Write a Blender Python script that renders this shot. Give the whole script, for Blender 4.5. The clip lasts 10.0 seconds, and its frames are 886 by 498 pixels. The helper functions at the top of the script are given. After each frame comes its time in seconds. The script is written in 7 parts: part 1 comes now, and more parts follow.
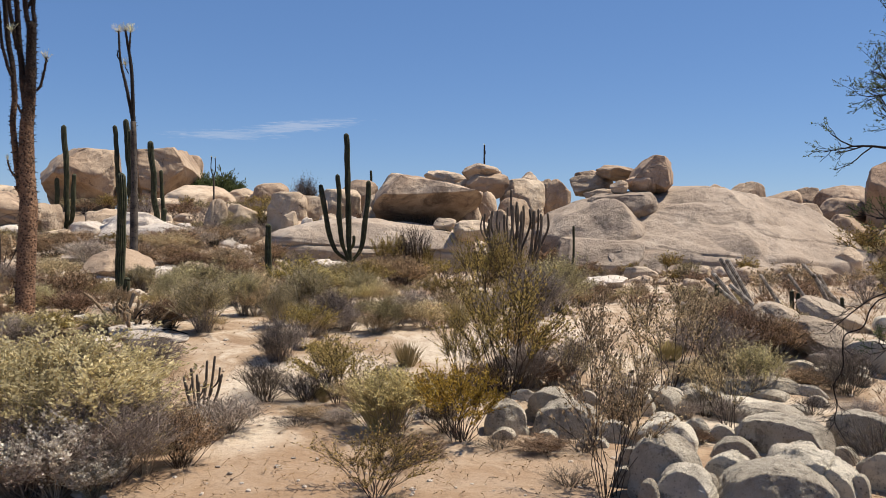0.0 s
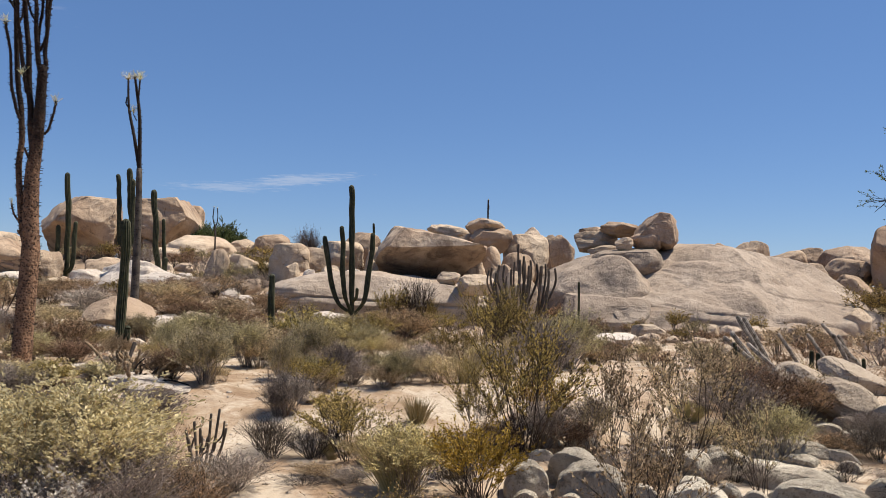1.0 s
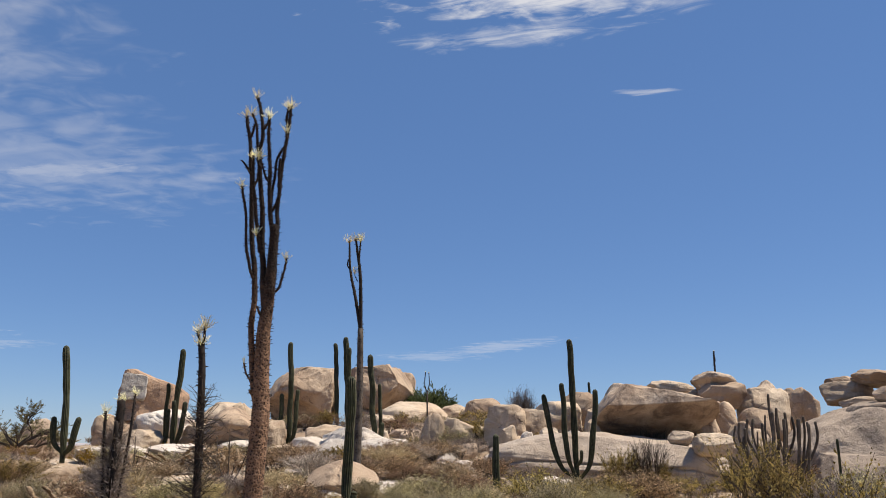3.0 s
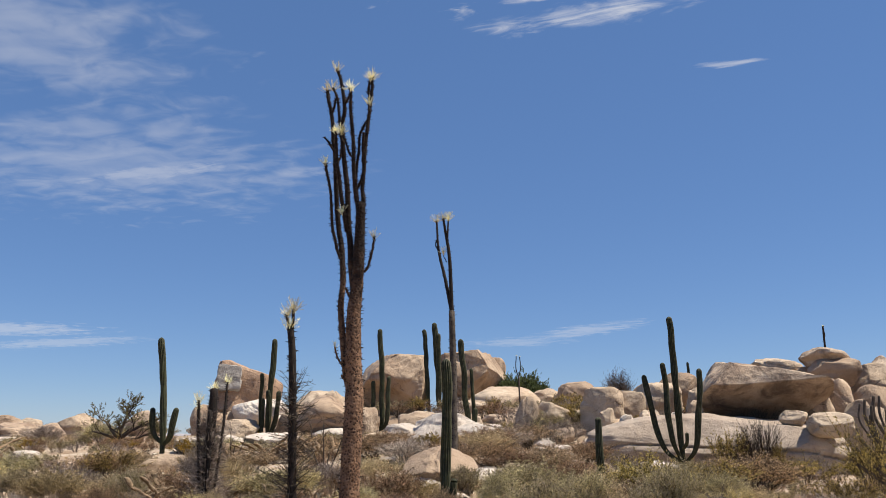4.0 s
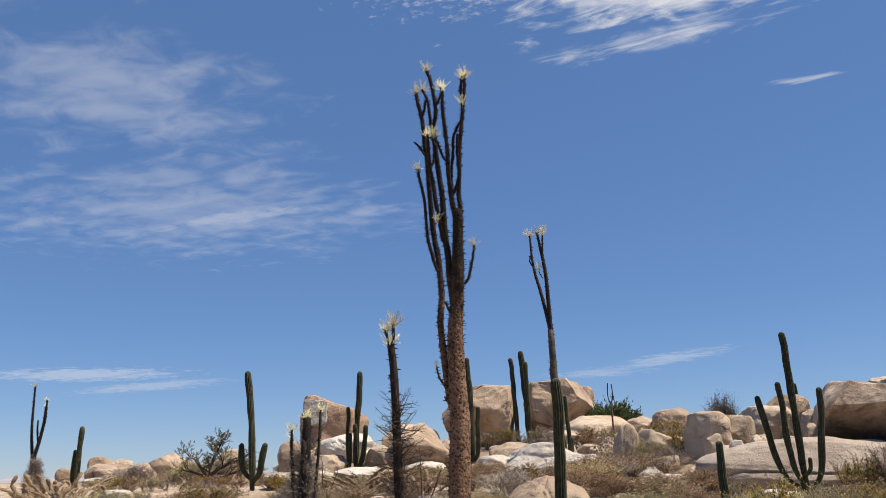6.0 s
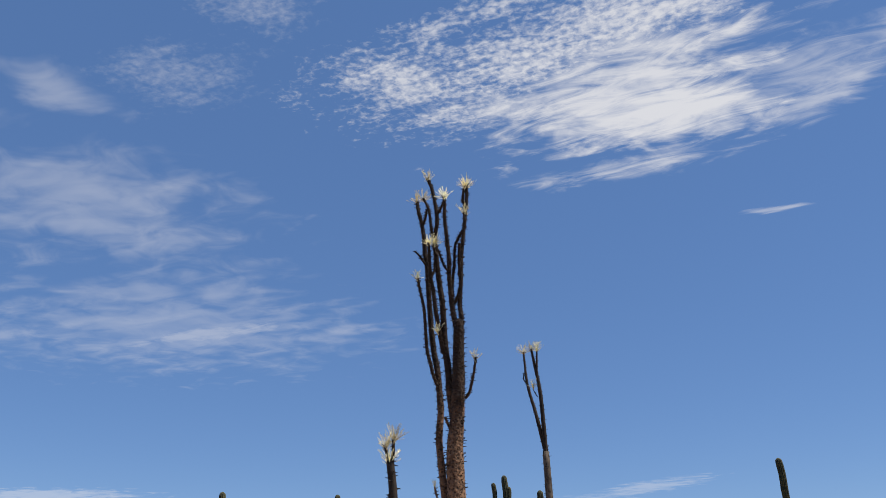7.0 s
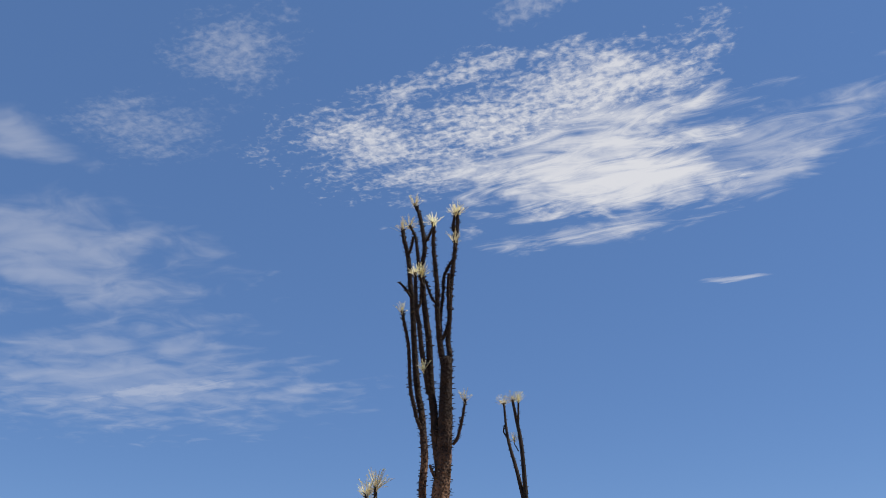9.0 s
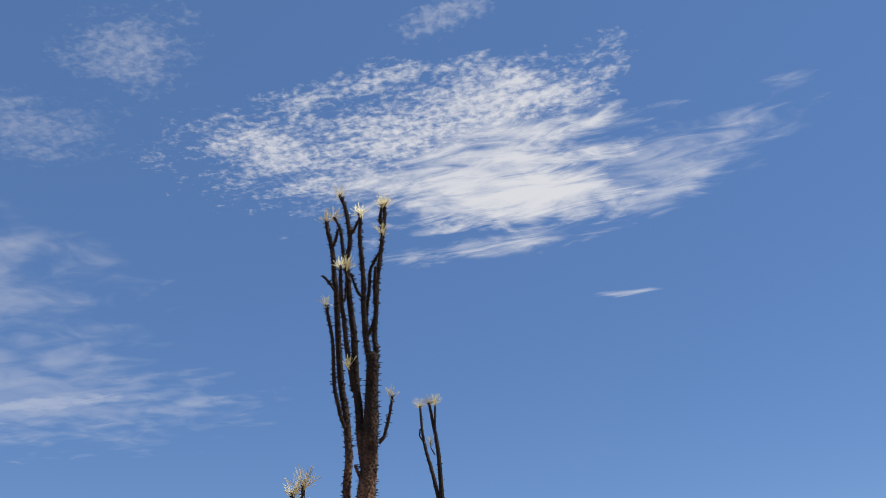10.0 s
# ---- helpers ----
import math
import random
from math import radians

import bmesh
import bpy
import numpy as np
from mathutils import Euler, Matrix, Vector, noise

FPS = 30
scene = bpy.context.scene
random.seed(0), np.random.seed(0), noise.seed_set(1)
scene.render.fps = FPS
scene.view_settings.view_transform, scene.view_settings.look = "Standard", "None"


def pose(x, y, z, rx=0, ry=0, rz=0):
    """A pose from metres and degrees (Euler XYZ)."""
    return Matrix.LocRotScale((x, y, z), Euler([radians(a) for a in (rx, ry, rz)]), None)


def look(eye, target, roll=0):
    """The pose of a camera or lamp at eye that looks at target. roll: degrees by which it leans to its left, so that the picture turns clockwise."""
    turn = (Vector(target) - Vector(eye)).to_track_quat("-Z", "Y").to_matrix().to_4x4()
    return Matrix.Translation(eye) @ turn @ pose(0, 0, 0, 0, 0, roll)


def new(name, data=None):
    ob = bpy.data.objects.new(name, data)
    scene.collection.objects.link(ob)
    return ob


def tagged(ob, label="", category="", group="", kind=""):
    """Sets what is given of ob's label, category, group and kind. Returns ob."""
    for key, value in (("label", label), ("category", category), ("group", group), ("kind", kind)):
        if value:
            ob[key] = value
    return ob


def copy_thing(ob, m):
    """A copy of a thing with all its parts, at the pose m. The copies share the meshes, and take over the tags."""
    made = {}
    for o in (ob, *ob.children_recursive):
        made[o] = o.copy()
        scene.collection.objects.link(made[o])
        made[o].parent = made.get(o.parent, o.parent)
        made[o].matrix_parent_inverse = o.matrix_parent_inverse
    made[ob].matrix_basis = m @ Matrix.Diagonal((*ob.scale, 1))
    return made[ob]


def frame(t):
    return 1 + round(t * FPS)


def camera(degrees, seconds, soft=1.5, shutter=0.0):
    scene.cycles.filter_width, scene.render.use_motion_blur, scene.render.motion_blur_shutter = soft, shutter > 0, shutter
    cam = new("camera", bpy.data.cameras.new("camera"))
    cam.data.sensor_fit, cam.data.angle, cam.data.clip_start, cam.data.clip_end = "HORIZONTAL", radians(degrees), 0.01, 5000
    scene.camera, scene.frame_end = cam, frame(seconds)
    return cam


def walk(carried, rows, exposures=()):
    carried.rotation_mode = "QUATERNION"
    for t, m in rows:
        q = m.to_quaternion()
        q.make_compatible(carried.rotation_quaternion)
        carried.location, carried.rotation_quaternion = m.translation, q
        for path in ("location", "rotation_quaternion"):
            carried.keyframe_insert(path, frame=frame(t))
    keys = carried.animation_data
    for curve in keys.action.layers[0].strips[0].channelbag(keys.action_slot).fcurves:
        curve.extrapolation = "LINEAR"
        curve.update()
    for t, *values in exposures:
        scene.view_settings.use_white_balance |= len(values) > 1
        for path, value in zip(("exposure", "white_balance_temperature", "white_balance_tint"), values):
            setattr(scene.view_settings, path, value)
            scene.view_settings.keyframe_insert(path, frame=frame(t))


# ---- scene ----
cam = camera(55.8, 10.0, 0.9)
PATH = [
    (0, (0.206, 0.064, 1.837), (0.149, 2.062, 1.793), 0.60),
    (0.5, (0.096, 0.256, 1.813), (0.034, 2.254, 1.750), 1.53),
    (1, (0.006, 0.352, 1.789), (-0.049, 2.349, 1.877), 1.56),
    (1.5, (-0.113, 0.606, 1.770), (-0.383, 2.557, 2.121), 0.05),
    (2, (-0.283, 0.807, 1.742), (-0.683, 2.725, 2.142), -0.10),
    (2.5, (-0.472, 1.061, 1.668), (-0.898, 2.964, 2.114), -0.23),
    (2.7, (-0.518, 1.173, 1.634), (-1.000, 3.056, 2.107), 0.46),
    (3.8, (-0.940, 1.934, 1.619), (-1.550, 3.788, 2.055), -0.67),
    (4, (-0.990, 2.035, 1.615), (-1.700, 3.854, 2.050), -0.29),
    (4.5, (-1.154, 2.257, 1.604), (-1.995, 4.021, 2.029), -0.79),
    (5, (-1.293, 2.488, 1.585), (-2.144, 4.248, 2.008), -1.05),
    (5.2, (-1.378, 2.582, 1.591), (-2.266, 4.321, 2.023), -0.71),
    (6.3, (-1.877, 2.885, 1.512), (-2.712, 4.601, 2.111), -1.50),
    (6.5, (-1.966, 2.935, 1.517), (-2.779, 4.633, 2.192), -1.36),
    (7, (-2.154, 3.010, 1.514), (-2.925, 4.680, 2.299), -0.87),
    (7.5, (-2.312, 3.199, 1.517), (-3.061, 4.838, 2.385), -0.36),
    (8, (-2.492, 3.405, 1.539), (-3.208, 5.036, 2.448), 0.02),
    (8.5, (-2.677, 3.569, 1.561), (-3.370, 5.211, 2.468), -0.31),
    (9, (-2.836, 3.786, 1.554), (-3.501, 5.435, 2.469), -0.41),
    (9.5, (-3.033, 3.945, 1.530), (-3.626, 5.609, 2.468), -0.71),
    (10, (-3.246, 4.029, 1.508), (-3.684, 5.742, 2.441), -3.08),
]
SUN_STRENGTH, SKY_STRENGTH, SKY_SATURATION = 7.1, 0.105, 1.10
SKY_TINT, CLOUD_COLOUR, SKY_MEAN = (0.91, 0.97, 1.10, 1.0), (7.5, 7.45, 7.6, 1.0), (1.17, 2.34, 5.0, 1.0)
walk(cam, [(t, look(eye, aim, roll)) for t, eye, aim, roll in PATH])


# ---- sky, clouds and sun ----
SUN_ELEVATION, SUN_AZIMUTH = 62, 74          # azimuth clockwise from +y
world = bpy.data.worlds.new("desert_sky")
scene.world = world
world.use_nodes = True
WN, WL = world.node_tree.nodes, world.node_tree.links


def wmath(op, a, b=None, clamp=False):
    n = WN.new("ShaderNodeMath")
    n.operation, n.use_clamp = op, clamp
    for k, v in ((0, a), (1, b)):
        if v is None:
            continue
        if isinstance(v, (int, float)):
            n.inputs[k].default_value = v
        else:
            WL.new(v, n.inputs[k])
    return n.outputs[0]


def wvec(op, a, b):
    n = WN.new("ShaderNodeVectorMath")
    n.operation = op
    for k, v in ((0, a), (1, b)):
        if isinstance(v, (tuple, Vector)):
            n.inputs[k].default_value = v
        else:
            WL.new(v, n.inputs[k])
    return n.outputs["Value"] if op == "DOT_PRODUCT" else n.outputs["Vector"]


def wramp(fac, lo, hi):
    n = WN.new("ShaderNodeMapRange")
    n.interpolation_type = "SMOOTHSTEP"
    n.inputs[1].default_value, n.inputs[2].default_value = lo, hi
    WL.new(fac, n.inputs[0])
    return n.outputs[0]


sky = WN.new("ShaderNodeTexSky")
sky.sky_type, sky.sun_disc = "NISHITA", False
sky.sun_elevation, sky.sun_rotation = radians(SUN_ELEVATION), radians(SUN_AZIMUTH)
sky.altitude, sky.air_density, sky.dust_density, sky.ozone_density = 1800, 1.0, 0.15, 1.6
skyway = WN.new("ShaderNodeTexCoord").outputs["Generated"]
# the cloud layer is flat and high: project each way onto it
parts = WN.new("ShaderNodeSeparateXYZ")
WL.new(skyway, parts.inputs[0])
height = wmath("MAXIMUM", parts.outputs[2], 0.04)
flat = WN.new("ShaderNodeCombineXYZ")
WL.new(wmath("DIVIDE", parts.outputs[0], height), flat.inputs[0])
WL.new(wmath("DIVIDE", parts.outputs[1], height), flat.inputs[1])


def cloud_noise(scale, detail, rough, stretch, turn, warp):
    m = WN.new("ShaderNodeMapping")
    m.inputs["Rotation"].default_value = (0, 0, radians(turn))
    m.inputs["Scale"].default_value = stretch
    WL.new(flat.outputs[0], m.inputs[0])
    n = WN.new("ShaderNodeTexNoise")
    n.inputs["Scale"].default_value, n.inputs["Detail"].default_value = scale, detail
    n.inputs["Roughness"].default_value, n.inputs["Distortion"].default_value = rough, warp
    WL.new(m.outputs[0], n.inputs["Vector"])
    return n.outputs["Fac"]


puffs = cloud_noise(54, 6, 0.56, (1, 1.12, 1), -6, 0.25)
wisps = cloud_noise(6.5, 8, 0.62, (1, 2.7, 1), 11, 0.9)
broad = cloud_noise(3.4, 3, 0.5, (1, 1.8, 1), 5, 0.6)
ragged = cloud_noise(7.0, 3, 0.55, (1, 1.2, 1), 35, 0.8)
soft_noise = cloud_noise(3.8, 5, 0.40, (1, 1.9, 1), -14, 0.7)
flecks = cloud_noise(58, 3, 0.55, (1, 1, 1), 10, 0.4)


def cloud_patch(way, half_wide, half_high, lean, texture, cover, contrast, strength):
    """One cloud round a way in the sky, its half sizes in radians: full in its heart, broken by the texture towards its rim."""
    w = Vector(way).normalized()
    side = w.cross(Vector((0, 0, 1))).normalized()
    up = side.cross(w)
    a = side * math.cos(radians(lean)) + up * math.sin(radians(lean))
    b = up * math.cos(radians(lean)) - side * math.sin(radians(lean))
    rel = wvec("SUBTRACT", skyway, tuple(w))
    x = wmath("DIVIDE", wvec("DOT_PRODUCT", rel, tuple(a)), half_wide)
    y = wmath("DIVIDE", wvec("DOT_PRODUCT", rel, tuple(b)), half_high)
    r = wmath("SQRT", wmath("ADD", wmath("MULTIPLY", x, x), wmath("MULTIPLY", y, y)))
    r = wmath("ADD", r, wmath("MULTIPLY", wmath("SUBTRACT", ragged, 0.5), 1.1))
    heart = wramp(r, 1.0, 0.0)
    value = wmath("ADD", wmath("MULTIPLY", heart, cover), wmath("MULTIPLY", wmath("SUBTRACT", texture, 0.5), contrast))
    value = wmath("SUBTRACT", value, wmath("MULTIPLY", wramp(r, 0.7, 1.25), 0.6))
    front = wmath("GREATER_THAN", wvec("DOT_PRODUCT", skyway, tuple(w)), 0.3)
    return wmath("MULTIPLY", wmath("MULTIPLY", wramp(value, 0.05, 0.85), strength), front)


mixed = wmath("ADD", wmath("MULTIPLY", puffs, 0.55), wmath("MULTIPLY", wisps, 0.45))
streaky = wmath("ADD", wmath("MULTIPLY", wisps, 0.75), wmath("MULTIPLY", broad, 0.25))
fine_mix = wmath("ADD", wmath("MULTIPLY", flecks, 0.6), wmath("MULTIPLY", broad, 0.4))
CLOUDS = [
    ((-0.1500, 0.8200, 0.5480), 0.280, 0.090, 7, streaky, 0.70, 2.3, 0.85),
    ((-0.1250, 0.8450, 0.5150), 0.210, 0.068, 2, streaky, 0.78, 2.0, 0.88),
    ((-0.2250, 0.7780, 0.5880), 0.310, 0.085, 8, mixed, 0.56, 2.6, 0.82),
    ((-0.1300, 0.7800, 0.6080), 0.220, 0.070, 8, mixed, 0.66, 2.3, 0.82),
    ((-0.3900, 0.7250, 0.5650), 0.160, 0.060, 4, mixed, 0.50, 2.5, 0.75),
    ((-0.3300, 0.7750, 0.5350), 0.140, 0.045, 8, mixed, 0.48, 2.5, 0.72),
    ((-0.3300, 0.7120, 0.6130), 0.100, 0.032, 10, mixed, 0.46, 3.0, 0.62),
    ((-0.2550, 0.7270, 0.6330), 0.090, 0.032, 10, mixed, 0.48, 3.0, 0.66),
    ((0.0500, 0.8480, 0.5250), 0.230, 0.058, 10, streaky, 0.55, 2.0, 0.42),
    ((0.0700, 0.8620, 0.5020), 0.095, 0.032, 16, streaky, 0.70, 1.8, 0.52),
    ((-0.1500, 0.8700, 0.4680), 0.160, 0.024, 2, streaky, 0.55, 1.8, 0.66),
    ((-0.0134, 0.9164, 0.3999), 0.050, 0.0050, -3, streaky, 0.62, 2.4, 0.44),
    ((-0.7000, 0.5820, 0.4140), 0.300, 0.110, -4, soft_noise, 0.55, 0.9, 0.34),
    ((-0.6650, 0.6850, 0.2960), 0.360, 0.082, 3, soft_noise, 0.55, 0.9, 0.30),
    ((-0.6500, 0.6850, 0.3300), 0.240, 0.050, 4, soft_noise, 0.50, 1.3, 0.26),
    ((-0.6300, 0.7200, 0.2900), 0.150, 0.016, 10, streaky, 0.75, 1.2, 0.38),
    ((-0.5300, 0.7950, 0.2950), 0.120, 0.014, 10, soft_noise, 0.55, 1.2, 0.34),
    ((-0.6843, 0.5194, 0.5118), 0.100, 0.036, -5, soft_noise, 0.65, 1.2, 0.32),
    ((-0.5900, 0.5900, 0.5510), 0.130, 0.060, 14, mixed, 0.42, 1.6, 0.28),
    ((-0.4907, 0.5957, 0.6359), 0.110, 0.062, 12, mixed, 0.45, 2.0, 0.30),
    ((-0.1616, 0.7108, 0.6846), 0.080, 0.028, 15, fine_mix, 0.48, 2.0, 0.32),
    ((-0.1975, 0.9730, 0.1195), 0.100, 0.010, 6, soft_noise, 0.80, 1.2, 0.30),
    ((-0.2798, 0.9541, 0.1070), 0.090, 0.008, 1, soft_noise, 0.75, 1.2, 0.24),
    ((-0.7600, 0.6402, 0.1117), 0.150, 0.011, 2, soft_noise, 0.90, 1.0, 0.36),
    ((-0.7141, 0.6928, 0.1001), 0.120, 0.008, 5, soft_noise, 0.85, 1.0, 0.28),
]
cover = None
for c in CLOUDS:
    p = cloud_patch(*c)
    cover = p if cover is None else wmath("MAXIMUM", cover, p)
hue = WN.new("ShaderNodeHueSaturation")
hue.inputs["Saturation"].default_value, hue.inputs["Value"].default_value = SKY_SATURATION, 1.0
WL.new(sky.outputs[0], hue.inputs["Color"])
tint = WN.new("ShaderNodeMix")
tint.data_type, tint.blend_type = "RGBA", "MULTIPLY"
tint.inputs["Factor"].default_value = 1.0
tint.inputs["B"].default_value = SKY_TINT
WL.new(hue.outputs[0], tint.inputs["A"])
blend = WN.new("ShaderNodeMix")
blend.data_type = "RGBA"
WL.new(cover, blend.inputs["Factor"])
even = WN.new("ShaderNodeMix")
even.data_type = "RGBA"
even.inputs["Factor"].default_value = 0.45
WL.new(tint.outputs["Result"], even.inputs["A"])
even.inputs["B"].default_value = SKY_MEAN
WL.new(even.outputs["Result"], blend.inputs["A"])
blend.inputs["B"].default_value = CLOUD_COLOUR
WL.new(blend.outputs["Result"], WN["Background"].inputs["Color"])
WN["Background"].inputs["Strength"].default_value = SKY_STRENGTH

sun = new("sun", bpy.data.lights.new("sun", "SUN"))
sun.data.energy, sun.data.angle, sun.data.color = SUN_STRENGTH, radians(0.53), (1.0, 0.92, 0.80)
sun_way = Vector((math.sin(radians(SUN_AZIMUTH)) * math.cos(radians(SUN_ELEVATION)),
                  math.cos(radians(SUN_AZIMUTH)) * math.cos(radians(SUN_ELEVATION)), math.sin(radians(SUN_ELEVATION))))
sun.matrix_world = look(sun_way * 60, (0, 0, 0))


# ---- materials ----
def material(name, rough=0.85, metal=0.0):
    m = bpy.data.materials.new(name)
    m.use_nodes = True
    b = m.node_tree.nodes["Principled BSDF"]
    b.inputs["Roughness"].default_value, b.inputs["Metallic"].default_value = rough, metal
    b.inputs["Specular IOR Level"].default_value = 0.25
    return m, m.node_tree.nodes, m.node_tree.links, b


def noise_of(N, L, vector, scale, detail=4.0, rough=0.55, warp=0.0):
    n = N.new("ShaderNodeTexNoise")
    n.inputs["Scale"].default_value, n.inputs["Detail"].default_value = scale, detail
    n.inputs["Roughness"].default_value, n.inputs["Distortion"].default_value = rough, warp
    L.new(vector, n.inputs["Vector"])
    return n.outputs["Fac"]


def ramp_of(N, L, fac, stops):
    r = N.new("ShaderNodeValToRGB")
    e = r.color_ramp.elements
    while len(e) < len(stops):
        e.new(0.5)
    for el, (at, colour) in zip(e, stops):
        el.position, el.color = at, (*colour, 1)
    L.new(fac, r.inputs[0])
    return r.outputs[0]


def mix_of(N, L, fac, a, b, how="MIX"):
    n = N.new("ShaderNodeMix")
    n.data_type, n.blend_type = "RGBA", how
    for key, v in (("Factor", fac), ("A", a), ("B", b)):
        if isinstance(v, (int, float)):
            n.inputs[key].default_value = v
        elif isinstance(v, tuple):
            n.inputs[key].default_value = (*v, 1)
        else:
            L.new(v, n.inputs[key])
    return n.outputs["Result"]


def range_of(N, L, fac, lo, hi, out_lo=0.0, out_hi=1.0):
    n = N.new("ShaderNodeMapRange")
    for k, v in ((1, lo), (2, hi), (3, out_lo), (4, out_hi)):
        n.inputs[k].default_value = v
    L.new(fac, n.inputs[0])
    return n.outputs[0]


def bump_of(N, L, bsdf, height, strength, distance, normal=None):
    n = N.new("ShaderNodeBump")
    n.inputs["Strength"].default_value, n.inputs["Distance"].default_value = strength, distance
    L.new(height, n.inputs["Height"])
    if normal:
        L.new(normal, n.inputs["Normal"])
    L.new(n.outputs[0], bsdf.inputs["Normal"])
    return n.outputs[0]


def object_place(N, L, spread=40.0):
    """Object coordinates, shifted by the object's own random number."""
    c, o = N.new("ShaderNodeTexCoord"), N.new("ShaderNodeObjectInfo")
    s = N.new("ShaderNodeVectorMath")
    s.operation = "SCALE"
    s.inputs[0].default_value = (1, 0.7, 0.4)
    k = N.new("ShaderNodeMath")
    k.operation = "MULTIPLY"
    k.inputs[1].default_value = spread
    L.new(o.outputs["Random"], k.inputs[0])
    L.new(k.outputs[0], s.inputs["Scale"])
    a = N.new("ShaderNodeVectorMath")
    a.operation = "ADD"
    L.new(c.outputs["Object"], a.inputs[0])
    L.new(s.outputs[0], a.inputs[1])
    return a.outputs[0], o.outputs["Random"]


def granite(name, pale, mid, deep, stain, stain_amount, lichen=0.0, grain=1.0, seams=0.55):
    """Weathered granite: broad colour drift, desert varnish in patches, crystal speckle, pits, and lichen on near stones."""
    m, N, L, b = material(name, 0.9)
    v, rnd = object_place(N, L)
    drift = noise_of(N, L, v, 0.45, 5, 0.6, 0.5)
    base = ramp_of(N, L, drift, [(0.30, deep), (0.48, mid), (0.66, pale)])
    # streaked varnish running down the stone
    mp = N.new("ShaderNodeMapping")
    mp.inputs["Scale"].default_value = (1.3, 1.3, 0.35)
    L.new(v, mp.inputs[0])
    streak = noise_of(N, L, mp.outputs[0], 0.9, 6, 0.62, 0.8)
    base = mix_of(N, L, range_of(N, L, streak, 0.52, 0.66, 0, stain_amount), base, stain)
    blot = noise_of(N, L, v, 2.6 * grain, 5, 0.65, 0.3)
    base = mix_of(N, L, range_of(N, L, blot, 0.52, 0.68, 0.0, 0.45), base, deep)
    base = mix_of(N, L, range_of(N, L, blot, 0.46, 0.30, 0.0, 0.5), base, pale)
    speck = noise_of(N, L, v, 34 * grain, 3, 0.7)
    base = mix_of(N, L, range_of(N, L, speck, 0.42, 0.30, 0.0, 0.45), base, (0.10, 0.08, 0.07))
    base = mix_of(N, L, range_of(N, L, speck, 0.60, 0.75, 0.0, 0.40), base, (0.75, 0.68, 0.60))
    # hairline joints and seams
    wob = N.new("ShaderNodeTexNoise")
    wob.inputs["Scale"].default_value, wob.inputs["Detail"].default_value = 0.9 * grain, 3
    L.new(v, wob.inputs["Vector"])
    shifted = N.new("ShaderNodeVectorMath")
    shifted.operation = "MULTIPLY_ADD"
    shifted.inputs[1].default_value = (1.6, 1.6, 1.6)
    L.new(wob.outputs["Color"], shifted.inputs[0])
    L.new(v, shifted.inputs[2])
    flatter = N.new("ShaderNodeMapping")
    flatter.inputs["Scale"].default_value = (0.45, 0.45, 1.1)
    flatter.inputs["Rotation"].default_value = (0.2, 0.35, 0.3)
    L.new(shifted.outputs[0], flatter.inputs[0])
    seam = N.new("ShaderNodeTexVoronoi")
    seam.feature = "DISTANCE_TO_EDGE"
    seam.inputs["Scale"].default_value = 0.75 * grain
    L.new(flatter.outputs[0], seam.inputs["Vector"])
    broken = range_of(N, L, noise_of(N, L, v, 1.3 * grain, 3, 0.6), 0.46, 0.56)
    line = N.new("ShaderNodeMath")
    line.operation = "MULTIPLY"
    L.new(range_of(N, L, seam.outputs["Distance"], 0.010, 0.002, 0, seams), line.inputs[0])
    L.new(broken, line.inputs[1])
    if not lichen:
        base = mix_of(N, L, line.outputs[0], base, (0.055, 0.042, 0.034))
    if lichen:
        cover = noise_of(N, L, v, 5, 8, 0.75, 0.3)
        base = mix_of(N, L, range_of(N, L, cover, 0.53, 0.60, 0, lichen), base, (0.15, 0.125, 0.095))
        base = mix_of(N, L, range_of(N, L, cover, 0.40, 0.33, 0, 0.6), base, (0.50, 0.45, 0.36))
        spots = N.new("ShaderNodeTexVoronoi")
        spots.inputs["Scale"].default_value = 38
        L.new(v, spots.inputs["Vector"])
        where = noise_of(N, L, v, 6, 3, 0.6)
        dark = N.new("ShaderNodeMath")
        dark.operation = "MULTIPLY"
        L.new(range_of(N, L, spots.outputs["Distance"], 0.34, 0.12, 0, 0.6), dark.inputs[0])
        L.new(range_of(N, L, where, 0.46, 0.56), dark.inputs[1])
        base = mix_of(N, L, dark.outputs[0], base, (0.05, 0.042, 0.034))
    hsv = N.new("ShaderNodeHueSaturation")
    L.new(base, hsv.inputs["Color"])
    L.new(range_of(N, L, rnd, 0, 1, 0.88, 1.1), hsv.inputs["Value"])
    L.new(hsv.outputs[0], b.inputs["Base Color"])
    first = bump_of(N, L, b, blot, 0.9, 0.10 if not lichen else 0.05)
    second = bump_of(N, L, b, noise_of(N, L, v, 12 * grain, 8, 0.75), 1.0, 0.045 if lichen else 0.035, first)
    third = bump_of(N, L, b, speck, 0.7 if lichen else 0.35, 0.006, second)
    if not lichen:
        bump_of(N, L, b, range_of(N, L, line.outputs[0], 0, 1, 1, 0), 0.8, 0.04, third)
    return m


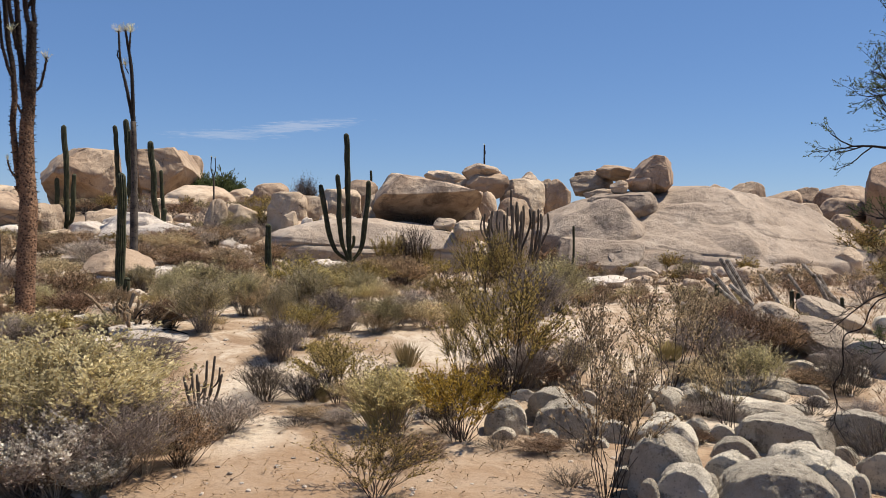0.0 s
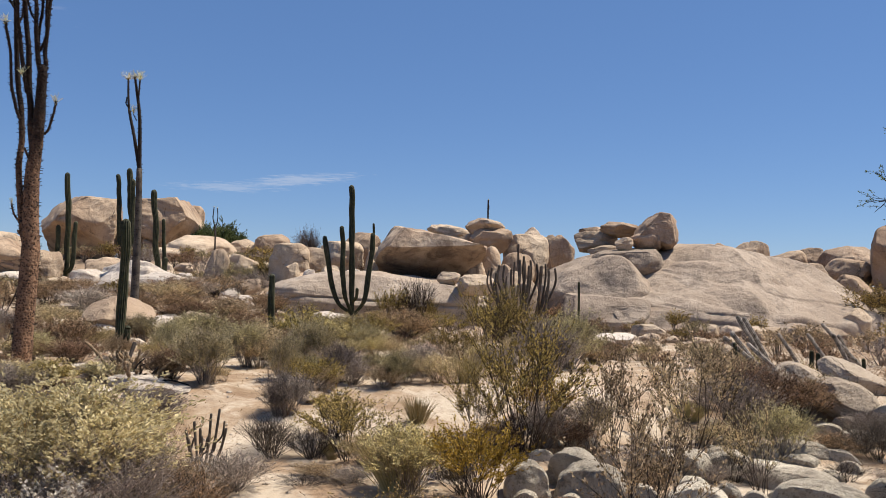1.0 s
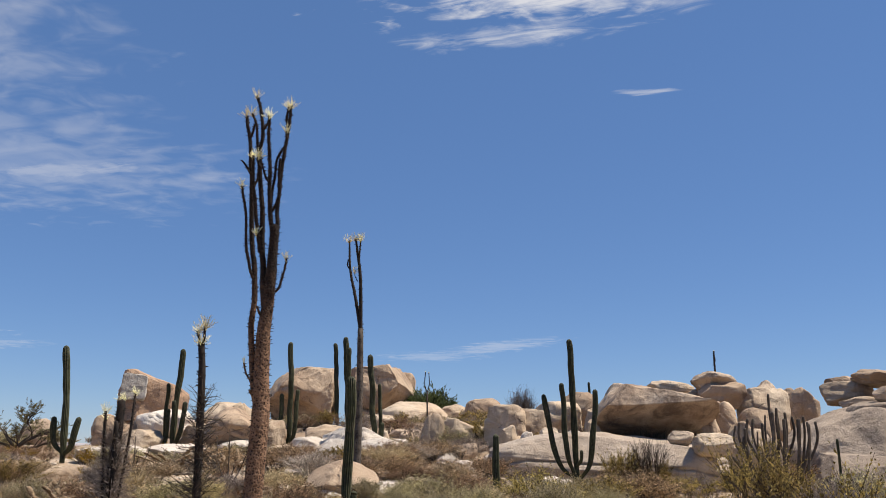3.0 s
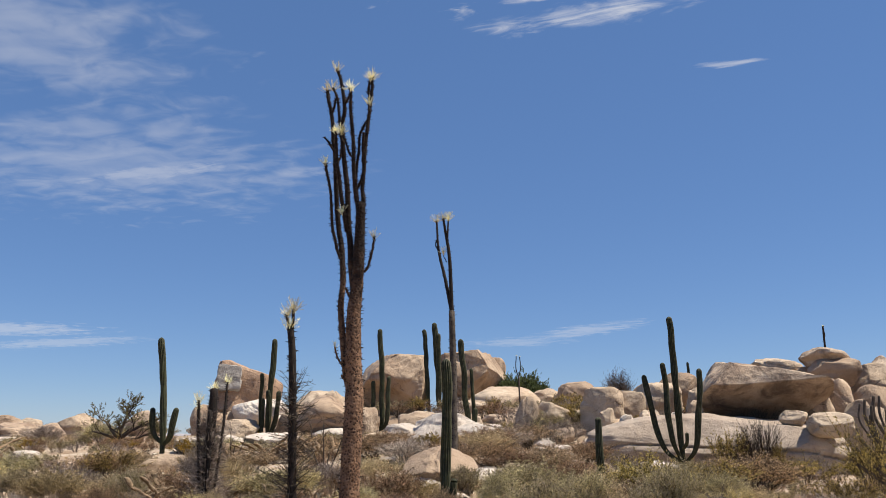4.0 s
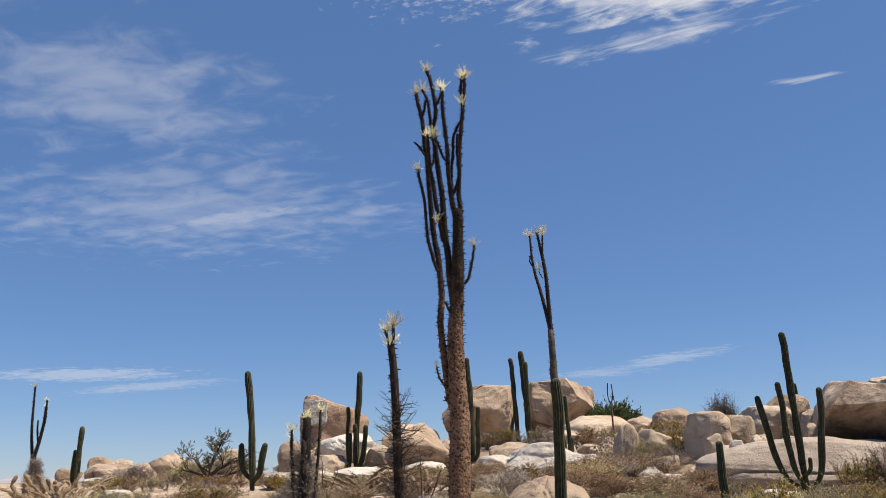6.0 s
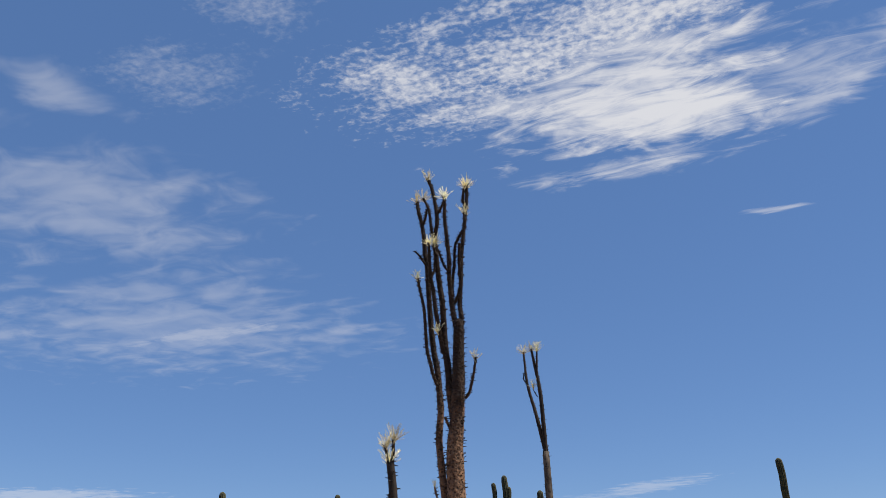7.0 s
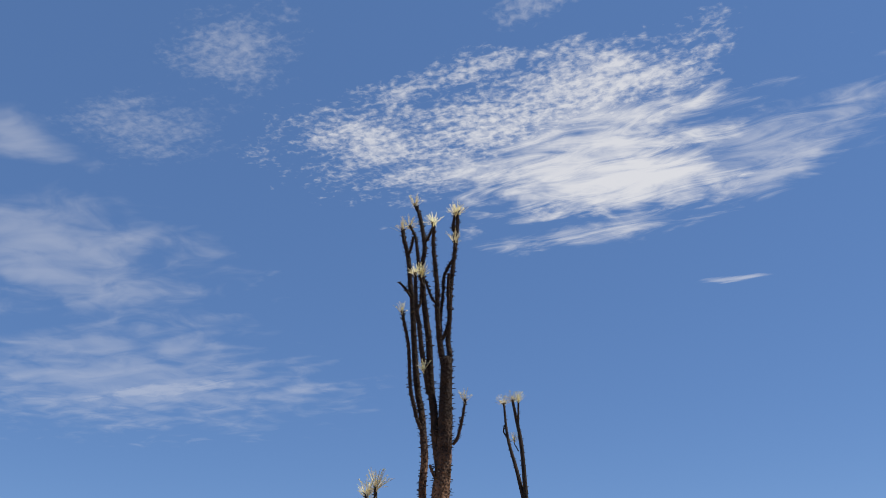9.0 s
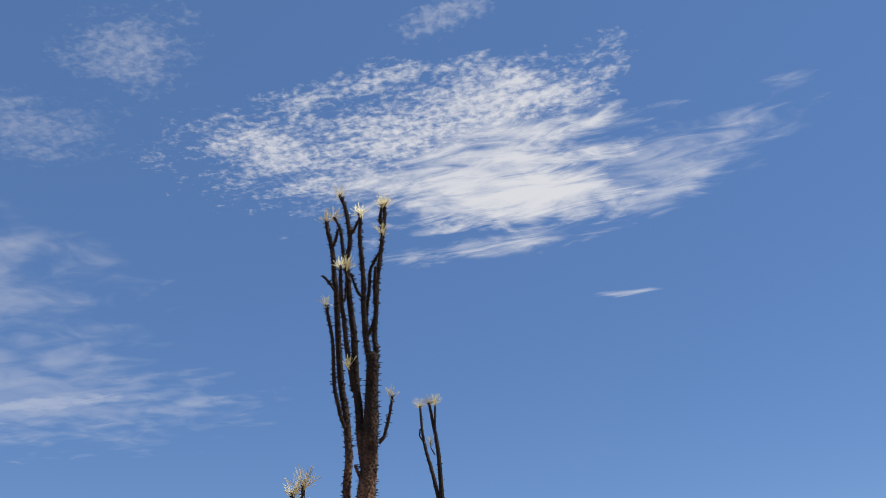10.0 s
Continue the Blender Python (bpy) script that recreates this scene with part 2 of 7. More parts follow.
ROCK = {
    "pale": granite("pale_granite", (0.536, 0.426, 0.310), (0.442, 0.335, 0.234), (0.307, 0.218, 0.147), (0.166, 0.115, 0.083), 0.55),
    "white": granite("bleached_granite", (0.62, 0.55, 0.47), (0.54, 0.46, 0.38), (0.4, 0.325, 0.255), (0.240, 0.184, 0.144), 0.4),
    "tan": granite("tan_granite", (0.50, 0.378, 0.265), (0.405, 0.292, 0.198), (0.285, 0.195, 0.13), (0.125, 0.083, 0.058), 0.7),
    "pink": granite("pink_granite", (0.55, 0.43, 0.317), (0.455, 0.34, 0.24), (0.265, 0.176, 0.119), (0.092, 0.063, 0.050), 0.8, seams=0.25),
    "head": granite("rusty_granite", (0.42, 0.3, 0.21), (0.34, 0.232, 0.156), (0.235, 0.155, 0.105), (0.080, 0.060, 0.048), 0.7),
    "slab": granite("domed_granite", (0.385, 0.308, 0.238), (0.320, 0.249, 0.188), (0.235, 0.177, 0.131), (0.137, 0.106, 0.083), 0.75, seams=0.16),
    "face": granite("orange_granite", (0.46, 0.31, 0.205), (0.38, 0.245, 0.155), (0.275, 0.18, 0.12), (0.128, 0.096, 0.080), 0.5),
    "near": granite("lichened_granite", (0.72, 0.64, 0.51), (0.54, 0.465, 0.36), (0.27, 0.22, 0.165), (0.15, 0.12, 0.092), 0.5, lichen=0.6, grain=1.8),
    # fresh granite whose grey also holds the shade on the orange boulder's flat face
    "grey": granite("shaded_face_granite", (0.47, 0.43, 0.385), (0.39, 0.355, 0.315), (0.29, 0.26, 0.225), (0.28, 0.24, 0.20), 0.3),
    "whale": granite("smooth_beige_granite", (0.489, 0.402, 0.318), (0.416, 0.331, 0.254), (0.312, 0.239, 0.178), (0.208, 0.154, 0.113), 0.35, seams=0.2),
    "lean": granite("smooth_granite", (0.437, 0.356, 0.270), (0.369, 0.292, 0.214), (0.281, 0.216, 0.155), (0.229, 0.168, 0.126), 0.35),
}


def sandy_ground():
    m, N, L, b = material("sandy_ground", 0.95)
    v = N.new("ShaderNodeTexCoord").outputs["Object"]
    big = noise_of(N, L, v, 0.42, 6, 0.65, 0.8)
    base = ramp_of(N, L, big, [(0.33, (0.213, 0.135, 0.080)), (0.46, (0.328, 0.234, 0.152)), (0.58, (0.47, 0.385, 0.29))])
    patch = noise_of(N, L, v, 1.9, 7, 0.68, 0.9)
    base = mix_of(N, L, range_of(N, L, patch, 0.50, 0.64, 0, 0.7), base, (0.54, 0.455, 0.355))
    base = mix_of(N, L, range_of(N, L, patch, 0.46, 0.34, 0, 0.7), base, (0.205, 0.127, 0.074))
    split = N.new("ShaderNodeSeparateXYZ")
    L.new(v, split.inputs[0])
    edge = N.new("ShaderNodeMath")
    edge.operation = "MULTIPLY_ADD"
    edge.inputs[1].default_value = 4.0
    L.new(big, edge.inputs[0])
    L.new(split.outputs[1], edge.inputs[2])
    base = mix_of(N, L, range_of(N, L, edge.outputs[0], 10.2, 8.6, 0, 0.72), base, (0.25, 0.16, 0.094))
    base = mix_of(N, L, range_of(N, L, split.outputs[1], 26.5, 31, 0, 0.75), base, (0.25, 0.175, 0.115))
    crumbs = noise_of(N, L, v, 14, 6, 0.75, 0.5)
    base = mix_of(N, L, range_of(N, L, crumbs, 0.54, 0.64, 0, 0.55), base, (0.164, 0.107, 0.066))
    grit = noise_of(N, L, v, 55, 4, 0.7)
    base = mix_of(N, L, range_of(N, L, grit, 0.42, 0.28, 0, 0.6), base, (0.115, 0.074, 0.049))
    base = mix_of(N, L, range_of(N, L, grit, 0.60, 0.74, 0, 0.5), base, (0.558, 0.492, 0.402))
    L.new(base, b.inputs["Base Color"])
    first = bump_of(N, L, b, patch, 0.5, 0.06)
    second = bump_of(N, L, b, noise_of(N, L, v, 9, 6, 0.7), 0.6, 0.03, first)
    bump_of(N, L, b, grit, 0.5, 0.008, second)
    return m


def stem_skin(name, low, high, scale, rough=0.8, dots=None, bump=0.4):
    m, N, L, b = material(name, rough)
    v, rnd = object_place(N, L, 10)
    base = ramp_of(N, L, noise_of(N, L, v, scale, 5, 0.65), [(0.32, low), (0.68, high)])
    if dots:
        vo = N.new("ShaderNodeTexVoronoi")
        vo.inputs["Scale"].default_value = dots[0]
        L.new(v, vo.inputs["Vector"])
        base = mix_of(N, L, range_of(N, L, vo.outputs["Distance"], 0.34, 0.24, 0, 0.85), base, dots[1])
    hsv = N.new("ShaderNodeHueSaturation")
    L.new(base, hsv.inputs["Color"])
    L.new(range_of(N, L, rnd, 0, 1, 0.85, 1.15), hsv.inputs["Value"])
    L.new(hsv.outputs[0], b.inputs["Base Color"])
    bump_of(N, L, b, noise_of(N, L, v, scale * 4, 4, 0.6), bump, 0.01)
    return m


def cactus_skin(name, low, high, spine, amount):
    """Waxy pleated skin, with the pale spines along the crests of the ribs."""
    m, N, L, b = material(name, 0.7)
    v, rnd = object_place(N, L, 10)
    grain = noise_of(N, L, v, 7, 5, 0.65)
    base = ramp_of(N, L, grain, [(0.32, low), (0.68, high)])
    crest = N.new("ShaderNodeAttribute")
    crest.attribute_name = "crest"
    tufts = noise_of(N, L, v, 26, 2, 0.5)
    both = N.new("ShaderNodeMath")
    both.operation = "MULTIPLY"
    L.new(range_of(N, L, crest.outputs["Fac"], 0.72, 0.97), both.inputs[0])
    L.new(range_of(N, L, tufts, 0.42, 0.58, 0.15, amount), both.inputs[1])
    base = mix_of(N, L, both.outputs[0], base, spine)
    worn = noise_of(N, L, v, 2.2, 5, 0.7)
    base = mix_of(N, L, range_of(N, L, worn, 0.60, 0.72, 0, 0.6), base, (0.13, 0.10, 0.065))
    hsv = N.new("ShaderNodeHueSaturation")
    L.new(base, hsv.inputs["Color"])
    L.new(range_of(N, L, rnd, 0, 1, 0.8, 1.2), hsv.inputs["Value"])
    L.new(hsv.outputs[0], b.inputs["Base Color"])
    bump_of(N, L, b, grain, 0.6, 0.012)
    return m


def leaf_skin(name, low, high, see_through=0.32):
    """Small leaves and twigs: colour changes from piece to piece and from plant to plant."""
    m, N, L, b = material(name, 0.75)
    g, o = N.new("ShaderNodeNewGeometry"), N.new("ShaderNodeObjectInfo")
    base = ramp_of(N, L, g.outputs["Random Per Island"], [(0.0, low), (1.0, high)])
    hsv = N.new("ShaderNodeHueSaturation")
    patch = range_of(N, L, noise_of(N, L, g.outputs["Position"], 1.6, 3, 0.6), 0.3, 0.7, 0.62, 1.34)
    L.new(mix_of(N, L, 1.0, base, patch, "MULTIPLY"), hsv.inputs["Color"])
    L.new(range_of(N, L, o.outputs["Random"], 0, 1, 0.74, 1.26), hsv.inputs["Value"])
    L.new(range_of(N, L, o.outputs["Random"], 0, 1, 0.488, 0.512), hsv.inputs["Hue"])
    L.new(hsv.outputs[0], b.inputs["Base Color"])
    if see_through:
        t = N.new("ShaderNodeBsdfTranslucent")
        L.new(hsv.outputs[0], t.inputs["Color"])
        s = N.new("ShaderNodeMixShader")
        s.inputs[0].default_value = see_through
        L.new(b.outputs[0], s.inputs[1])
        L.new(t.outputs[0], s.inputs[2])
        L.new(s.outputs[0], N["Material Output"].inputs["Surface"])
    return m


GROUND = sandy_ground()
CACTUS = cactus_skin("cactus_skin", (0.016, 0.019, 0.009), (0.056, 0.060, 0.027), (0.17, 0.15, 0.105), 0.65)
CACTUS_GREY = cactus_skin("weathered_cactus_skin", (0.045, 0.035, 0.026), (0.13, 0.10, 0.074), (0.22, 0.18, 0.13), 0.5)


def tall_bark():
    """Tan old bark low on the trunk; nearly black above, the upper stems' backlit look put into the colour."""
    m, N, L, b = material("tall_boojum_bark", 0.9)
    v, rnd = object_place(N, L, 10)
    c = N.new("ShaderNodeTexCoord")
    split = N.new("ShaderNodeSeparateXYZ")
    L.new(c.outputs["Object"], split.inputs[0])
    grain = noise_of(N, L, v, 9, 6, 0.7)
    old = ramp_of(N, L, grain, [(0.30, (0.095, 0.052, 0.031)), (0.70, (0.33, 0.19, 0.112))])
    backlit = ramp_of(N, L, grain, [(0.30, (0.008, 0.006, 0.006)), (0.72, (0.036, 0.023, 0.017))])
    rough = noise_of(N, L, v, 3.5, 5, 0.7)
    lift_by = N.new("ShaderNodeMath")
    lift_by.operation = "MULTIPLY_ADD"
    lift_by.inputs[1].default_value = 2.2
    L.new(rough, lift_by.inputs[0])
    L.new(split.outputs[2], lift_by.inputs[2])
    base = mix_of(N, L, range_of(N, L, lift_by.outputs[0], 3.3, 4.9), old, backlit)
    knob = N.new("ShaderNodeTexVoronoi")
    knob.inputs["Scale"].default_value = 27
    L.new(v, knob.inputs["Vector"])
    base = mix_of(N, L, range_of(N, L, knob.outputs["Distance"], 0.38, 0.26, 0, 0.8), base, (0.018, 0.013, 0.011))
    L.new(base, b.inputs["Base Color"])
    first = bump_of(N, L, b, grain, 0.8, 0.02)
    bump_of(N, L, b, knob.outputs["Distance"], 0.6, 0.02, first)
    return m


BARK_TALL = tall_bark()
# near-black base colour: paints the boojum stems as dark against the sun
BARK_DARK = stem_skin("backlit_stem_bark", (0.009, 0.007, 0.0065), (0.036, 0.025, 0.019), 7, 0.85, dots=(24, (0.008, 0.007, 0.006)))
BARK_GREY = stem_skin("grey_boojum_bark", (0.04, 0.033, 0.028), (0.14, 0.112, 0.088), 6, 0.85, dots=(20, (0.02, 0.016, 0.013)))
THORN = stem_skin("dry_thorn", (0.015, 0.012, 0.010), (0.06, 0.045, 0.035), 12)
WOOD_DARK = leaf_skin("dark_twig", (0.020, 0.0145, 0.011), (0.12, 0.088, 0.063), 0)
WOOD_GREY = leaf_skin("grey_twig", (0.085, 0.066, 0.055), (0.46, 0.38, 0.315), 0)
WOOD_PALE = leaf_skin("pale_twig", (0.15, 0.115, 0.075), (0.52, 0.43, 0.3), 0)
WOOD_BONE = stem_skin("dead_cactus_wood", (0.07, 0.055, 0.042), (0.50, 0.43, 0.35), 14)
CHOLLA = stem_skin("cholla_skin", (0.13, 0.085, 0.05), (0.34, 0.235, 0.14), 18, 0.85, bump=0.9)
BLOOM = leaf_skin("boojum_bloom", (0.78, 0.72, 0.45), (0.92, 0.89, 0.70), 0.45)
LEAF = {
    "creosote": leaf_skin("creosote_leaf", (0.054, 0.037, 0.010), (0.56, 0.415, 0.13)),
    "golden": leaf_skin("golden_leaf", (0.166, 0.099, 0.013), (0.444, 0.299, 0.053)),
    "encelia": leaf_skin("yellow_green_leaf", (0.139, 0.109, 0.046), (0.72, 0.585, 0.295)),
    "cream": leaf_skin("cream_leaf", (0.46, 0.385, 0.17), (0.9, 0.8, 0.47), 0.45),
    "sage": leaf_skin("grey_green_leaf", (0.078, 0.063, 0.030), (0.60, 0.505, 0.275)),
    "rust": leaf_skin("rusty_leaf", (0.076, 0.044, 0.023), (0.54, 0.36, 0.215)),
    "tan": leaf_skin("tan_leaf", (0.091, 0.066, 0.034), (0.726, 0.557, 0.337)),
    "straw": leaf_skin("straw_blade", (0.406, 0.319, 0.15), (0.638, 0.531, 0.299)),
    "pale": leaf_skin("whitish_leaf", (0.45, 0.4, 0.32), (0.8, 0.74, 0.64)),
    "olive": leaf_skin("olive_leaf", (0.11, 0.105, 0.042), (0.36, 0.32, 0.15)),
    "green": leaf_skin("green_leaf", (0.06, 0.085, 0.032), (0.18, 0.215, 0.085)),
    "dusk": leaf_skin("dull_purple_leaf", (0.054, 0.040, 0.034), (0.418, 0.341, 0.286)),
    "litter": leaf_skin("plant_litter", (0.135, 0.077, 0.044), (0.367, 0.241, 0.14), 0),
}


# ---- mesh helpers ----
class Shape:
    """Vertices and faces gathered for one mesh."""

    def __init__(self):
        self.v, self.f, self.crest = [], [], []

    def add(self, verts, faces):
        k = len(self.v)
        self.v.extend(verts)
        self.f.extend([tuple(i + k for i in f) for f in faces])

    def tube(self, points, radii, sides=6, ribs=0, depth=0.0, tip=True):
        """A tapered tube along points; ribs gives it the pleats of a cactus."""
        pts = [Vector(p) for p in points]
        n = len(pts)
        across = None
        rings = []
        for i, p in enumerate(pts):
            way = (pts[min(i + 1, n - 1)] - pts[max(i - 1, 0)]).normalized()
            if across is None:
                across = way.orthogonal().normalized()
            else:
                across = (across - way * across.dot(way)).normalized()
            other = way.cross(across)
            r, ring = radii[i], []
            for s in range(sides):
                a = 2 * math.pi * s / sides
                q = r * (1 - depth * (0.5 - 0.5 * math.cos(a * ribs))) if ribs else r
                if ribs:
                    self.crest.append(0.5 + 0.5 * math.cos(a * ribs))
                ring.append(p + (across * math.cos(a) + other * math.sin(a)) * q)
            rings.append(ring)
        verts = [q for ring in rings for q in ring]
        faces = [(i * sides + s, i * sides + (s + 1) % sides, (i + 1) * sides + (s + 1) % sides, (i + 1) * sides + s)
                 for i in range(n - 1) for s in range(sides)]
        if tip:
            verts.append(pts[-1] + (pts[-1] - pts[-2]).normalized() * radii[-1] * 0.6)
            faces += [((n - 1) * sides + s, (n - 1) * sides + (s + 1) % sides, len(verts) - 1) for s in range(sides)]
        self.add(verts, faces)

    def stick(self, a, b, ra, rb):
        """A three-sided twig."""
        a, b = Vector(a), Vector(b)
        w = (b - a)
        if w.length < 1e-6:
            return
        u = w.orthogonal().normalized()
        x = w.normalized().cross(u)
        ring = [u * math.cos(t) + x * math.sin(t) for t in (0, 2.094, 4.189)]
        self.add([a + q * ra for q in ring] + [b + q * rb for q in ring],
                 [(0, 1, 4, 3), (1, 2, 5, 4), (2, 0, 3, 5), (3, 4, 5)])

    def leaf(self, p, way, length, width):
        """A small folded leaf."""
        w = Vector(way).normalized()
        u = w.orthogonal().normalized()
        u = Matrix.Rotation(random.uniform(0, 6.28), 3, w) @ u
        fold = w.cross(u) * width * 0.35
        p = Vector(p)
        m = p + w * length * 0.5
        self.add([p, m + u * width * 0.5 + fold, p + w * length, m - u * width * 0.5 + fold], [(0, 1, 2), (0, 2, 3)])

    def mesh(self, name, skin, smooth=False):
        me = bpy.data.meshes.new(name)
        me.from_pydata([tuple(p) for p in self.v], [], self.f)
        me.materials.append(skin)
        if self.crest:
            at = me.attributes.new("crest", "FLOAT", "POINT")
            at.data.foreach_set("value", (self.crest + [0.0] * len(self.v))[:len(self.v)])
        if smooth:
            me.polygons.foreach_set("use_smooth", [True] * len(me.polygons))
        me.update()
        return me


def part(name, shape, skin, parent, label="", smooth=False, kind=""):
    ob = new(name, shape.mesh(name, skin, smooth))
    ob.parent = parent
    if label or kind:
        tagged(ob, label, kind=kind)
    return ob


def thing(name, at, label, category, group=""):
    ob = new(name)
    ob.location = at
    ob.empty_display_size = 0.2
    return tagged(ob, label, category, group)


def curve(points, steps=5):
    """A smooth line through the points."""
    p = [Vector(q) for q in points]
    p = [p[0] * 2 - p[1]] + p + [p[-1] * 2 - p[-2]]
    out = []
    for i in range(1, len(p) - 2):
        for s in range(steps):
            t = s / steps
            a, b, c, d = p[i - 1:i + 3]
            out.append(0.5 * (2 * b + (c - a) * t + (2 * a - 5 * b + 4 * c - d) * t * t + (3 * b - a - 3 * c + d) * t ** 3))
    out.append(p[-2])
    return out


def taper(n, a, b):
    return [a + (b - a) * i / (n - 1) for i in range(n)]


def ease(a, b, v):
    t = min(1.0, max(0.0, (v - a) / (b - a)))
    return t * t * (3 - 2 * t)


def rise(x, y):
    """The height of the ground: a sandy flat, a bank beyond it, and the hill that carries the boulders."""
    west, back = ease(-7, -10, x), ease(38, 48, y)
    z = 0.45 * ease(8.5, 12, y) + 0.8 * ease(-2, -10, x) * ease(12, 24, y)
    hill = ease(29 + 2.5 * west, 35 + 3.2 * west, y) * (1 - ease(45 + 30 * west, 75 + 35 * west, y))
    hill *= ease(-45 - 25 * back, -30 - 15 * back, x) * (1 - ease(24, 34, x)) * (0.3 + 0.7 * ease(-25 - 13 * back, -17 - 9 * back, x))
    z += 1.3 * hill
    z += 0.5 * ease(34.5, 37.5, y) * (1 - ease(43, 60, y)) * ease(-6, -2, x) * (1 - ease(20, 28, x))
    z -= 1.2 * ease(60, 300, y)
    return z - 0.15 * math.exp(-((x + 3) ** 2 + (y - 3.2) ** 2) / 6)


def bumps(x, y):
    return 0.035 * noise.noise((x * 0.9, y * 0.9, 3.1)) + 0.018 * noise.noise((x * 2.7, y * 2.7, 7.7))


def land(x, y):
    return rise(x, y) + bumps(x, y)


# ---- the ground ----
def spread(near_lo, near_hi, step, far):
    mid = list(np.arange(near_lo, near_hi + step / 2, step))
    out, d = [], step
    lo, hi = mid[0], mid[-1]
    a, b = [], []
    while hi < far:
        d *= 1.22
        hi += d
        lo -= d
        a.insert(0, lo)
        b.append(hi)
    return a + mid + b


def build_ground():
    xs, ys = spread(-34, 20, 0.24, 3200), spread(0, 46, 0.24, 3200)
    g = Shape()
    for y in ys:
        for x in xs:
            g.v.append((x, y, land(x, y)))
    n = len(xs)
    g.f = [(j * n + i, j * n + i + 1, (j + 1) * n + i + 1, (j + 1) * n + i) for j in range(len(ys) - 1) for i in range(n - 1)]
    ob = new("ground", g.mesh("ground", GROUND, True))
    tagged(ob, "pale sandy desert ground with orange and brown patches", "ground", kind="structure")


build_ground()


# ---- boulders ----
SPHERES = {}


def ball(sub):
    if sub not in SPHERES:
        bm = bmesh.new()
        bmesh.ops.create_icosphere(bm, subdivisions=sub, radius=1)
        SPHERES[sub] = ([v.co.copy() for v in bm.verts], [tuple(v.index for v in f.verts) for f in bm.faces])
        bm.free()
    return SPHERES[sub]


ROCK_LABEL = {
    "pale": "pale weathered granite boulder with faint brown streaks",
    "white": "bleached whitish granite stone half sunk in the ground",
    "tan": "rounded tan granite boulder with brown desert varnish",
    "pink": "pinkish granite boulder with a dark stained underside",
    "head": "upright rusty brown granite block with worn corners",
    "slab": "broad domed pale granite slab with grey stains",
    "face": "blocky orange granite boulder with a flat grey face",
    "grey": "added slab of fresh granite, coloured grey for the boulder's shaded face",
    "whale": "long low whaleback of smooth beige granite",
    "lean": "smooth pale granite stone leaning down the bank",
    "near": "grey lichen-spotted granite stone with rounded edges",
}


STONES = []
UNDERCUT = {"tan": 0.16, "pink": 0.28, "head": 0.14, "face": 0.10, "near": 0.04}


def boulder(x, y, z, hx, hy, hz, turn, tilt, power, seed, sub, style, heap=None, planes=()):
    """A weathered granite stone: a block with broken faces, joints, peeled shells and a pitted skin."""
    rng = random.Random(seed)
    verts, faces = ball(sub)
    cuts = []
    blocky = power >= 4.5
    for _ in range(rng.randint(3, 5) if blocky else rng.randint(5, 9)):
        n = Vector((rng.uniform(-1, 1), rng.uniform(-1, 1), rng.choice((rng.uniform(-0.3, 0.3), rng.uniform(0.3, 1.2))))).normalized()
        cuts.append((n, rng.uniform(1.02, 1.25) if blocky else rng.uniform(0.84, 1.08) if style in ("near", "lean") else rng.uniform(0.74, 0.97)))
    if style == "slab":
        cuts = [(n, rng.uniform(0.93, 1.1)) for n, d in cuts[:3]]
    if sub > 5 and style in ("tan", "pink"):
        cuts = [(n, rng.uniform(0.90, 1.1)) for n, d in cuts]
    if style == "face":
        cuts = [(Vector((0.62, -0.15, 0.77)).normalized(), 0.66), (Vector((-0.2, -1, 0.35)).normalized(), 0.72)]
    if style == "near":
        cuts = [c for c in cuts if c[0].z < 0.25] if power < 2.6 else cuts[:5]
        cuts.append((Vector((rng.uniform(-0.7, 0.15), -1, rng.uniform(-0.12, 0.22))).normalized(), rng.uniform(0.30, 0.6)))
    if planes:
        cuts = [(Vector(n).normalized(), d) for n, d in planes]
    joints = []
    for _ in range(rng.choice((0, 0, 1) if sub > 5 else (0, 1, 1, 2))):
        n = Vector((rng.uniform(-1, 1), rng.uniform(-0.4, 0.4), rng.uniform(-1.2, 1.2))).normalized()
        joints.append((n, rng.uniform(-0.35, 0.35), rng.uniform(0.04, 0.09)))
    if style == "slab":
        # peeling sheets leave long level cracks
        joints = [(Vector((rng.uniform(-0.25, 0.25), rng.uniform(-0.1, 0.2), 1)).normalized(), d + rng.uniform(-0.06, 0.06), 0.02) for d in (0.2, 0.55)]
    off = Vector((rng.uniform(0, 90), rng.uniform(0, 90), rng.uniform(0, 90)))
    size = (hx * hy * hz) ** (1 / 3)
    under = UNDERCUT.get(style, 0.0) * rng.uniform(0.4, 1.1)
    shell = 0.006 if style == "near" else 0.012 if style == "slab" else 0.018 if sub > 5 else 0.03
    gape = 0.016 if style == "slab" else 0.028 if sub > 5 else 0.055
    raw = []
    for v in verts:
        r = (abs(v.x) ** power + abs(v.y) ** power + abs(v.z) ** power) ** (-1 / power)
        p = v * r
        for n, d in cuts:
            over = p.dot(n) - d
            if over > 0:
                p = p - n * (over - 0.2 * over * over)
        k = 1 - under * ease(0.15, -0.55, p.z)
        p = Vector((p.x * k, p.y * k, p.z))
        wave = noise.noise(p * 1.0 + off)
        layer = noise.noise(Vector((p.x, p.y, p.z * 2.2)) * 1.1 + off * 1.3)
        p = p * (1 + 0.06 * wave + 0.02 * noise.noise(p * 2.4 + off) + shell * ease(0.04, 0.065, layer) - shell * ease(-0.20, -0.225, layer))
        for n, d, deep in joints:
            gap = abs(p.dot(n) - d + (0.30 if style == "slab" else 0.06) * noise.noise(p * (1.1 if style == "slab" else 2.0) + off))
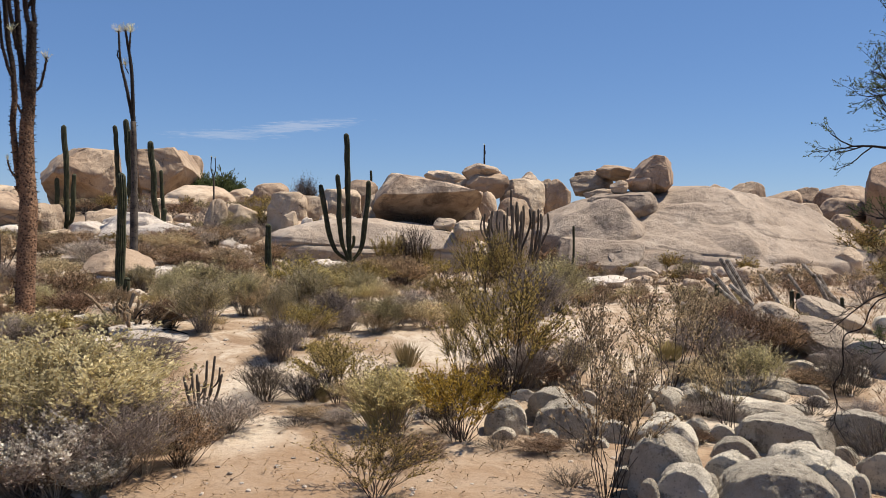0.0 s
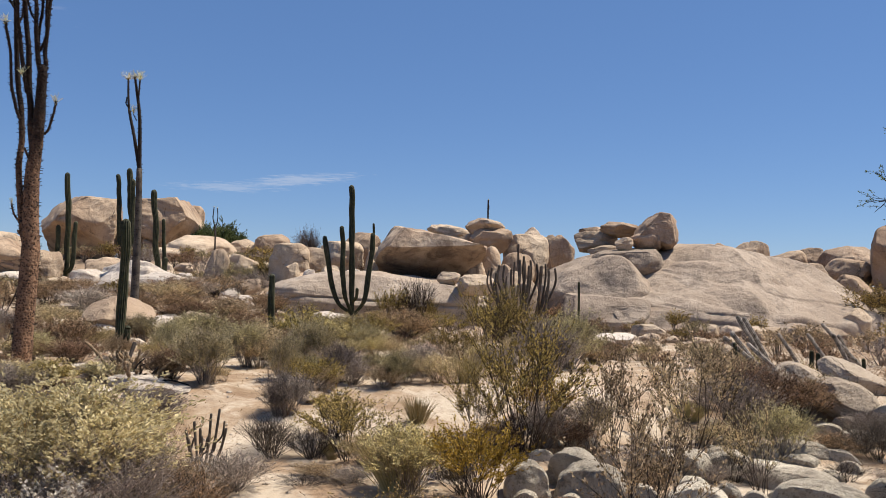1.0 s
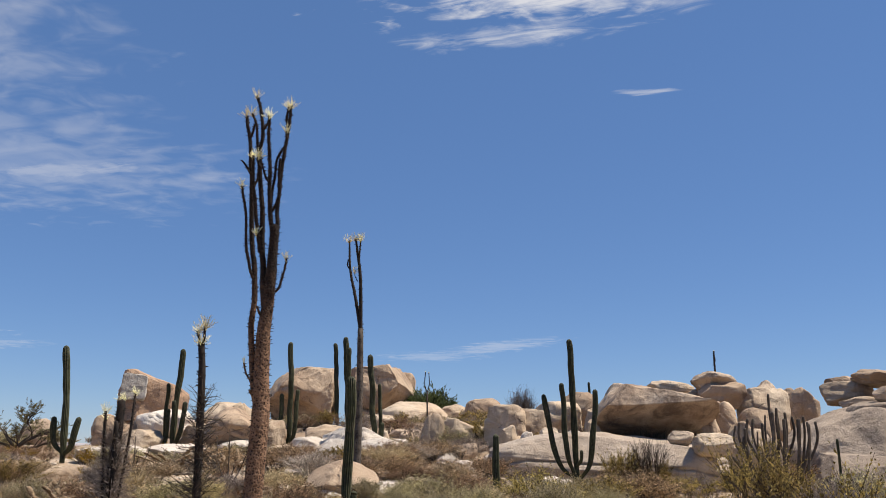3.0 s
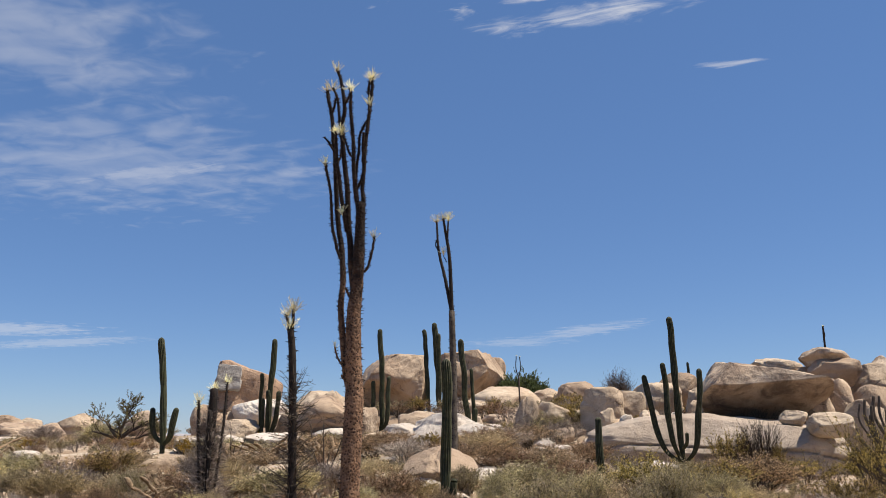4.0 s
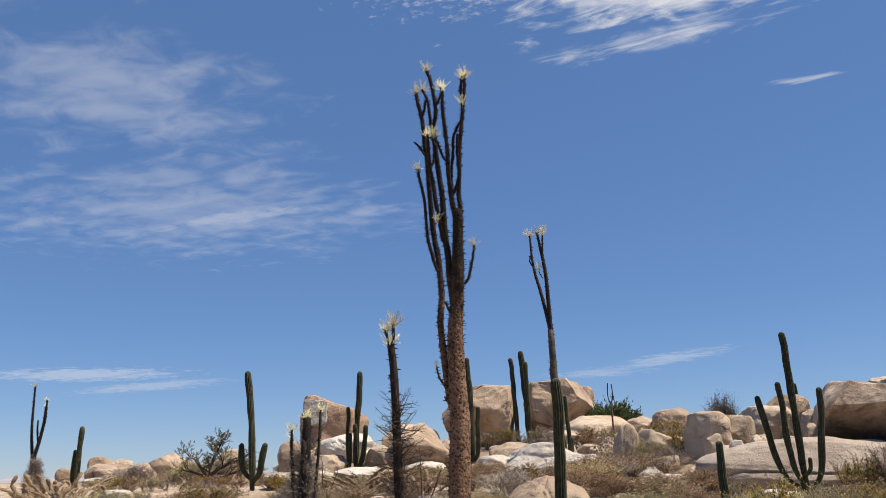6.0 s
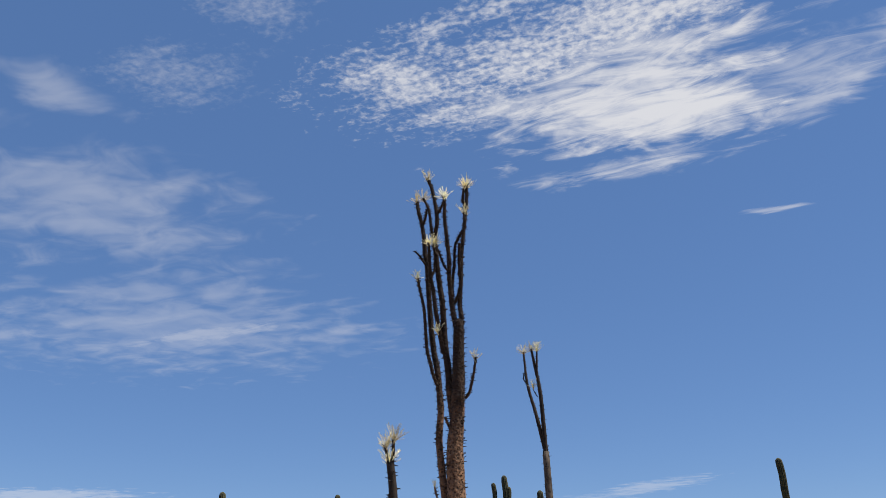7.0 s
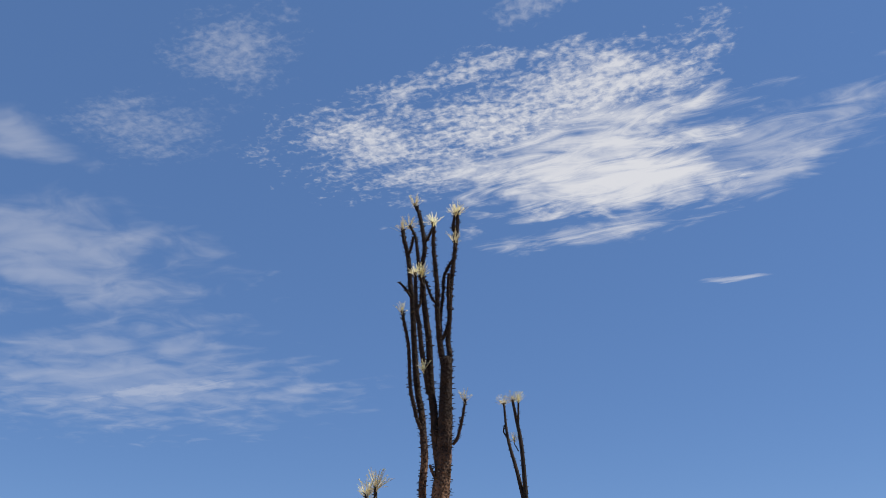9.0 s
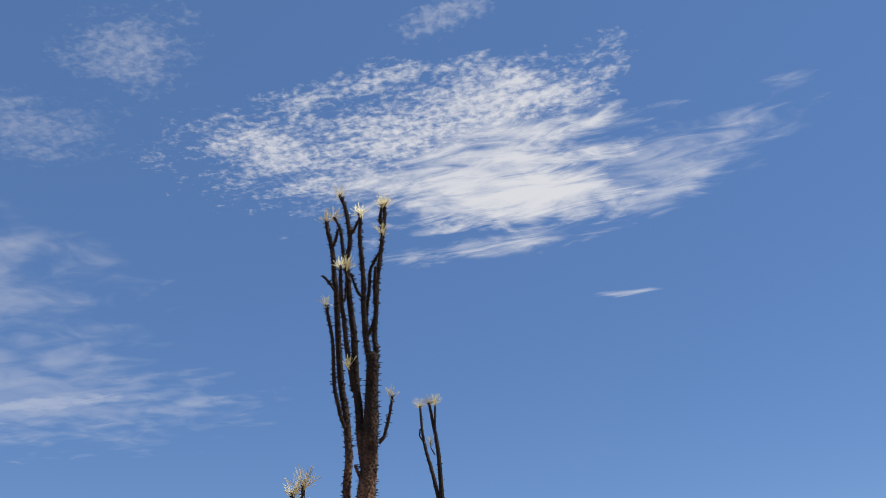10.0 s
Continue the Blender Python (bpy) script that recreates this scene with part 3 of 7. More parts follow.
            if gap < gape and (style != "slab" or noise.noise(p * 1.7 + off * 2) > -0.05):
                p = p * (1 - deep * (1 - gap / gape))
        raw.append(p)
    # fill the stone's own length, depth and height
    lo = [min(p[a] for p in raw) for a in range(3)]
    hi = [max(p[a] for p in raw) for a in range(3)]
    s = Shape()
    for v, p in zip(verts, raw):
        q = Vector([(2 * (p[a] - lo[a]) / (hi[a] - lo[a]) - 1) * h for a, h in enumerate((hx, hy, hz))])
        lump = noise.fractal(q * (2.4 / max(0.3, size)) + off, 1.0, 2.0, 5)
        if style == "near":
            lump += 0.45 * noise.fractal(q * 11 + off, 0.9, 2.1, 3)
        s.v.append(q + v * ((0.055 if style == "near" else 0.032) * size * lump))
    s.f = faces
    if heap is not None:
        m = pose(x, y, z, 0, tilt, turn)
        heap.setdefault(style, Shape()).add([m @ p for p in s.v], s.f)
        return None
    STONES.append((x, y, hx))
    ob = new("boulder", s.mesh("boulder", ROCK[style], True))
    ob.matrix_world = pose(x, y, z, 0, tilt, turn)
    return tagged(ob, ROCK_LABEL[style], "boulder")


boulder(-24.17, 52.42, 4.66, 2.43, 5.32, 2.07, 25, 0, 3.8, 244, 6, "tan", planes=[((0.06, -0.1, 1), 0.80), ((1, -0.2, 0.1), 0.86), ((-0.72, -0.3, 0.62), 0.70), ((0, -1, 0.12), 0.78), ((-0.3, -0.7, -0.6), 0.74)])
boulder(-19.35, 53.94, 4.80, 2.25, 4.86, 2.20, 20, 0, 3.2, 607, 6, "tan", planes=[((-0.08, -0.1, 1), 0.80), ((0.75, -0.35, 0.55), 0.80), ((-1, -0.2, 0), 0.85), ((0.55, -0.6, -0.55), 0.62), ((0, -1, 0.1), 0.82)])
boulder(-18.81, 57.75, 4.81, 0.65, 0.51, 2.08, 18, 0, 3.0, 558, 5, "tan")
boulder(-15.42, 48.30, 2.93, 2.17, 3.43, 1.37, 18, 0, 2.4, 134, 5, "pale")
boulder(-17.08, 31.43, 2.27, 0.79, 0.63, 1.08, 28, 0, 4.0, 379, 5, "pale")
boulder(-15.76, 31.48, 1.93, 0.59, 0.47, 0.80, 26, 0, 3.0, 938, 5, "pale")
boulder(-16.15, 32.23, 1.67, 0.73, 0.58, 0.50, 27, 0, 2.8, 619, 5, "pale")
boulder(-14.34, 33.66, 2.05, 0.89, 0.71, 0.53, 23, 0, 3.2, 486, 5, "pale")
boulder(-11.97, 30.39, 1.77, 1.26, 1.74, 0.63, 21, 0, 3.5, 641, 5, "white")
boulder(-16.05, 44.03, 2.86, 1.50, 1.09, 0.57, 20, 0, 3.0, 595, 5, "pale")
boulder(-13.58, 41.80, 2.02, 0.93, 0.74, 0.42, 18, 0, 3.2, 68, 5, "pale")
boulder(-9.49, 32.02, 2.04, 0.43, 0.34, 0.95, 16, 15, 2.6, 621, 5, "pale")
boulder(-8.72, 32.56, 1.97, 0.75, 0.60, 0.87, 15, 0, 3.0, 14, 5, "pale")
boulder(-12.36, 31.78, 1.53, 0.38, 0.31, 0.38, 21, 0, 2.8, 931, 5, "pale")
boulder(-10.13, 33.36, 1.63, 0.38, 0.31, 0.20, 17, 0, 2.5, 858, 5, "pale")
boulder(-6.87, 16.90, 1.06, 0.69, 0.75, 0.36, 22, 0, 2.6, 481, 5, "tan", planes=[((0.55, -0.45, 0.75), 0.50), ((-0.62, -0.4, 0.72), 0.46), ((0, -0.8, 0.6), 0.62)])
boulder(-6.70, 15.69, 0.67, 0.23, 0.19, 0.13, 23, 0, 2.6, 266, 5, "white")
boulder(-6.28, 17.23, 0.76, 0.31, 0.25, 0.16, 20, 0, 3.0, 565, 5, "white")
boulder(-5.93, 18.06, 0.80, 0.29, 0.23, 0.18, 18, 10, 2.6, 240, 5, "white")
boulder(-7.98, 16.67, 0.76, 0.13, 0.11, 0.10, 26, 0, 2.6, 197, 5, "white")
boulder(-7.37, 26.56, 1.23, 0.35, 0.28, 0.22, 15, 0, 2.4, 735, 5, "pale")
boulder(-6.12, 24.13, 1.08, 0.33, 0.27, 0.26, 14, 0, 2.5, 482, 5, "white")
boulder(-8.42, 15.41, 0.72, 0.15, 0.12, 0.16, 29, 0, 2.8, 554, 5, "pale")
boulder(-4.48, 10.61, 0.35, 0.17, 0.14, 0.09, 23, 0, 3.5, 857, 5, "white")
boulder(-2.96, 29.60, 1.02, 3.80, 2.30, 1.20, 6, 0, 2.9, 563, 6, "whale", planes=[((0, -1, 0.5), 0.92), ((0.3, -0.2, 1), 0.95)])
boulder(-1.43, 33.00, 2.68, 2.13, 3.00, 1.49, 2, 0, 4.4, 407, 6, "pink", planes=[((0.30, -0.12, 0.95), 0.70), ((-0.9, -0.25, 0.45), 0.86), ((0.05, -0.66, -0.75), 0.26), ((0, -1, 0.25), 0.84)])
boulder(-6.80, 32.50, 2.47, 0.79, 0.63, 0.81, 12, 0, 3.8, 655, 5, "pale")
boulder(-11.81, 51.20, 3.66, 1.12, 0.90, 1.01, 13, 0, 3.0, 882, 5, "tan")
boulder(-6.32, 30.80, 1.81, 0.33, 0.26, 0.69, 11, 0, 3.0, 155, 5, "pale")
boulder(-5.92, 33.00, 2.44, 0.61, 0.48, 0.76, 10, 0, 3.6, 238, 5, "pale")
boulder(-5.17, 35.00, 2.71, 0.94, 0.75, 0.83, 8, 0, 3.6, 651, 5, "pale")
boulder(-4.71, 38.00, 3.03, 0.92, 0.73, 1.10, 7, 0, 3.0, 156, 5, "tan")
boulder(-3.46, 31.00, 1.75, 0.33, 0.27, 0.96, 6, 0, 3.0, 889, 5, "pale")
boulder(-13.57, 51.20, 3.56, 0.94, 0.76, 0.78, 15, 0, 4.0, 949, 5, "pale")
boulder(-0.85, 39.00, 4.21, 1.00, 0.75, 0.39, 1, 8, 3.0, 536, 5, "pale")
boulder(0.81, 36.50, 4.31, 0.86, 2.00, 0.42, 0, 4, 2.4, 400, 5, "pink")
boulder(1.05, 35.00, 3.69, 0.89, 0.71, 0.59, -1, 0, 2.8, 760, 5, "tan")
boulder(0.13, 38.00, 3.17, 0.64, 0.51, 1.01, 0, 0, 2.8, 16, 5, "tan")
boulder(0.41, 32.00, 2.10, 0.41, 0.33, 1.11, 0, -15, 3.0, 688, 5, "tan")
boulder(0.96, 32.40, 2.22, 0.52, 0.42, 1.11, -1, -12, 2.8, 796, 5, "tan")
boulder(2.04, 33.00, 2.24, 0.66, 0.53, 0.94, -3, 0, 2.8, 66, 5, "tan")
boulder(-0.56, 28.60, 2.04, 0.40, 0.32, 0.23, 1, 0, 3.0, 164, 5, "pale")
boulder(0.37, 28.00, 1.84, 0.61, 0.49, 0.36, 0, 0, 2.8, 777, 5, "pale")
boulder(2.55, 36.00, 2.99, 0.99, 0.79, 1.10, -3, 0, 3.0, 981, 5, "pale")
boulder(3.20, 41.00, 3.48, 0.63, 0.50, 1.30, -4, 0, 2.8, 606, 5, "pink")
boulder(3.94, 40.00, 3.27, 0.47, 0.37, 1.08, -5, 0, 2.6, 44, 5, "tan")
boulder(4.33, 38.00, 3.20, 0.55, 0.44, 1.02, -6, 0, 2.6, 309, 5, "tan")
boulder(-3.86, 26.10, 0.55, 0.55, 0.44, 0.28, 9, 0, 2.4, 799, 5, "white")
boulder(13.23, 40.00, 3.19, 1.03, 0.82, 1.09, -18, 0, 4.0, 32, 5, "tan")
boulder(12.22, 41.00, 3.21, 0.62, 0.50, 1.02, -16, 0, 3.0, 844, 5, "tan")
boulder(14.34, 38.50, 2.93, 1.05, 0.84, 0.77, -20, -10, 2.6, 887, 5, "tan")
boulder(14.23, 35.50, 2.45, 0.78, 0.62, 0.70, -21, 0, 2.8, 276, 5, "pink")
boulder(16.11, 36.00, 2.64, 0.97, 0.78, 0.78, -23, 0, 2.6, 485, 5, "tan")
boulder(15.18, 33.50, 1.80, 0.89, 0.71, 0.78, -24, 18, 2.6, 610, 5, "tan")
boulder(17.01, 42.00, 3.16, 0.82, 0.66, 1.00, -21, 0, 2.8, 737, 5, "tan")
boulder(18.46, 41.00, 3.19, 1.50, 1.14, 1.05, -24, 0, 2.8, 943, 5, "pink")
boulder(17.65, 35.00, 3.22, 1.00, 2.00, 1.70, -26, 0, 3.0, 900, 5, "head")
boulder(15.27, 31.00, 1.38, 0.73, 0.58, 0.68, -25, 0, 2.8, 397, 5, "pale")
boulder(18.38, 33.00, 2.48, 1.13, 0.90, 1.33, -28, 0, 2.8, 732, 5, "tan")
boulder(23.29, 36.00, 2.96, 1.96, 1.57, 1.78, -32, 0, 2.8, 808, 5, "tan")
boulder(8.66, 30.41, 0.80, 1.11, 0.70, 0.21, -15, 0, 4.0, 944, 5, "pale")
boulder(10.65, 30.36, 0.83, 1.09, 0.70, 0.25, -19, 0, 4.0, 438, 5, "pale")
boulder(12.13, 29.94, 0.72, 0.60, 0.60, 0.23, -21, 0, 3.6, 405, 5, "pale")
boulder(6.65, 25.66, 0.65, 0.33, 0.26, 0.24, -14, 0, 2.8, 746, 5, "pale")
boulder(7.17, 25.21, 0.64, 0.35, 0.28, 0.24, -15, 0, 2.8, 821, 5, "pale")
boulder(7.70, 24.81, 0.64, 0.33, 0.26, 0.23, -16, 0, 2.8, 591, 5, "pink")
boulder(8.26, 24.41, 0.65, 0.36, 0.29, 0.25, -18, 0, 2.8, 456, 5, "pale")
boulder(9.40, 24.13, 0.66, 0.39, 0.31, 0.26, -20, 0, 3.0, 988, 5, "pale")
boulder(9.96, 23.30, 0.67, 0.51, 0.41, 0.27, -22, 8, 3.0, 959, 5, "pale")
boulder(5.21, 24.20, 0.64, 0.49, 0.39, 0.23, -11, 0, 2.8, 138, 5, "pale")
boulder(3.71, 21.09, 0.59, 0.53, 0.60, 0.17, -9, 0, 4.0, 900, 5, "white")
boulder(3.10, 19.45, 0.56, 0.35, 0.50, 0.14, -8, 0, 4.0, 375, 5, "white")
boulder(4.41, 11.54, 0.64, 0.36, 0.42, 0.25, -20, 20, 2.5, 100, 6, "lean")
boulder(4.69, 10.80, 0.52, 0.37, 0.45, 0.24, -22, 19, 2.5, 37, 6, "lean")
boulder(5.55, 12.32, 0.61, 0.57, 0.45, 0.20, -23, 27, 2.5, 140, 6, "lean")
boulder(5.15, 10.25, 0.38, 0.35, 0.28, 0.20, -25, 0, 2.3, 507, 5, "near")
boulder(4.53, 10.40, 0.30, 0.15, 0.12, 0.09, -22, 0, 2.1, 223, 5, "near")
boulder(6.22, 11.84, 0.58, 0.33, 0.26, 0.16, -27, 0, 2.3, 265, 5, "near")
boulder(4.86, 10.08, 0.22, 0.12, 0.10, 0.07, -24, 0, 2.1, 989, 5, "near")
boulder(4.48, 9.97, 0.21, 0.18, 0.14, 0.08, -23, 0, 3.0, 689, 5, "near")
boulder(1.62, 5.90, 0.06, 0.27, 0.26, 0.38, -13, -6, 2.2, 447, 6, "near")
boulder(1.66, 5.60, 0.03, 0.21, 0.24, 0.29, -14, 8, 2.2, 798, 6, "near")
boulder(1.92, 7.25, 0.01, 0.27, 0.30, 0.24, -13, 0, 2.0, 642, 5, "near")
boulder(2.31, 7.69, -0.00, 0.12, 0.09, 0.16, -15, 0, 2.1, 876, 5, "near")
boulder(2.04, 5.85, 0.07, 0.19, 0.22, 0.28, -17, 0, 2.1, 309, 5, "near")
boulder(2.44, 7.01, -0.00, 0.19, 0.16, 0.17, -17, 0, 2.0, 432, 5, "near")
boulder(2.25, 5.55, 0.09, 0.38, 0.35, 0.27, -20, 6, 2.2, 520, 6, "near")
boulder(2.58, 5.90, 0.02, 0.35, 0.40, 0.36, -22, 0, 2.7, 854, 6, "near")
boulder(2.93, 7.24, 0.02, 0.40, 0.40, 0.27, -20, 0, 3.0, 396, 6, "near")
boulder(3.67, 7.36, 0.02, 0.32, 0.40, 0.29, -25, 0, 3.0, 588, 6, "near")
boulder(3.09, 8.32, 0.00, 0.45, 0.40, 0.16, -19, 0, 2.7, 360, 5, "near")
boulder(2.32, 8.96, 0.03, 0.24, 0.19, 0.20, -13, 0, 2.2, 547, 5, "near")
boulder(2.70, 8.90, 0.02, 0.25, 0.20, 0.20, -15, 0, 2.2, 600, 5, "near")
boulder(3.31, 6.16, 0.01, 0.22, 0.18, 0.26, -26, 0, 2.2, 418, 5, "near")
boulder(3.96, 9.38, 0.05, 0.26, 0.19, 0.13, -21, 0, 3.1, 599, 5, "near")
boulder(2.80, 9.65, 0.16, 0.22, 0.18, 0.08, -15, 0, 3.0, 238, 5, "near")
boulder(3.20, 9.49, 0.07, 0.20, 0.16, 0.13, -17, 0, 3.0, 926, 5, "near")
boulder(0.58, 7.72, 0.02, 0.19, 0.22, 0.29, -2, 0, 2.3, 345, 5, "near")
boulder(1.04, 8.12, 0.02, 0.25, 0.25, 0.31, -5, -10, 3.0, 699, 5, "near")
boulder(1.16, 7.73, 0.02, 0.33, 0.28, 0.28, -7, 0, 2.2, 938, 5, "near")
boulder(0.55, 7.41, -0.01, 0.11, 0.09, 0.13, -2, 0, 2.0, 952, 5, "near")
boulder(0.70, 7.62, -0.01, 0.10, 0.08, 0.12, -3, 0, 2.0, 30, 5, "near")
boulder(0.94, 7.51, -0.01, 0.10, 0.08, 0.09, -5, 0, 2.0, 877, 5, "near")
boulder(1.26, 7.66, 0.00, 0.23, 0.19, 0.17, -7, 0, 2.1, 287, 5, "near")
boulder(1.31, 9.49, 0.08, 0.19, 0.15, 0.15, -6, 0, 2.3, 621, 5, "near")
boulder(1.88, 8.62, 0.02, 0.26, 0.21, 0.27, -11, 0, 2.2, 688, 5, "near")
boulder(-6.93, 16.28, 0.72, 0.29, 0.24, 0.17, 10, 0, 2.4, 811, 4, "white")
boulder(-6.40, 18.35, 0.80, 0.43, 0.30, 0.18, -12, 4, 2.6, 812, 4, "white")
boulder(-6.47, 20.38, 0.90, 0.34, 0.26, 0.14, 25, 0, 2.5, 813, 4, "pale")
boulder(-3.92, 24.60, 0.72, 0.50, 0.38, 0.24, 5, 0, 2.3, 814, 5, "white")
boulder(-9.06, 16.30, 0.78, 0.20, 0.18, 0.16, 0, 0, 2.3, 815, 4, "pale")
boulder(-7.75, 28.00, 1.27, 0.39, 0.32, 0.26, 14, 0, 2.5, 816, 4, "white")
boulder(-6.74, 25.92, 1.12, 0.33, 0.28, 0.23, -8, 0, 2.4, 817, 4, "white")
boulder(-8.29, 17.30, 0.81, 0.22, 0.18, 0.12, 18, 0, 2.5, 818, 4, "white")
boulder(-7.82, 15.50, 0.65, 0.22, 0.17, 0.12, -15, 0, 2.5, 819, 4, "pale")
# thin slab added to give the next boulder its shade-grey left face
boulder(-25.23, 35.95, 4.35, 0.60, 0.36, 0.66, 33, 0, 6.5, 713, 5, "grey", planes=[((-0.1, -1, 0.12), 0.72), ((0.15, 0, 1), 0.92)])
boulder(-25.19, 37.50, 3.96, 1.70, 1.60, 1.32, 33, 0, 4.6, 168, 6, "face", planes=[((0.50, -0.1, 0.86), 0.62), ((-1, -0.15, 0.12), 0.86), ((-0.1, -1, 0.12), 0.74), ((0.8, -0.5, 0.1), 0.85)])
boulder(-23.17, 35.72, 2.66, 1.37, 1.86, 0.65, 33, 0, 3.0, 716, 5, "white")
boulder(-25.43, 36.30, 2.40, 0.43, 0.35, 1.00, 35, 0, 3.0, 882, 5, "pale")
boulder(-23.95, 34.85, 2.03, 0.46, 0.37, 0.77, 34, 0, 3.0, 335, 5, "pale")
boulder(-24.79, 33.99, 2.06, 0.83, 0.66, 0.98, 36, 0, 3.0, 988, 5, "tan")
boulder(-21.46, 31.48, 1.72, 0.84, 0.68, 0.59, 34, 0, 3.0, 555, 5, "pale")
boulder(-19.76, 32.56, 1.94, 0.62, 0.50, 0.73, 31, 0, 3.0, 586, 5, "pale")
boulder(-17.11, 31.08, 2.22, 1.23, 2.04, 0.93, 28, 0, 2.5, 583, 5, "tan")
boulder(-21.60, 38.35, 2.93, 1.23, 0.98, 0.83, 29, 0, 2.5, 107, 5, "pale")
boulder(-16.77, 31.48, 1.95, 0.52, 0.41, 0.85, 28, 0, 2.6, 731, 5, "pink")
boulder(-16.17, 29.84, 1.53, 0.87, 0.58, 0.37, 28, 0, 3.0, 672, 5, "white")
boulder(-15.91, 22.26, 1.41, 1.07, 1.20, 0.25, 36, 0, 3.6, 217, 5, "white")
boulder(-14.52, 23.41, 1.46, 0.96, 1.20, 0.26, 32, 0, 3.6, 649, 5, "white")
boulder(-15.68, 31.90, 1.55, 0.49, 0.39, 0.39, 26, 0, 2.8, 852, 5, "white")
boulder(-48.16, 44.00, 2.10, 0.88, 0.70, 0.98, 48, 0, 3.2, 588, 5, "tan")
boulder(-48.46, 46.00, 2.03, 0.86, 0.69, 0.90, 47, 0, 3.0, 274, 5, "pale")
boulder(-42.75, 40.00, 1.52, 1.55, 2.00, 0.97, 47, 0, 2.6, 292, 5, "pink")
boulder(-39.16, 39.00, 1.64, 0.79, 0.63, 0.80, 45, 0, 2.8, 128, 5, "tan")
boulder(-41.07, 43.00, 1.93, 1.39, 2.00, 1.10, 44, 0, 2.8, 65, 5, "pale")
boulder(-36.27, 43.00, 2.24, 0.99, 0.79, 0.94, 40, 0, 2.8, 494, 5, "pale")
boulder(-35.62, 33.00, 1.36, 0.95, 0.63, 0.29, 48, 0, 3.0, 875, 5, "white")
boulder(-19.58, 19.19, 1.11, 0.42, 0.34, 0.17, 47, 0, 3.0, 655, 5, "white")
boulder(-36.38, 36.00, 1.40, 0.77, 0.62, 0.59, 46, 0, 2.8, 496, 5, "tan")
boulder(-56.44, 48.00, 1.80, 0.70, 0.56, 0.68, 50, 0, 3.0, 91, 5, "tan")
boulder(-38.39, 30.00, 1.20, 0.95, 0.58, 0.26, 53, 0, 3.0, 353, 5, "pale")
boulder(-8.93, 16.14, 0.78, 0.28, 0.22, 0.16, 29, 0, 2.8, 820, 5, "white")
boulder(-8.74, 16.35, 0.77, 0.11, 0.09, 0.12, 28, 0, 2.8, 69, 5, "white")
boulder(-9.66, 15.29, 0.72, 0.20, 0.16, 0.15, 33, 0, 3.0, 421, 5, "pale")
boulder(-8.11, 17.00, 0.79, 0.15, 0.12, 0.10, 25, 0, 2.8, 919, 5, "white")
boulder(-5.09, 11.88, 0.51, 0.34, 0.40, 0.08, 24, 0, 4.0, 155, 5, "white")
boulder(-4.23, 11.28, 0.45, 0.40, 0.40, 0.08, 21, 0, 4.0, 21, 5, "white")
boulder(-3.84, 10.94, 0.39, 0.39, 0.35, 0.07, 20, 0, 4.0, 301, 5, "white")
boulder(-5.56, 11.59, 0.49, 0.25, 0.40, 0.08, 26, 0, 4.0, 438, 5, "pale")
boulder(-5.92, 11.30, 0.45, 0.21, 0.40, 0.08, 28, 0, 4.0, 788, 5, "pale")
boulder(-5.10, 11.31, 0.44, 0.25, 0.35, 0.07, 25, 0, 4.0, 426, 5, "pale")
boulder(5.38, 13.31, 0.52, 0.24, 0.19, 0.09, -21, 0, 3.0, 894, 5, "pale")
boulder(-1.89, 10.95, 0.36, 0.15, 0.30, 0.04, 10, 0, 4.0, 122, 5, "pale")
boulder(1.51, 7.40, 0.00, 0.17, 0.14, 0.20, -10, 0, 2.3, 46, 5, "near")
boulder(1.55, 6.66, -0.01, 0.14, 0.11, 0.16, -11, 0, 2.3, 620, 5, "near")
boulder(1.31, 7.24, -0.01, 0.14, 0.11, 0.11, -8, 0, 2.3, 630, 5, "near")
boulder(3.53, 9.21, 0.03, 0.20, 0.16, 0.12, -19, 0, 2.6, 780, 5, "near")
boulder(2.10, 8.06, -0.00, 0.16, 0.13, 0.14, -13, 0, 2.3, 47, 5, "near")
boulder(3.91, 8.93, 0.01, 0.12, 0.10, 0.14, -22, 0, 2.5, 387, 5, "near")
boulder(0.84, 9.06, 0.02, 0.14, 0.11, 0.12, -4, 0, 2.5, 736, 5, "near")
boulder(1.51, 8.96, 0.01, 0.12, 0.10, 0.15, -8, 0, 2.5, 601, 5, "near")
boulder(4.21, 10.12, 0.25, 0.15, 0.12, 0.09, -21, 0, 2.3, 339, 5, "near")
boulder(4.49, 9.87, 0.20, 0.13, 0.11, 0.09, -23, 0, 2.3, 565, 5, "near")
boulder(4.73, 9.75, 0.17, 0.12, 0.10, 0.08, -25, 0, 2.3, 903, 5, "near")
boulder(1.80, 8.51, 0.00, 0.15, 0.12, 0.16, -10, 0, 2.2, 945, 5, "near")
boulder(2.49, 7.51, -0.00, 0.13, 0.11, 0.15, -17, 0, 2.2, 286, 5, "near")
boulder(3.26, 6.39, -0.00, 0.12, 0.10, 0.17, -25, 0, 2.1, 518, 5, "near")
boulder(2.71, 9.02, 0.01, 0.08, 0.06, 0.11, -15, 0, 2.2, 242, 5, "near")
boulder(-7.71, 15.58, 0.65, 0.19, 0.15, 0.08, 27, 0, 3.0, 37, 5, "white")
boulder(-5.51, 17.75, 0.68, 0.24, 0.19, 0.10, 17, 0, 3.0, 318, 5, "white")
boulder(-5.03, 18.24, 0.64, 0.12, 0.10, 0.06, 16, 0, 2.6, 8, 5, "white")
boulder(-9.20, 19.80, 1.07, 0.26, 0.18, 0.08, 25, 0, 3.0, 79, 5, "white")
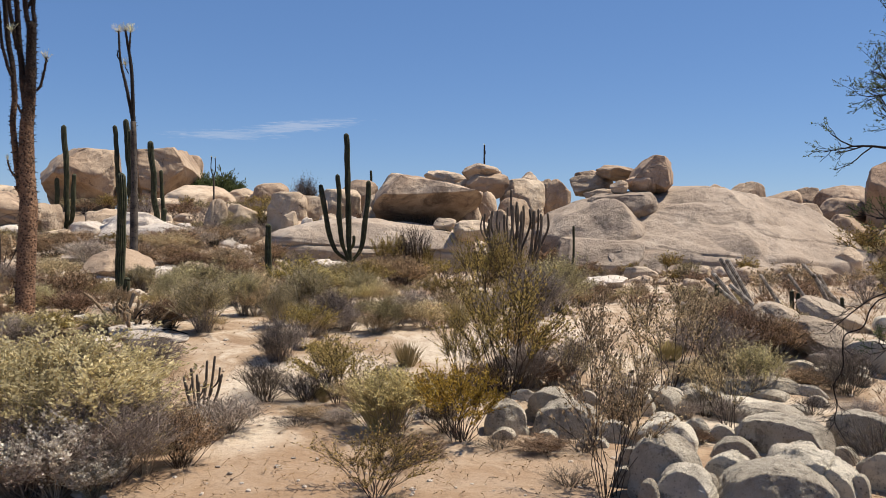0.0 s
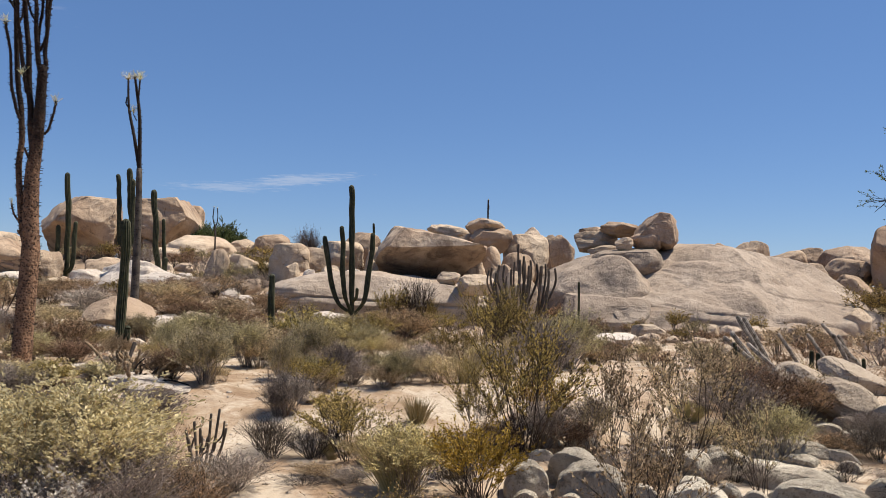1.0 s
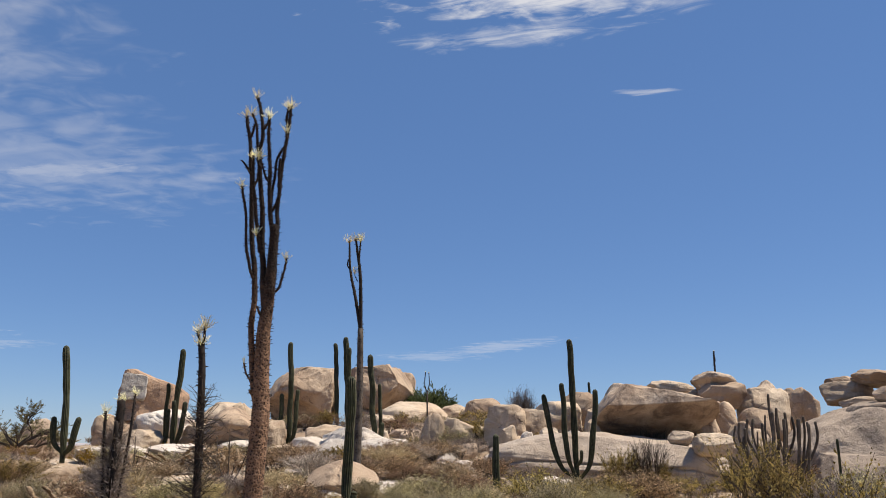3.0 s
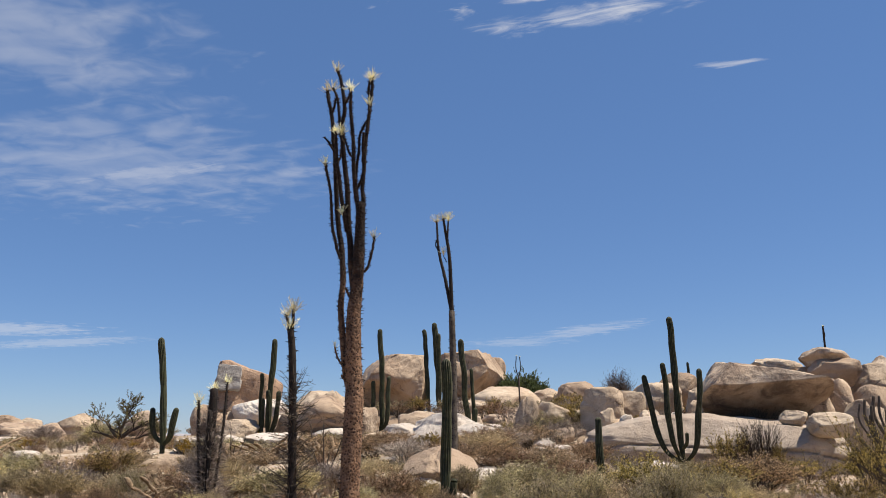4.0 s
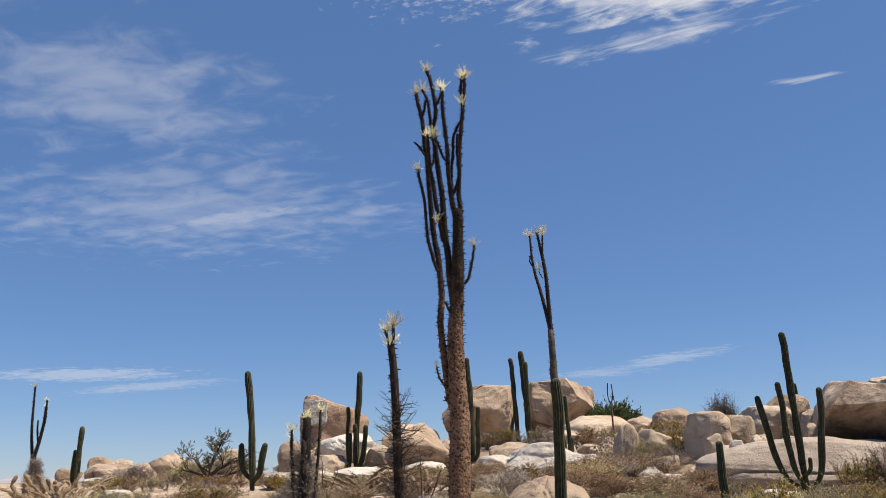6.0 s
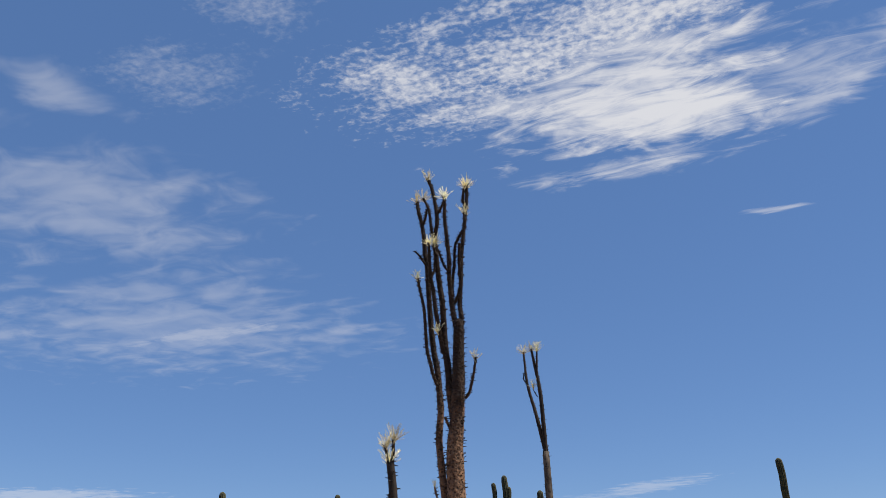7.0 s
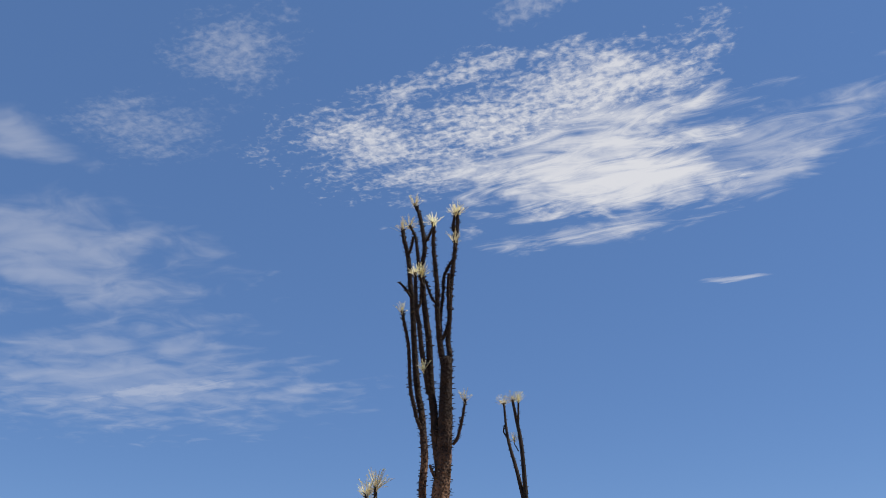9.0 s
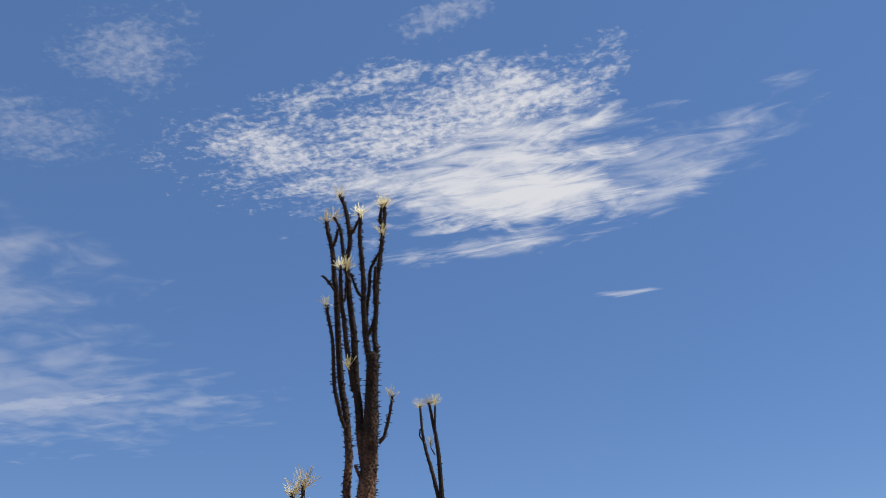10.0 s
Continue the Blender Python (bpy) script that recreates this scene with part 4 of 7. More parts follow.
boulder(-8.40, 16.59, 0.74, 0.15, 0.12, 0.07, 27, 0, 3.0, 111, 5, "white")
boulder(-13.41, 29.84, 1.60, 0.65, 0.52, 0.45, 24, 0, 3.2, 615, 5, "white")
boulder(-10.52, 29.30, 1.58, 0.85, 0.48, 0.41, 20, 0, 3.4, 549, 5, "white")
boulder(-10.90, 33.08, 1.63, 0.44, 0.35, 0.25, 18, 0, 2.8, 33, 5, "white")
boulder(-4.90, 30.60, 1.65, 0.41, 0.33, 0.78, 9, 0, 3.0, 972, 5, "pale")
boulder(-4.04, 30.40, 1.52, 0.41, 0.33, 0.80, 7, 0, 3.0, 203, 5, "white")
boulder(-5.53, 30.20, 1.57, 0.32, 0.26, 0.69, 10, 0, 2.8, 995, 5, "white")
boulder(1.70, 29.50, 1.40, 0.44, 0.36, 0.97, -2, 0, 3.0, 418, 5, "pale")
boulder(2.08, 28.50, 1.25, 0.38, 0.30, 0.84, -3, 0, 3.0, 299, 5, "pale")
boulder(13.17, 29.00, 0.91, 0.52, 0.42, 0.51, -24, 0, 3.0, 626, 5, "pale")
boulder(13.08, 30.33, 0.80, 0.46, 0.37, 0.23, -23, 0, 3.0, 270, 5, "pale")
boulder(7.15, 29.77, 0.68, 0.48, 0.38, 0.21, -13, 0, 3.0, 160, 5, "pale")
boulder(8.80, 24.51, 0.64, 0.34, 0.27, 0.23, -19, 0, 2.8, 707, 5, "pale")
boulder(-3.65, 33.60, 2.40, 0.38, 0.31, 0.86, 6, 0, 3.0, 44, 5, "pale")
boulder(0.87, 33.40, 2.35, 0.34, 0.27, 0.95, -1, 0, 3.0, 889, 5, "tan")
boulder(1.31, 31.00, 1.68, 0.42, 0.33, 0.96, -2, 0, 3.2, 348, 5, "pale")
boulder(9.40, 33.20, 0.02, 6.40, 5.20, 3.62, -16, 3, 2.05, 322, 7, "slab", planes=[((0.05, -0.70, 0.72), 0.86), ((0.45, -0.50, 0.74), 0.88)])
boulder(9.55, 31.60, -0.10, 4.60, 4.00, 3.02, -18, 3, 2.1, 369, 7, "slab", planes=[((0.0, -0.70, 0.72), 0.86), ((-0.95, -0.2, 0.2), 0.72), ((0.5, -0.5, 0.7), 0.86)])
boulder(4.70, 29.80, 0.82, 1.75, 1.90, 0.98, -9, 0, 4.6, 982, 6, "slab", planes=[((0.05, -0.20, 1), 0.82), ((0, -0.85, 0.52), 0.80), ((-0.8, -0.5, 0.3), 0.84)])
boulder(6.10, 28.90, 0.66, 1.10, 1.20, 0.70, -12, 3, 4.4, 521, 6, "slab", planes=[((0, -0.25, 1), 0.80), ((0.1, -0.85, 0.52), 0.80)])
boulder(4.85, 31.60, 1.15, 2.25, 2.40, 1.98, -8, -10, 2.4, 142, 6, "slab", planes=[((-0.30, -0.25, 0.92), 0.86), ((0, -0.85, 0.55), 0.78), ((-0.2, -1, 0.05), 0.80)])
boulder(7.23, 32.40, 4.04, 0.84, 0.80, 0.72, -12, -8, 3.2, 919, 6, "head", planes=[((-0.62, -0.25, 0.62), 0.62), ((0.95, -0.2, 0.1), 0.84), ((0.1, -1, 0.15), 0.72), ((-0.5, -0.3, -0.8), 0.62)])
boulder(6.05, 32.10, 2.72, 1.45, 1.50, 0.70, -12, -7, 2.7, 611, 6, "slab", planes=[((0.1, -0.3, 1), 0.84), ((0, -1, 0.2), 0.86)])
boulder(6.85, 32.20, 3.68, 0.63, 0.60, 0.37, -12, 0, 2.6, 883, 5, "head")
boulder(6.20, 34.00, 4.21, 0.85, 1.20, 0.30, -10, 7, 3.2, 387, 5, "tan")
boulder(5.24, 35.00, 4.13, 0.60, 0.48, 0.27, -8, 0, 3.0, 386, 5, "tan")
boulder(5.27, 34.50, 3.73, 0.89, 0.71, 0.45, -8, 0, 3.0, 472, 5, "pale")
boulder(5.91, 31.80, 3.53, 0.35, 0.28, 0.26, -10, 0, 3.0, 891, 5, "tan")
boulder(5.38, 33.00, 3.25, 0.65, 0.52, 0.30, -9, 0, 3.0, 533, 5, "pale")
boulder(1.39, 6.19, -0.01, 0.09, 0.07, 0.14, -10, 0, 2.2, 396, 5, "near")
boulder(1.41, 5.50, 0.11, 0.07, 0.06, 0.13, -12, 0, 2.2, 660, 5, "near")
boulder(1.83, 5.60, 0.12, 0.06, 0.05, 0.14, -16, 0, 2.2, 888, 5, "near")
boulder(2.73, 7.73, -0.01, 0.08, 0.07, 0.12, -18, 0, 2.2, 610, 5, "near")
boulder(3.25, 8.46, -0.00, 0.12, 0.09, 0.11, -19, 0, 2.4, 698, 5, "near")
boulder(3.63, 8.71, -0.01, 0.13, 0.11, 0.11, -21, 0, 2.6, 573, 5, "near")
boulder(3.27, 6.86, -0.01, 0.10, 0.08, 0.15, -24, 0, 2.2, 106, 5, "near")
boulder(2.76, 5.50, 0.14, 0.07, 0.06, 0.16, -25, 0, 2.2, 636, 5, "near")
boulder(2.29, 8.75, 0.00, 0.11, 0.09, 0.14, -13, 0, 2.3, 997, 5, "near")
boulder(3.21, 9.26, 0.03, 0.12, 0.09, 0.10, -18, 0, 2.6, 964, 5, "near")
boulder(3.75, 9.80, 0.17, 0.14, 0.11, 0.07, -19, 0, 2.6, 831, 5, "near")
boulder(1.33, 8.36, -0.01, 0.13, 0.10, 0.11, -7, 0, 2.3, 520, 5, "near")
boulder(0.95, 9.53, 0.13, 0.13, 0.10, 0.08, -4, 0, 2.5, 278, 5, "near")
boulder(2.04, 9.41, 0.06, 0.15, 0.12, 0.12, -11, 0, 2.4, 442, 5, "near")
boulder(-3.55, 34.50, 2.34, 0.56, 0.45, 0.63, 4, 0, 3.0, 650, 5, "pale")
boulder(-6.75, 15.97, 0.71, 0.28, 0.22, 0.15, 22, 0, 2.6, 738, 5, "white")
boulder(-6.31, 18.09, 0.80, 0.39, 0.32, 0.15, 17, 0, 2.6, 733, 5, "white")
boulder(-3.80, 24.65, 0.71, 0.53, 0.40, 0.20, 6, 0, 2.3, 244, 5, "white")
boulder(-7.32, 26.49, 1.24, 0.31, 0.25, 0.24, 14, 0, 2.4, 959, 5, "white")
boulder(-6.49, 25.33, 1.11, 0.33, 0.26, 0.22, 12, 0, 2.4, 309, 5, "white")
boulder(-6.25, 19.84, 0.89, 0.29, 0.23, 0.15, 16, 0, 2.6, 448, 5, "pale")
boulder(-9.01, 16.51, 0.71, 0.17, 0.13, 0.12, 20, 0, 2.9, 640, 5, "white", planes=[((0.2, -0.2, 1), 0.86), ((-0.4, -0.8, 0.4), 0.84), ((0.8, -0.4, 0.3), 0.86)])
boulder(-8.26, 17.40, 0.76, 0.14, 0.11, 0.08, 20, 0, 2.9, 374, 5, "white", planes=[((0.2, -0.2, 1), 0.86), ((-0.4, -0.8, 0.4), 0.84), ((0.8, -0.4, 0.3), 0.86)])
boulder(-6.89, 16.35, 0.64, 0.31, 0.25, 0.16, 20, 0, 2.9, 50, 5, "white", planes=[((0.2, -0.2, 1), 0.86), ((-0.4, -0.8, 0.4), 0.84), ((0.8, -0.4, 0.3), 0.86)])
boulder(-6.19, 17.68, 0.70, 0.41, 0.33, 0.21, 20, 0, 2.9, 510, 5, "white", planes=[((0.2, -0.2, 1), 0.86), ((-0.4, -0.8, 0.4), 0.84), ((0.8, -0.4, 0.3), 0.86)])
boulder(-6.26, 19.55, 0.79, 0.23, 0.18, 0.17, 20, 0, 2.9, 81, 5, "white", planes=[((0.2, -0.2, 1), 0.86), ((-0.4, -0.8, 0.4), 0.84), ((0.8, -0.4, 0.3), 0.86)])
boulder(-9.09, 17.18, 0.76, 0.11, 0.09, 0.05, 20, 0, 2.9, 311, 5, "white", planes=[((0.2, -0.2, 1), 0.86), ((-0.4, -0.8, 0.4), 0.84), ((0.8, -0.4, 0.3), 0.86)])
boulder(-6.90, 19.86, 0.86, 0.18, 0.15, 0.10, 20, 0, 2.9, 64, 5, "white", planes=[((0.2, -0.2, 1), 0.86), ((-0.4, -0.8, 0.4), 0.84), ((0.8, -0.4, 0.3), 0.86)])
boulder(-6.41, 20.03, 0.83, 0.18, 0.15, 0.15, 20, 0, 2.9, 419, 5, "white", planes=[((0.2, -0.2, 1), 0.86), ((-0.4, -0.8, 0.4), 0.84), ((0.8, -0.4, 0.3), 0.86)])
boulder(-7.15, 25.30, 1.07, 0.33, 0.27, 0.22, 20, 0, 2.9, 628, 5, "white", planes=[((0.2, -0.2, 1), 0.86), ((-0.4, -0.8, 0.4), 0.84), ((0.8, -0.4, 0.3), 0.86)])
boulder(-6.04, 23.77, 0.93, 0.34, 0.27, 0.29, 20, 0, 2.9, 626, 5, "white", planes=[((0.2, -0.2, 1), 0.86), ((-0.4, -0.8, 0.4), 0.84), ((0.8, -0.4, 0.3), 0.86)])
boulder(-8.04, 17.02, 0.72, 0.16, 0.13, 0.10, 20, 0, 2.9, 45, 5, "white", planes=[((0.2, -0.2, 1), 0.86), ((-0.4, -0.8, 0.4), 0.84), ((0.8, -0.4, 0.3), 0.86)])
boulder(2.19, 8.68, 0.05, 0.26, 0.21, 0.21, -20, 4, 2.8, 1172, 5, "near")
boulder(2.80, 9.36, 0.07, 0.26, 0.21, 0.10, -20, 4, 2.8, 1245, 5, "near")
boulder(3.73, 9.56, 0.09, 0.34, 0.27, 0.13, -20, 4, 2.8, 1390, 5, "near")
boulder(3.07, 8.74, 0.02, 0.45, 0.36, 0.12, -20, 4, 2.8, 1330, 5, "near")
boulder(3.22, 9.61, 0.11, 0.19, 0.15, 0.08, -20, 4, 2.8, 1300, 5, "near")

# ---- columnar cacti ----
def cactus_stem(points, radius, ribs=13, foot=0.75):
    s = Shape()
    p = curve(points, 9)
    n = len(p)
    seed = points[-1][2] * 3.7 + points[-1][0]
    p = [q + Vector((noise.noise((q.z * 1.4, seed, 0.0)), noise.noise((q.z * 1.4, seed, 4.0)), 0)) * radius * 0.55 * ease(0, 0.3, i / n) for i, q in enumerate(p)]
    length = sum((p[i + 1] - p[i]).length for i in range(n - 1))
    out, run = [], 0.0
    for i in range(n):
        left = length - run
        r = radius * (foot + (1 - foot) * ease(0, 0.35, run / length))
        cap = min(1.0, left / (radius * 1.6))
        r *= math.sqrt(max(0.02, 1 - (1 - cap) ** 2)) * (1 + 0.20 * noise.noise((run * 1.9, seed, 1.0)) + 0.05 * noise.noise((run * 6.0, seed, 2.0)))
        out.append(r)
        if i < n - 1:
            run += (p[i + 1] - p[i]).length
    # finer rings at the rounded top
    tip, way = p[-1], (p[-1] - p[-2]).normalized()
    for k in range(1, 6):
        a = k / 5 * math.pi / 2
        p.insert(n - 1 + k - 1, tip - way * radius * 1.2 * (1 - math.sin(a)))
        out.insert(n - 1 + k - 1, radius * max(0.12, math.cos(a)) * 0.98)
    p, out = p[:-1], out[:-1]
    s.tube(p, out, ribs * 4, ribs, 0.30)
    return s


def cardon(x, y, label, stems, skin=None, name="cardon_cactus", group="cardon cacti"):
    """stems: each a radius and its line from the foot, as (x, y, z) from the cactus's own foot."""
    t = thing(name, (x, y, land(x, y) - 0.06), label, "cactus", group)
    for k, (radius, line) in enumerate(stems):
        part("stem" if k == 0 else "arm", cactus_stem(line, radius * 0.68), skin or CACTUS, t, smooth=True)
    return t


cardon(-3.43, 26, "tall dark green cardon cactus with four upturned arms", [
    (0.131, [(0, 0, 0), (-0.039, 0, 1.363), (-0.087, 0, 2.727), (-0.145, 0, 4.382)]),
    (0.112, [(-0.058, 0, 0.438), (-0.436, -0.097, 0.76), (-0.679, -0.116, 1.461), (-0.892, -0.097, 2.785)]),
    (0.112, [(-0.049, -0.049, 0.487), (-0.213, -0.194, 0.974), (-0.291, -0.213, 1.656), (-0.369, -0.194, 3.097)]),
    (0.116, [(0.049, 0, 0.39), (0.349, -0.049, 0.828), (0.466, -0.058, 1.558), (0.582, 0, 2.922)]),
    (0.078, [(0.019, -0.097, 0.779), (0.155, -0.291, 0.954), (0.175, -0.33, 1.217)]),
])
cardon(-15.36, 32.13, "dark green cardon cactus with two short raised arms", [
    (0.152, [(0, 0, 0), (0.022, 0, 2.095), (-0.087, 0, 4.558)]),
    (0.130, [(0, -0.054, 0.733), (-0.283, -0.109, 1.153), (-0.293, -0.109, 2.515)]),
    (0.130, [(0.033, -0.054, 0.629), (0.304, -0.109, 1.048), (0.359, -0.109, 2.672)]),
])
cardon(-11.06, 30.28, "dark green cardon cactus with low side arms", [
    (0.161, [(0, 0, 0), (-0.133, 0, 1.737), (-0.288, 0, 3.8)]),
    (0.122, [(0.055, -0.055, 0.217), (0.221, -0.111, 0.543), (0.266, -0.111, 1.357)]),
    (0.100, [(-0.055, -0.055, 0.543), (-0.332, -0.111, 0.706), (-0.365, -0.111, 0.999)]),
    (0.100, [(0, 0.221, 0.217), (0.055, 0.332, 1.303), (-0.033, 0.332, 2.769)]),
])
cardon(-17, 41.8, "clump of three slender leaning cardon stems", [
    (0.170, [(-0.306, 0, 0), (-0.425, 0, 2.227), (-0.578, 0, 4.479)]),
    (0.204, [(0.204, 0.17, 0), (0.102, 0.17, 2.358), (-0.102, 0.17, 4.82)]),
    (0.170, [(0.34, -0.17, 0), (0.323, -0.17, 2.096), (0.255, -0.17, 4.218)]),
])
cardon(-5.62, 14.0, "stout ribbed cardon cactus with a pale woolly tip", [
    (0.119, [(0, 0, 0), (-0.02, 0, 1.1), (0.0, 0, 2.32)]),
    (0.08, [(0.09, -0.11, 0), (0.15, -0.16, 0.28), (0.17, -0.16, 0.57)]),
])
cardon(-4.28, 18.84, "short single cardon stem among grey brush", [
    (0.103, [(0, 0, 0), (0, 0, 0.722), (-0.018, 0, 1.465)]),
])
cardon(-16.97, 21.45, "tall cardon cactus with two low upturned arms", [
    (0.139, [(0, 0, 0), (-0.082, 0, 1.573), (-0.277, 0, 3.293)]),
    (0.113, [(-0.031, 0, 0.344), (-0.308, -0.051, 0.609), (-0.369, -0.051, 1.317)]),
    (0.123, [(0.031, 0, 0.295), (0.287, -0.051, 0.59), (0.431, -0.051, 1.298)]),
])
cardon(-20.4, 31.96, "cluster of dark green cardon stems before boulders", [
    (0.172, [(0, 0, 0), (0.054, 0, 2.274), (0.214, 0, 4.377)]),
    (0.129, [(-0.322, 0, 0), (-0.364, 0, 1.478), (-0.386, 0, 2.979)]),
    (0.129, [(0.129, -0.107, 0.114), (0.054, -0.161, 1.137), (0.064, -0.161, 2.274)]),
    (0.150, [(0.107, -0.107, 0.227), (0.386, -0.107, 1.023), (0.536, -0.107, 2.217)]),
    (0.107, [(-0.214, -0.107, 0), (-0.172, -0.161, 0.682), (-0.161, -0.161, 1.933)]),
])
cardon(-31.5, 28.0, "pair of green cardon stems far from the boulders", [
    (0.15, [(0, 0, 0), (0.0, 0, 1.2), (0.12, 0, 2.55)]),
    (0.13, [(-0.24, 0, 0), (-0.28, 0, 0.8), (-0.25, 0, 1.6)]),
    (0.08, [(0.1, -0.1, 0.5), (0.22, -0.12, 0.7), (0.25, -0.12, 1.2)]),
])
for cx, cy, foot, top, r in [(-4.41, 40.0, 2.6, 4.74, 0.08), (-3.2, 41.0, 2.5, 4.2, 0.07), (3.74, 28.0, 0.4, 2.11, 0.055), (-7.4, 40.0, 2.5, 3.9, 0.06), (-1.2, 41.0, 2.5, 4.3, 0.05)]:
    cardon(cx, cy, "thin distant cactus post on the rocky rise", [(r, [(0, 0, 0), (0.02, 0, (top - land(cx, cy)) / 2), (0, 0, top - land(cx, cy))])], name="cactus_post")


def senita_clump(x, y, lines, label):
    t = thing("senita_cactus", (x, y, land(x, y) - 0.05), label, "cactus")
    for radius, line in lines:
        part("stem", cactus_stem(line, radius, 7), CACTUS_GREY, t, smooth=True)
    return t


rng = random.Random(5)
lines = []
for k in range(22):
    a = k / 21
    tx = -0.85 + 1.62 * a + rng.uniform(-0.08, 0.08)
    tz = 1.30 + 1.30 * (1 - abs(a - 0.55) * 1.1) * rng.uniform(0.55, 1.0) + rng.uniform(-0.25, 0.15)
    fx, dy = tx * 0.35 + rng.uniform(-0.16, 0.16), rng.uniform(-0.4, 0.4)
    bow = rng.uniform(-0.06, 0.06)
    lines.append((rng.uniform(0.022, 0.036), [(fx, dy * 0.4, 0), (fx + (tx - fx) * 0.5 + bow, dy, tz * 0.4), (tx - bow * 0.3, dy, tz * 0.78), (tx, dy, tz)]))
for fx, tx, tz in [(-0.2, -1.15, 0.75), (0.35, -0.35, 0.9), (0.5, -0.1, 0.7), (0.1, 0.95, 0.8), (-0.5, 0.25, 0.65), (0.0, -0.95, 1.15), (-0.1, -1.05, 0.95)]:
    lines.append((0.030, [(fx, -0.3, 0.02), ((fx + tx) / 2, -0.36, tz * 0.45), (tx, -0.4, tz)]))
senita_clump(1.42, 21.0, lines, "dense clump of thin leaning brown-grey senita stems")

lines = []
for k, (tx, tz) in enumerate([(-0.20, 0.36), (-0.11, 0.45), (-0.02, 0.40), (0.04, 0.52), (0.14, 0.58), (0.22, 0.40), (0.09, 0.36), (-0.15, 0.28), (0.0, 0.33)]):
    fx, dy = tx * 0.35, rng.uniform(-0.1, 0.1)
    lines.append((0.0135, [(fx, dy * 0.3, 0), (tx * 0.75, dy, tz * 0.45), (tx, dy * 1.2, tz)]))
    if k % 2 == 0:
        lines.append((0.010, [(tx * 0.7, dy, tz * 0.4), (tx * 0.9 + 0.05, dy, tz * 0.55), (tx * 0.9 + 0.07, dy, tz * 0.8)]))
senita_clump(-2.50, 8.5, lines, "small dark many-stemmed cactus on pale sand")


# fallen and leaning cactus trunks beside the stones
def cactus_log(a, b, radius, skin=None):
    t = thing("cactus_log", a, "grey bleached cactus trunk leaning over fallen stems", "dead cactus", "fallen cactus trunks")
    d = Vector(b) - Vector(a)
    p = [Vector((0, 0, 0)), d * 0.5 + Vector((0.03, 0.02, -0.03)), d]
    part("ribbed_trunk", cactus_stem(p, radius, 8, 0.95), skin or WOOD_BONE, t, smooth=True)
    return t


for (bx, by, bz), (tx, ty, tz), r in [
    ((4.62, 12.9, 0.42), (3.98, 13.0, 1.22), 0.045), ((4.75, 13.2, 0.42), (4.21, 13.4, 1.45), 0.040), ((4.85, 13.3, 0.42), (4.34, 13.5, 1.43), 0.045),
    ((4.70, 12.6, 0.42), (3.82, 12.8, 1.16), 0.038), ((5.25, 13.1, 0.42), (4.76, 13.2, 1.21), 0.035), ((5.75, 13.1, 0.42), (5.19, 13.2, 1.22), 0.035),
    ((6.00, 13.2, 0.42), (5.62, 13.3, 1.22), 0.042), ((6.15, 13.4, 0.42), (5.79, 13.5, 1.20), 0.040), ((3.80, 12.3, 0.42), (3.35, 12.4, 0.82), 0.030),
    ((6.30, 13.2, 0.44), (5.49, 13.4, 1.37), 0.035), ((4.9, 12.7, 0.42), (4.3, 13.2, 1.05), 0.04),
]:
    cactus_log((bx, by, bz), (tx, ty, tz), r * 0.88)
for sx, sy, top, r in [(3.92, 12.6, 1.15, 0.05), (5.18, 13.0, 1.04, 0.05), (5.32, 13.1, 1.0, 0.045), (4.12, 12.6, 0.9, 0.05), (4.3, 12.7, 0.85, 0.045), (4.02, 12.8, 0.95, 0.04), (5.9, 12.9, 0.95, 0.04)]:
    cardon(sx, sy, "short green cactus stem among fallen trunks", [(r, [(0, 0, 0), (0.01, 0, 0.3), (0, 0, top - land(sx, sy))])], name="cactus_stump", group="stems among the fallen trunks")


# dead roots and crooked branches lying at the foot of the stout cactus
def dead_branch(x, y, lines):
    t = thing("dead_branch", (x, y, land(x, y)), "blackened crooked dead branch lying on pale sand", "dead branch", "dead branches")
    for r, line in lines:
        s = Shape()
        p = curve([(a, b, land(x + a, y + b) - land(x, y) + c) for a, b, c in line], 4)
        s.tube(p, taper(len(p), r, r * 0.35), 7)
        part("limb", s, BARK_DARK, t, smooth=True)
    return t


dead_branch(-4.55, 11.5, [
    (0.028, [(-0.05, 0.5, 0.42), (-0.02, 0.25, 0.22), (0.06, 0, 0.06), (0.2, -0.1, 0.04), (0.42, -0.14, 0.10), (0.52, -0.1, 0.22)]),
    (0.022, [(-0.12, 0.4, 0.30), (0.0, 0.12, 0.12), (0.1, -0.1, 0.03), (0.05, -0.3, 0.05)]),
    (0.018, [(0.2, -0.1, 0.05), (0.34, -0.22, 0.16), (0.36, -0.3, 0.26), (0.44, -0.34, 0.30)]),
    (0.016, [(0.15, -0.05, 0.05), (0.2, 0.02, 0.2), (0.30, 0.02, 0.30)]),
])
dead_branch(-3.9, 11.15, [
    (0.024, [(-0.35, 0.05, 0.05), (-0.1, 0, 0.04), (0.1, 0.03, 0.08), (0.38, -0.02, 0.03)]),
    (0.015, [(-0.1, 0, 0.04), (0, 0.1, 0.16), (0.12, 0.12, 0.18)]),
])


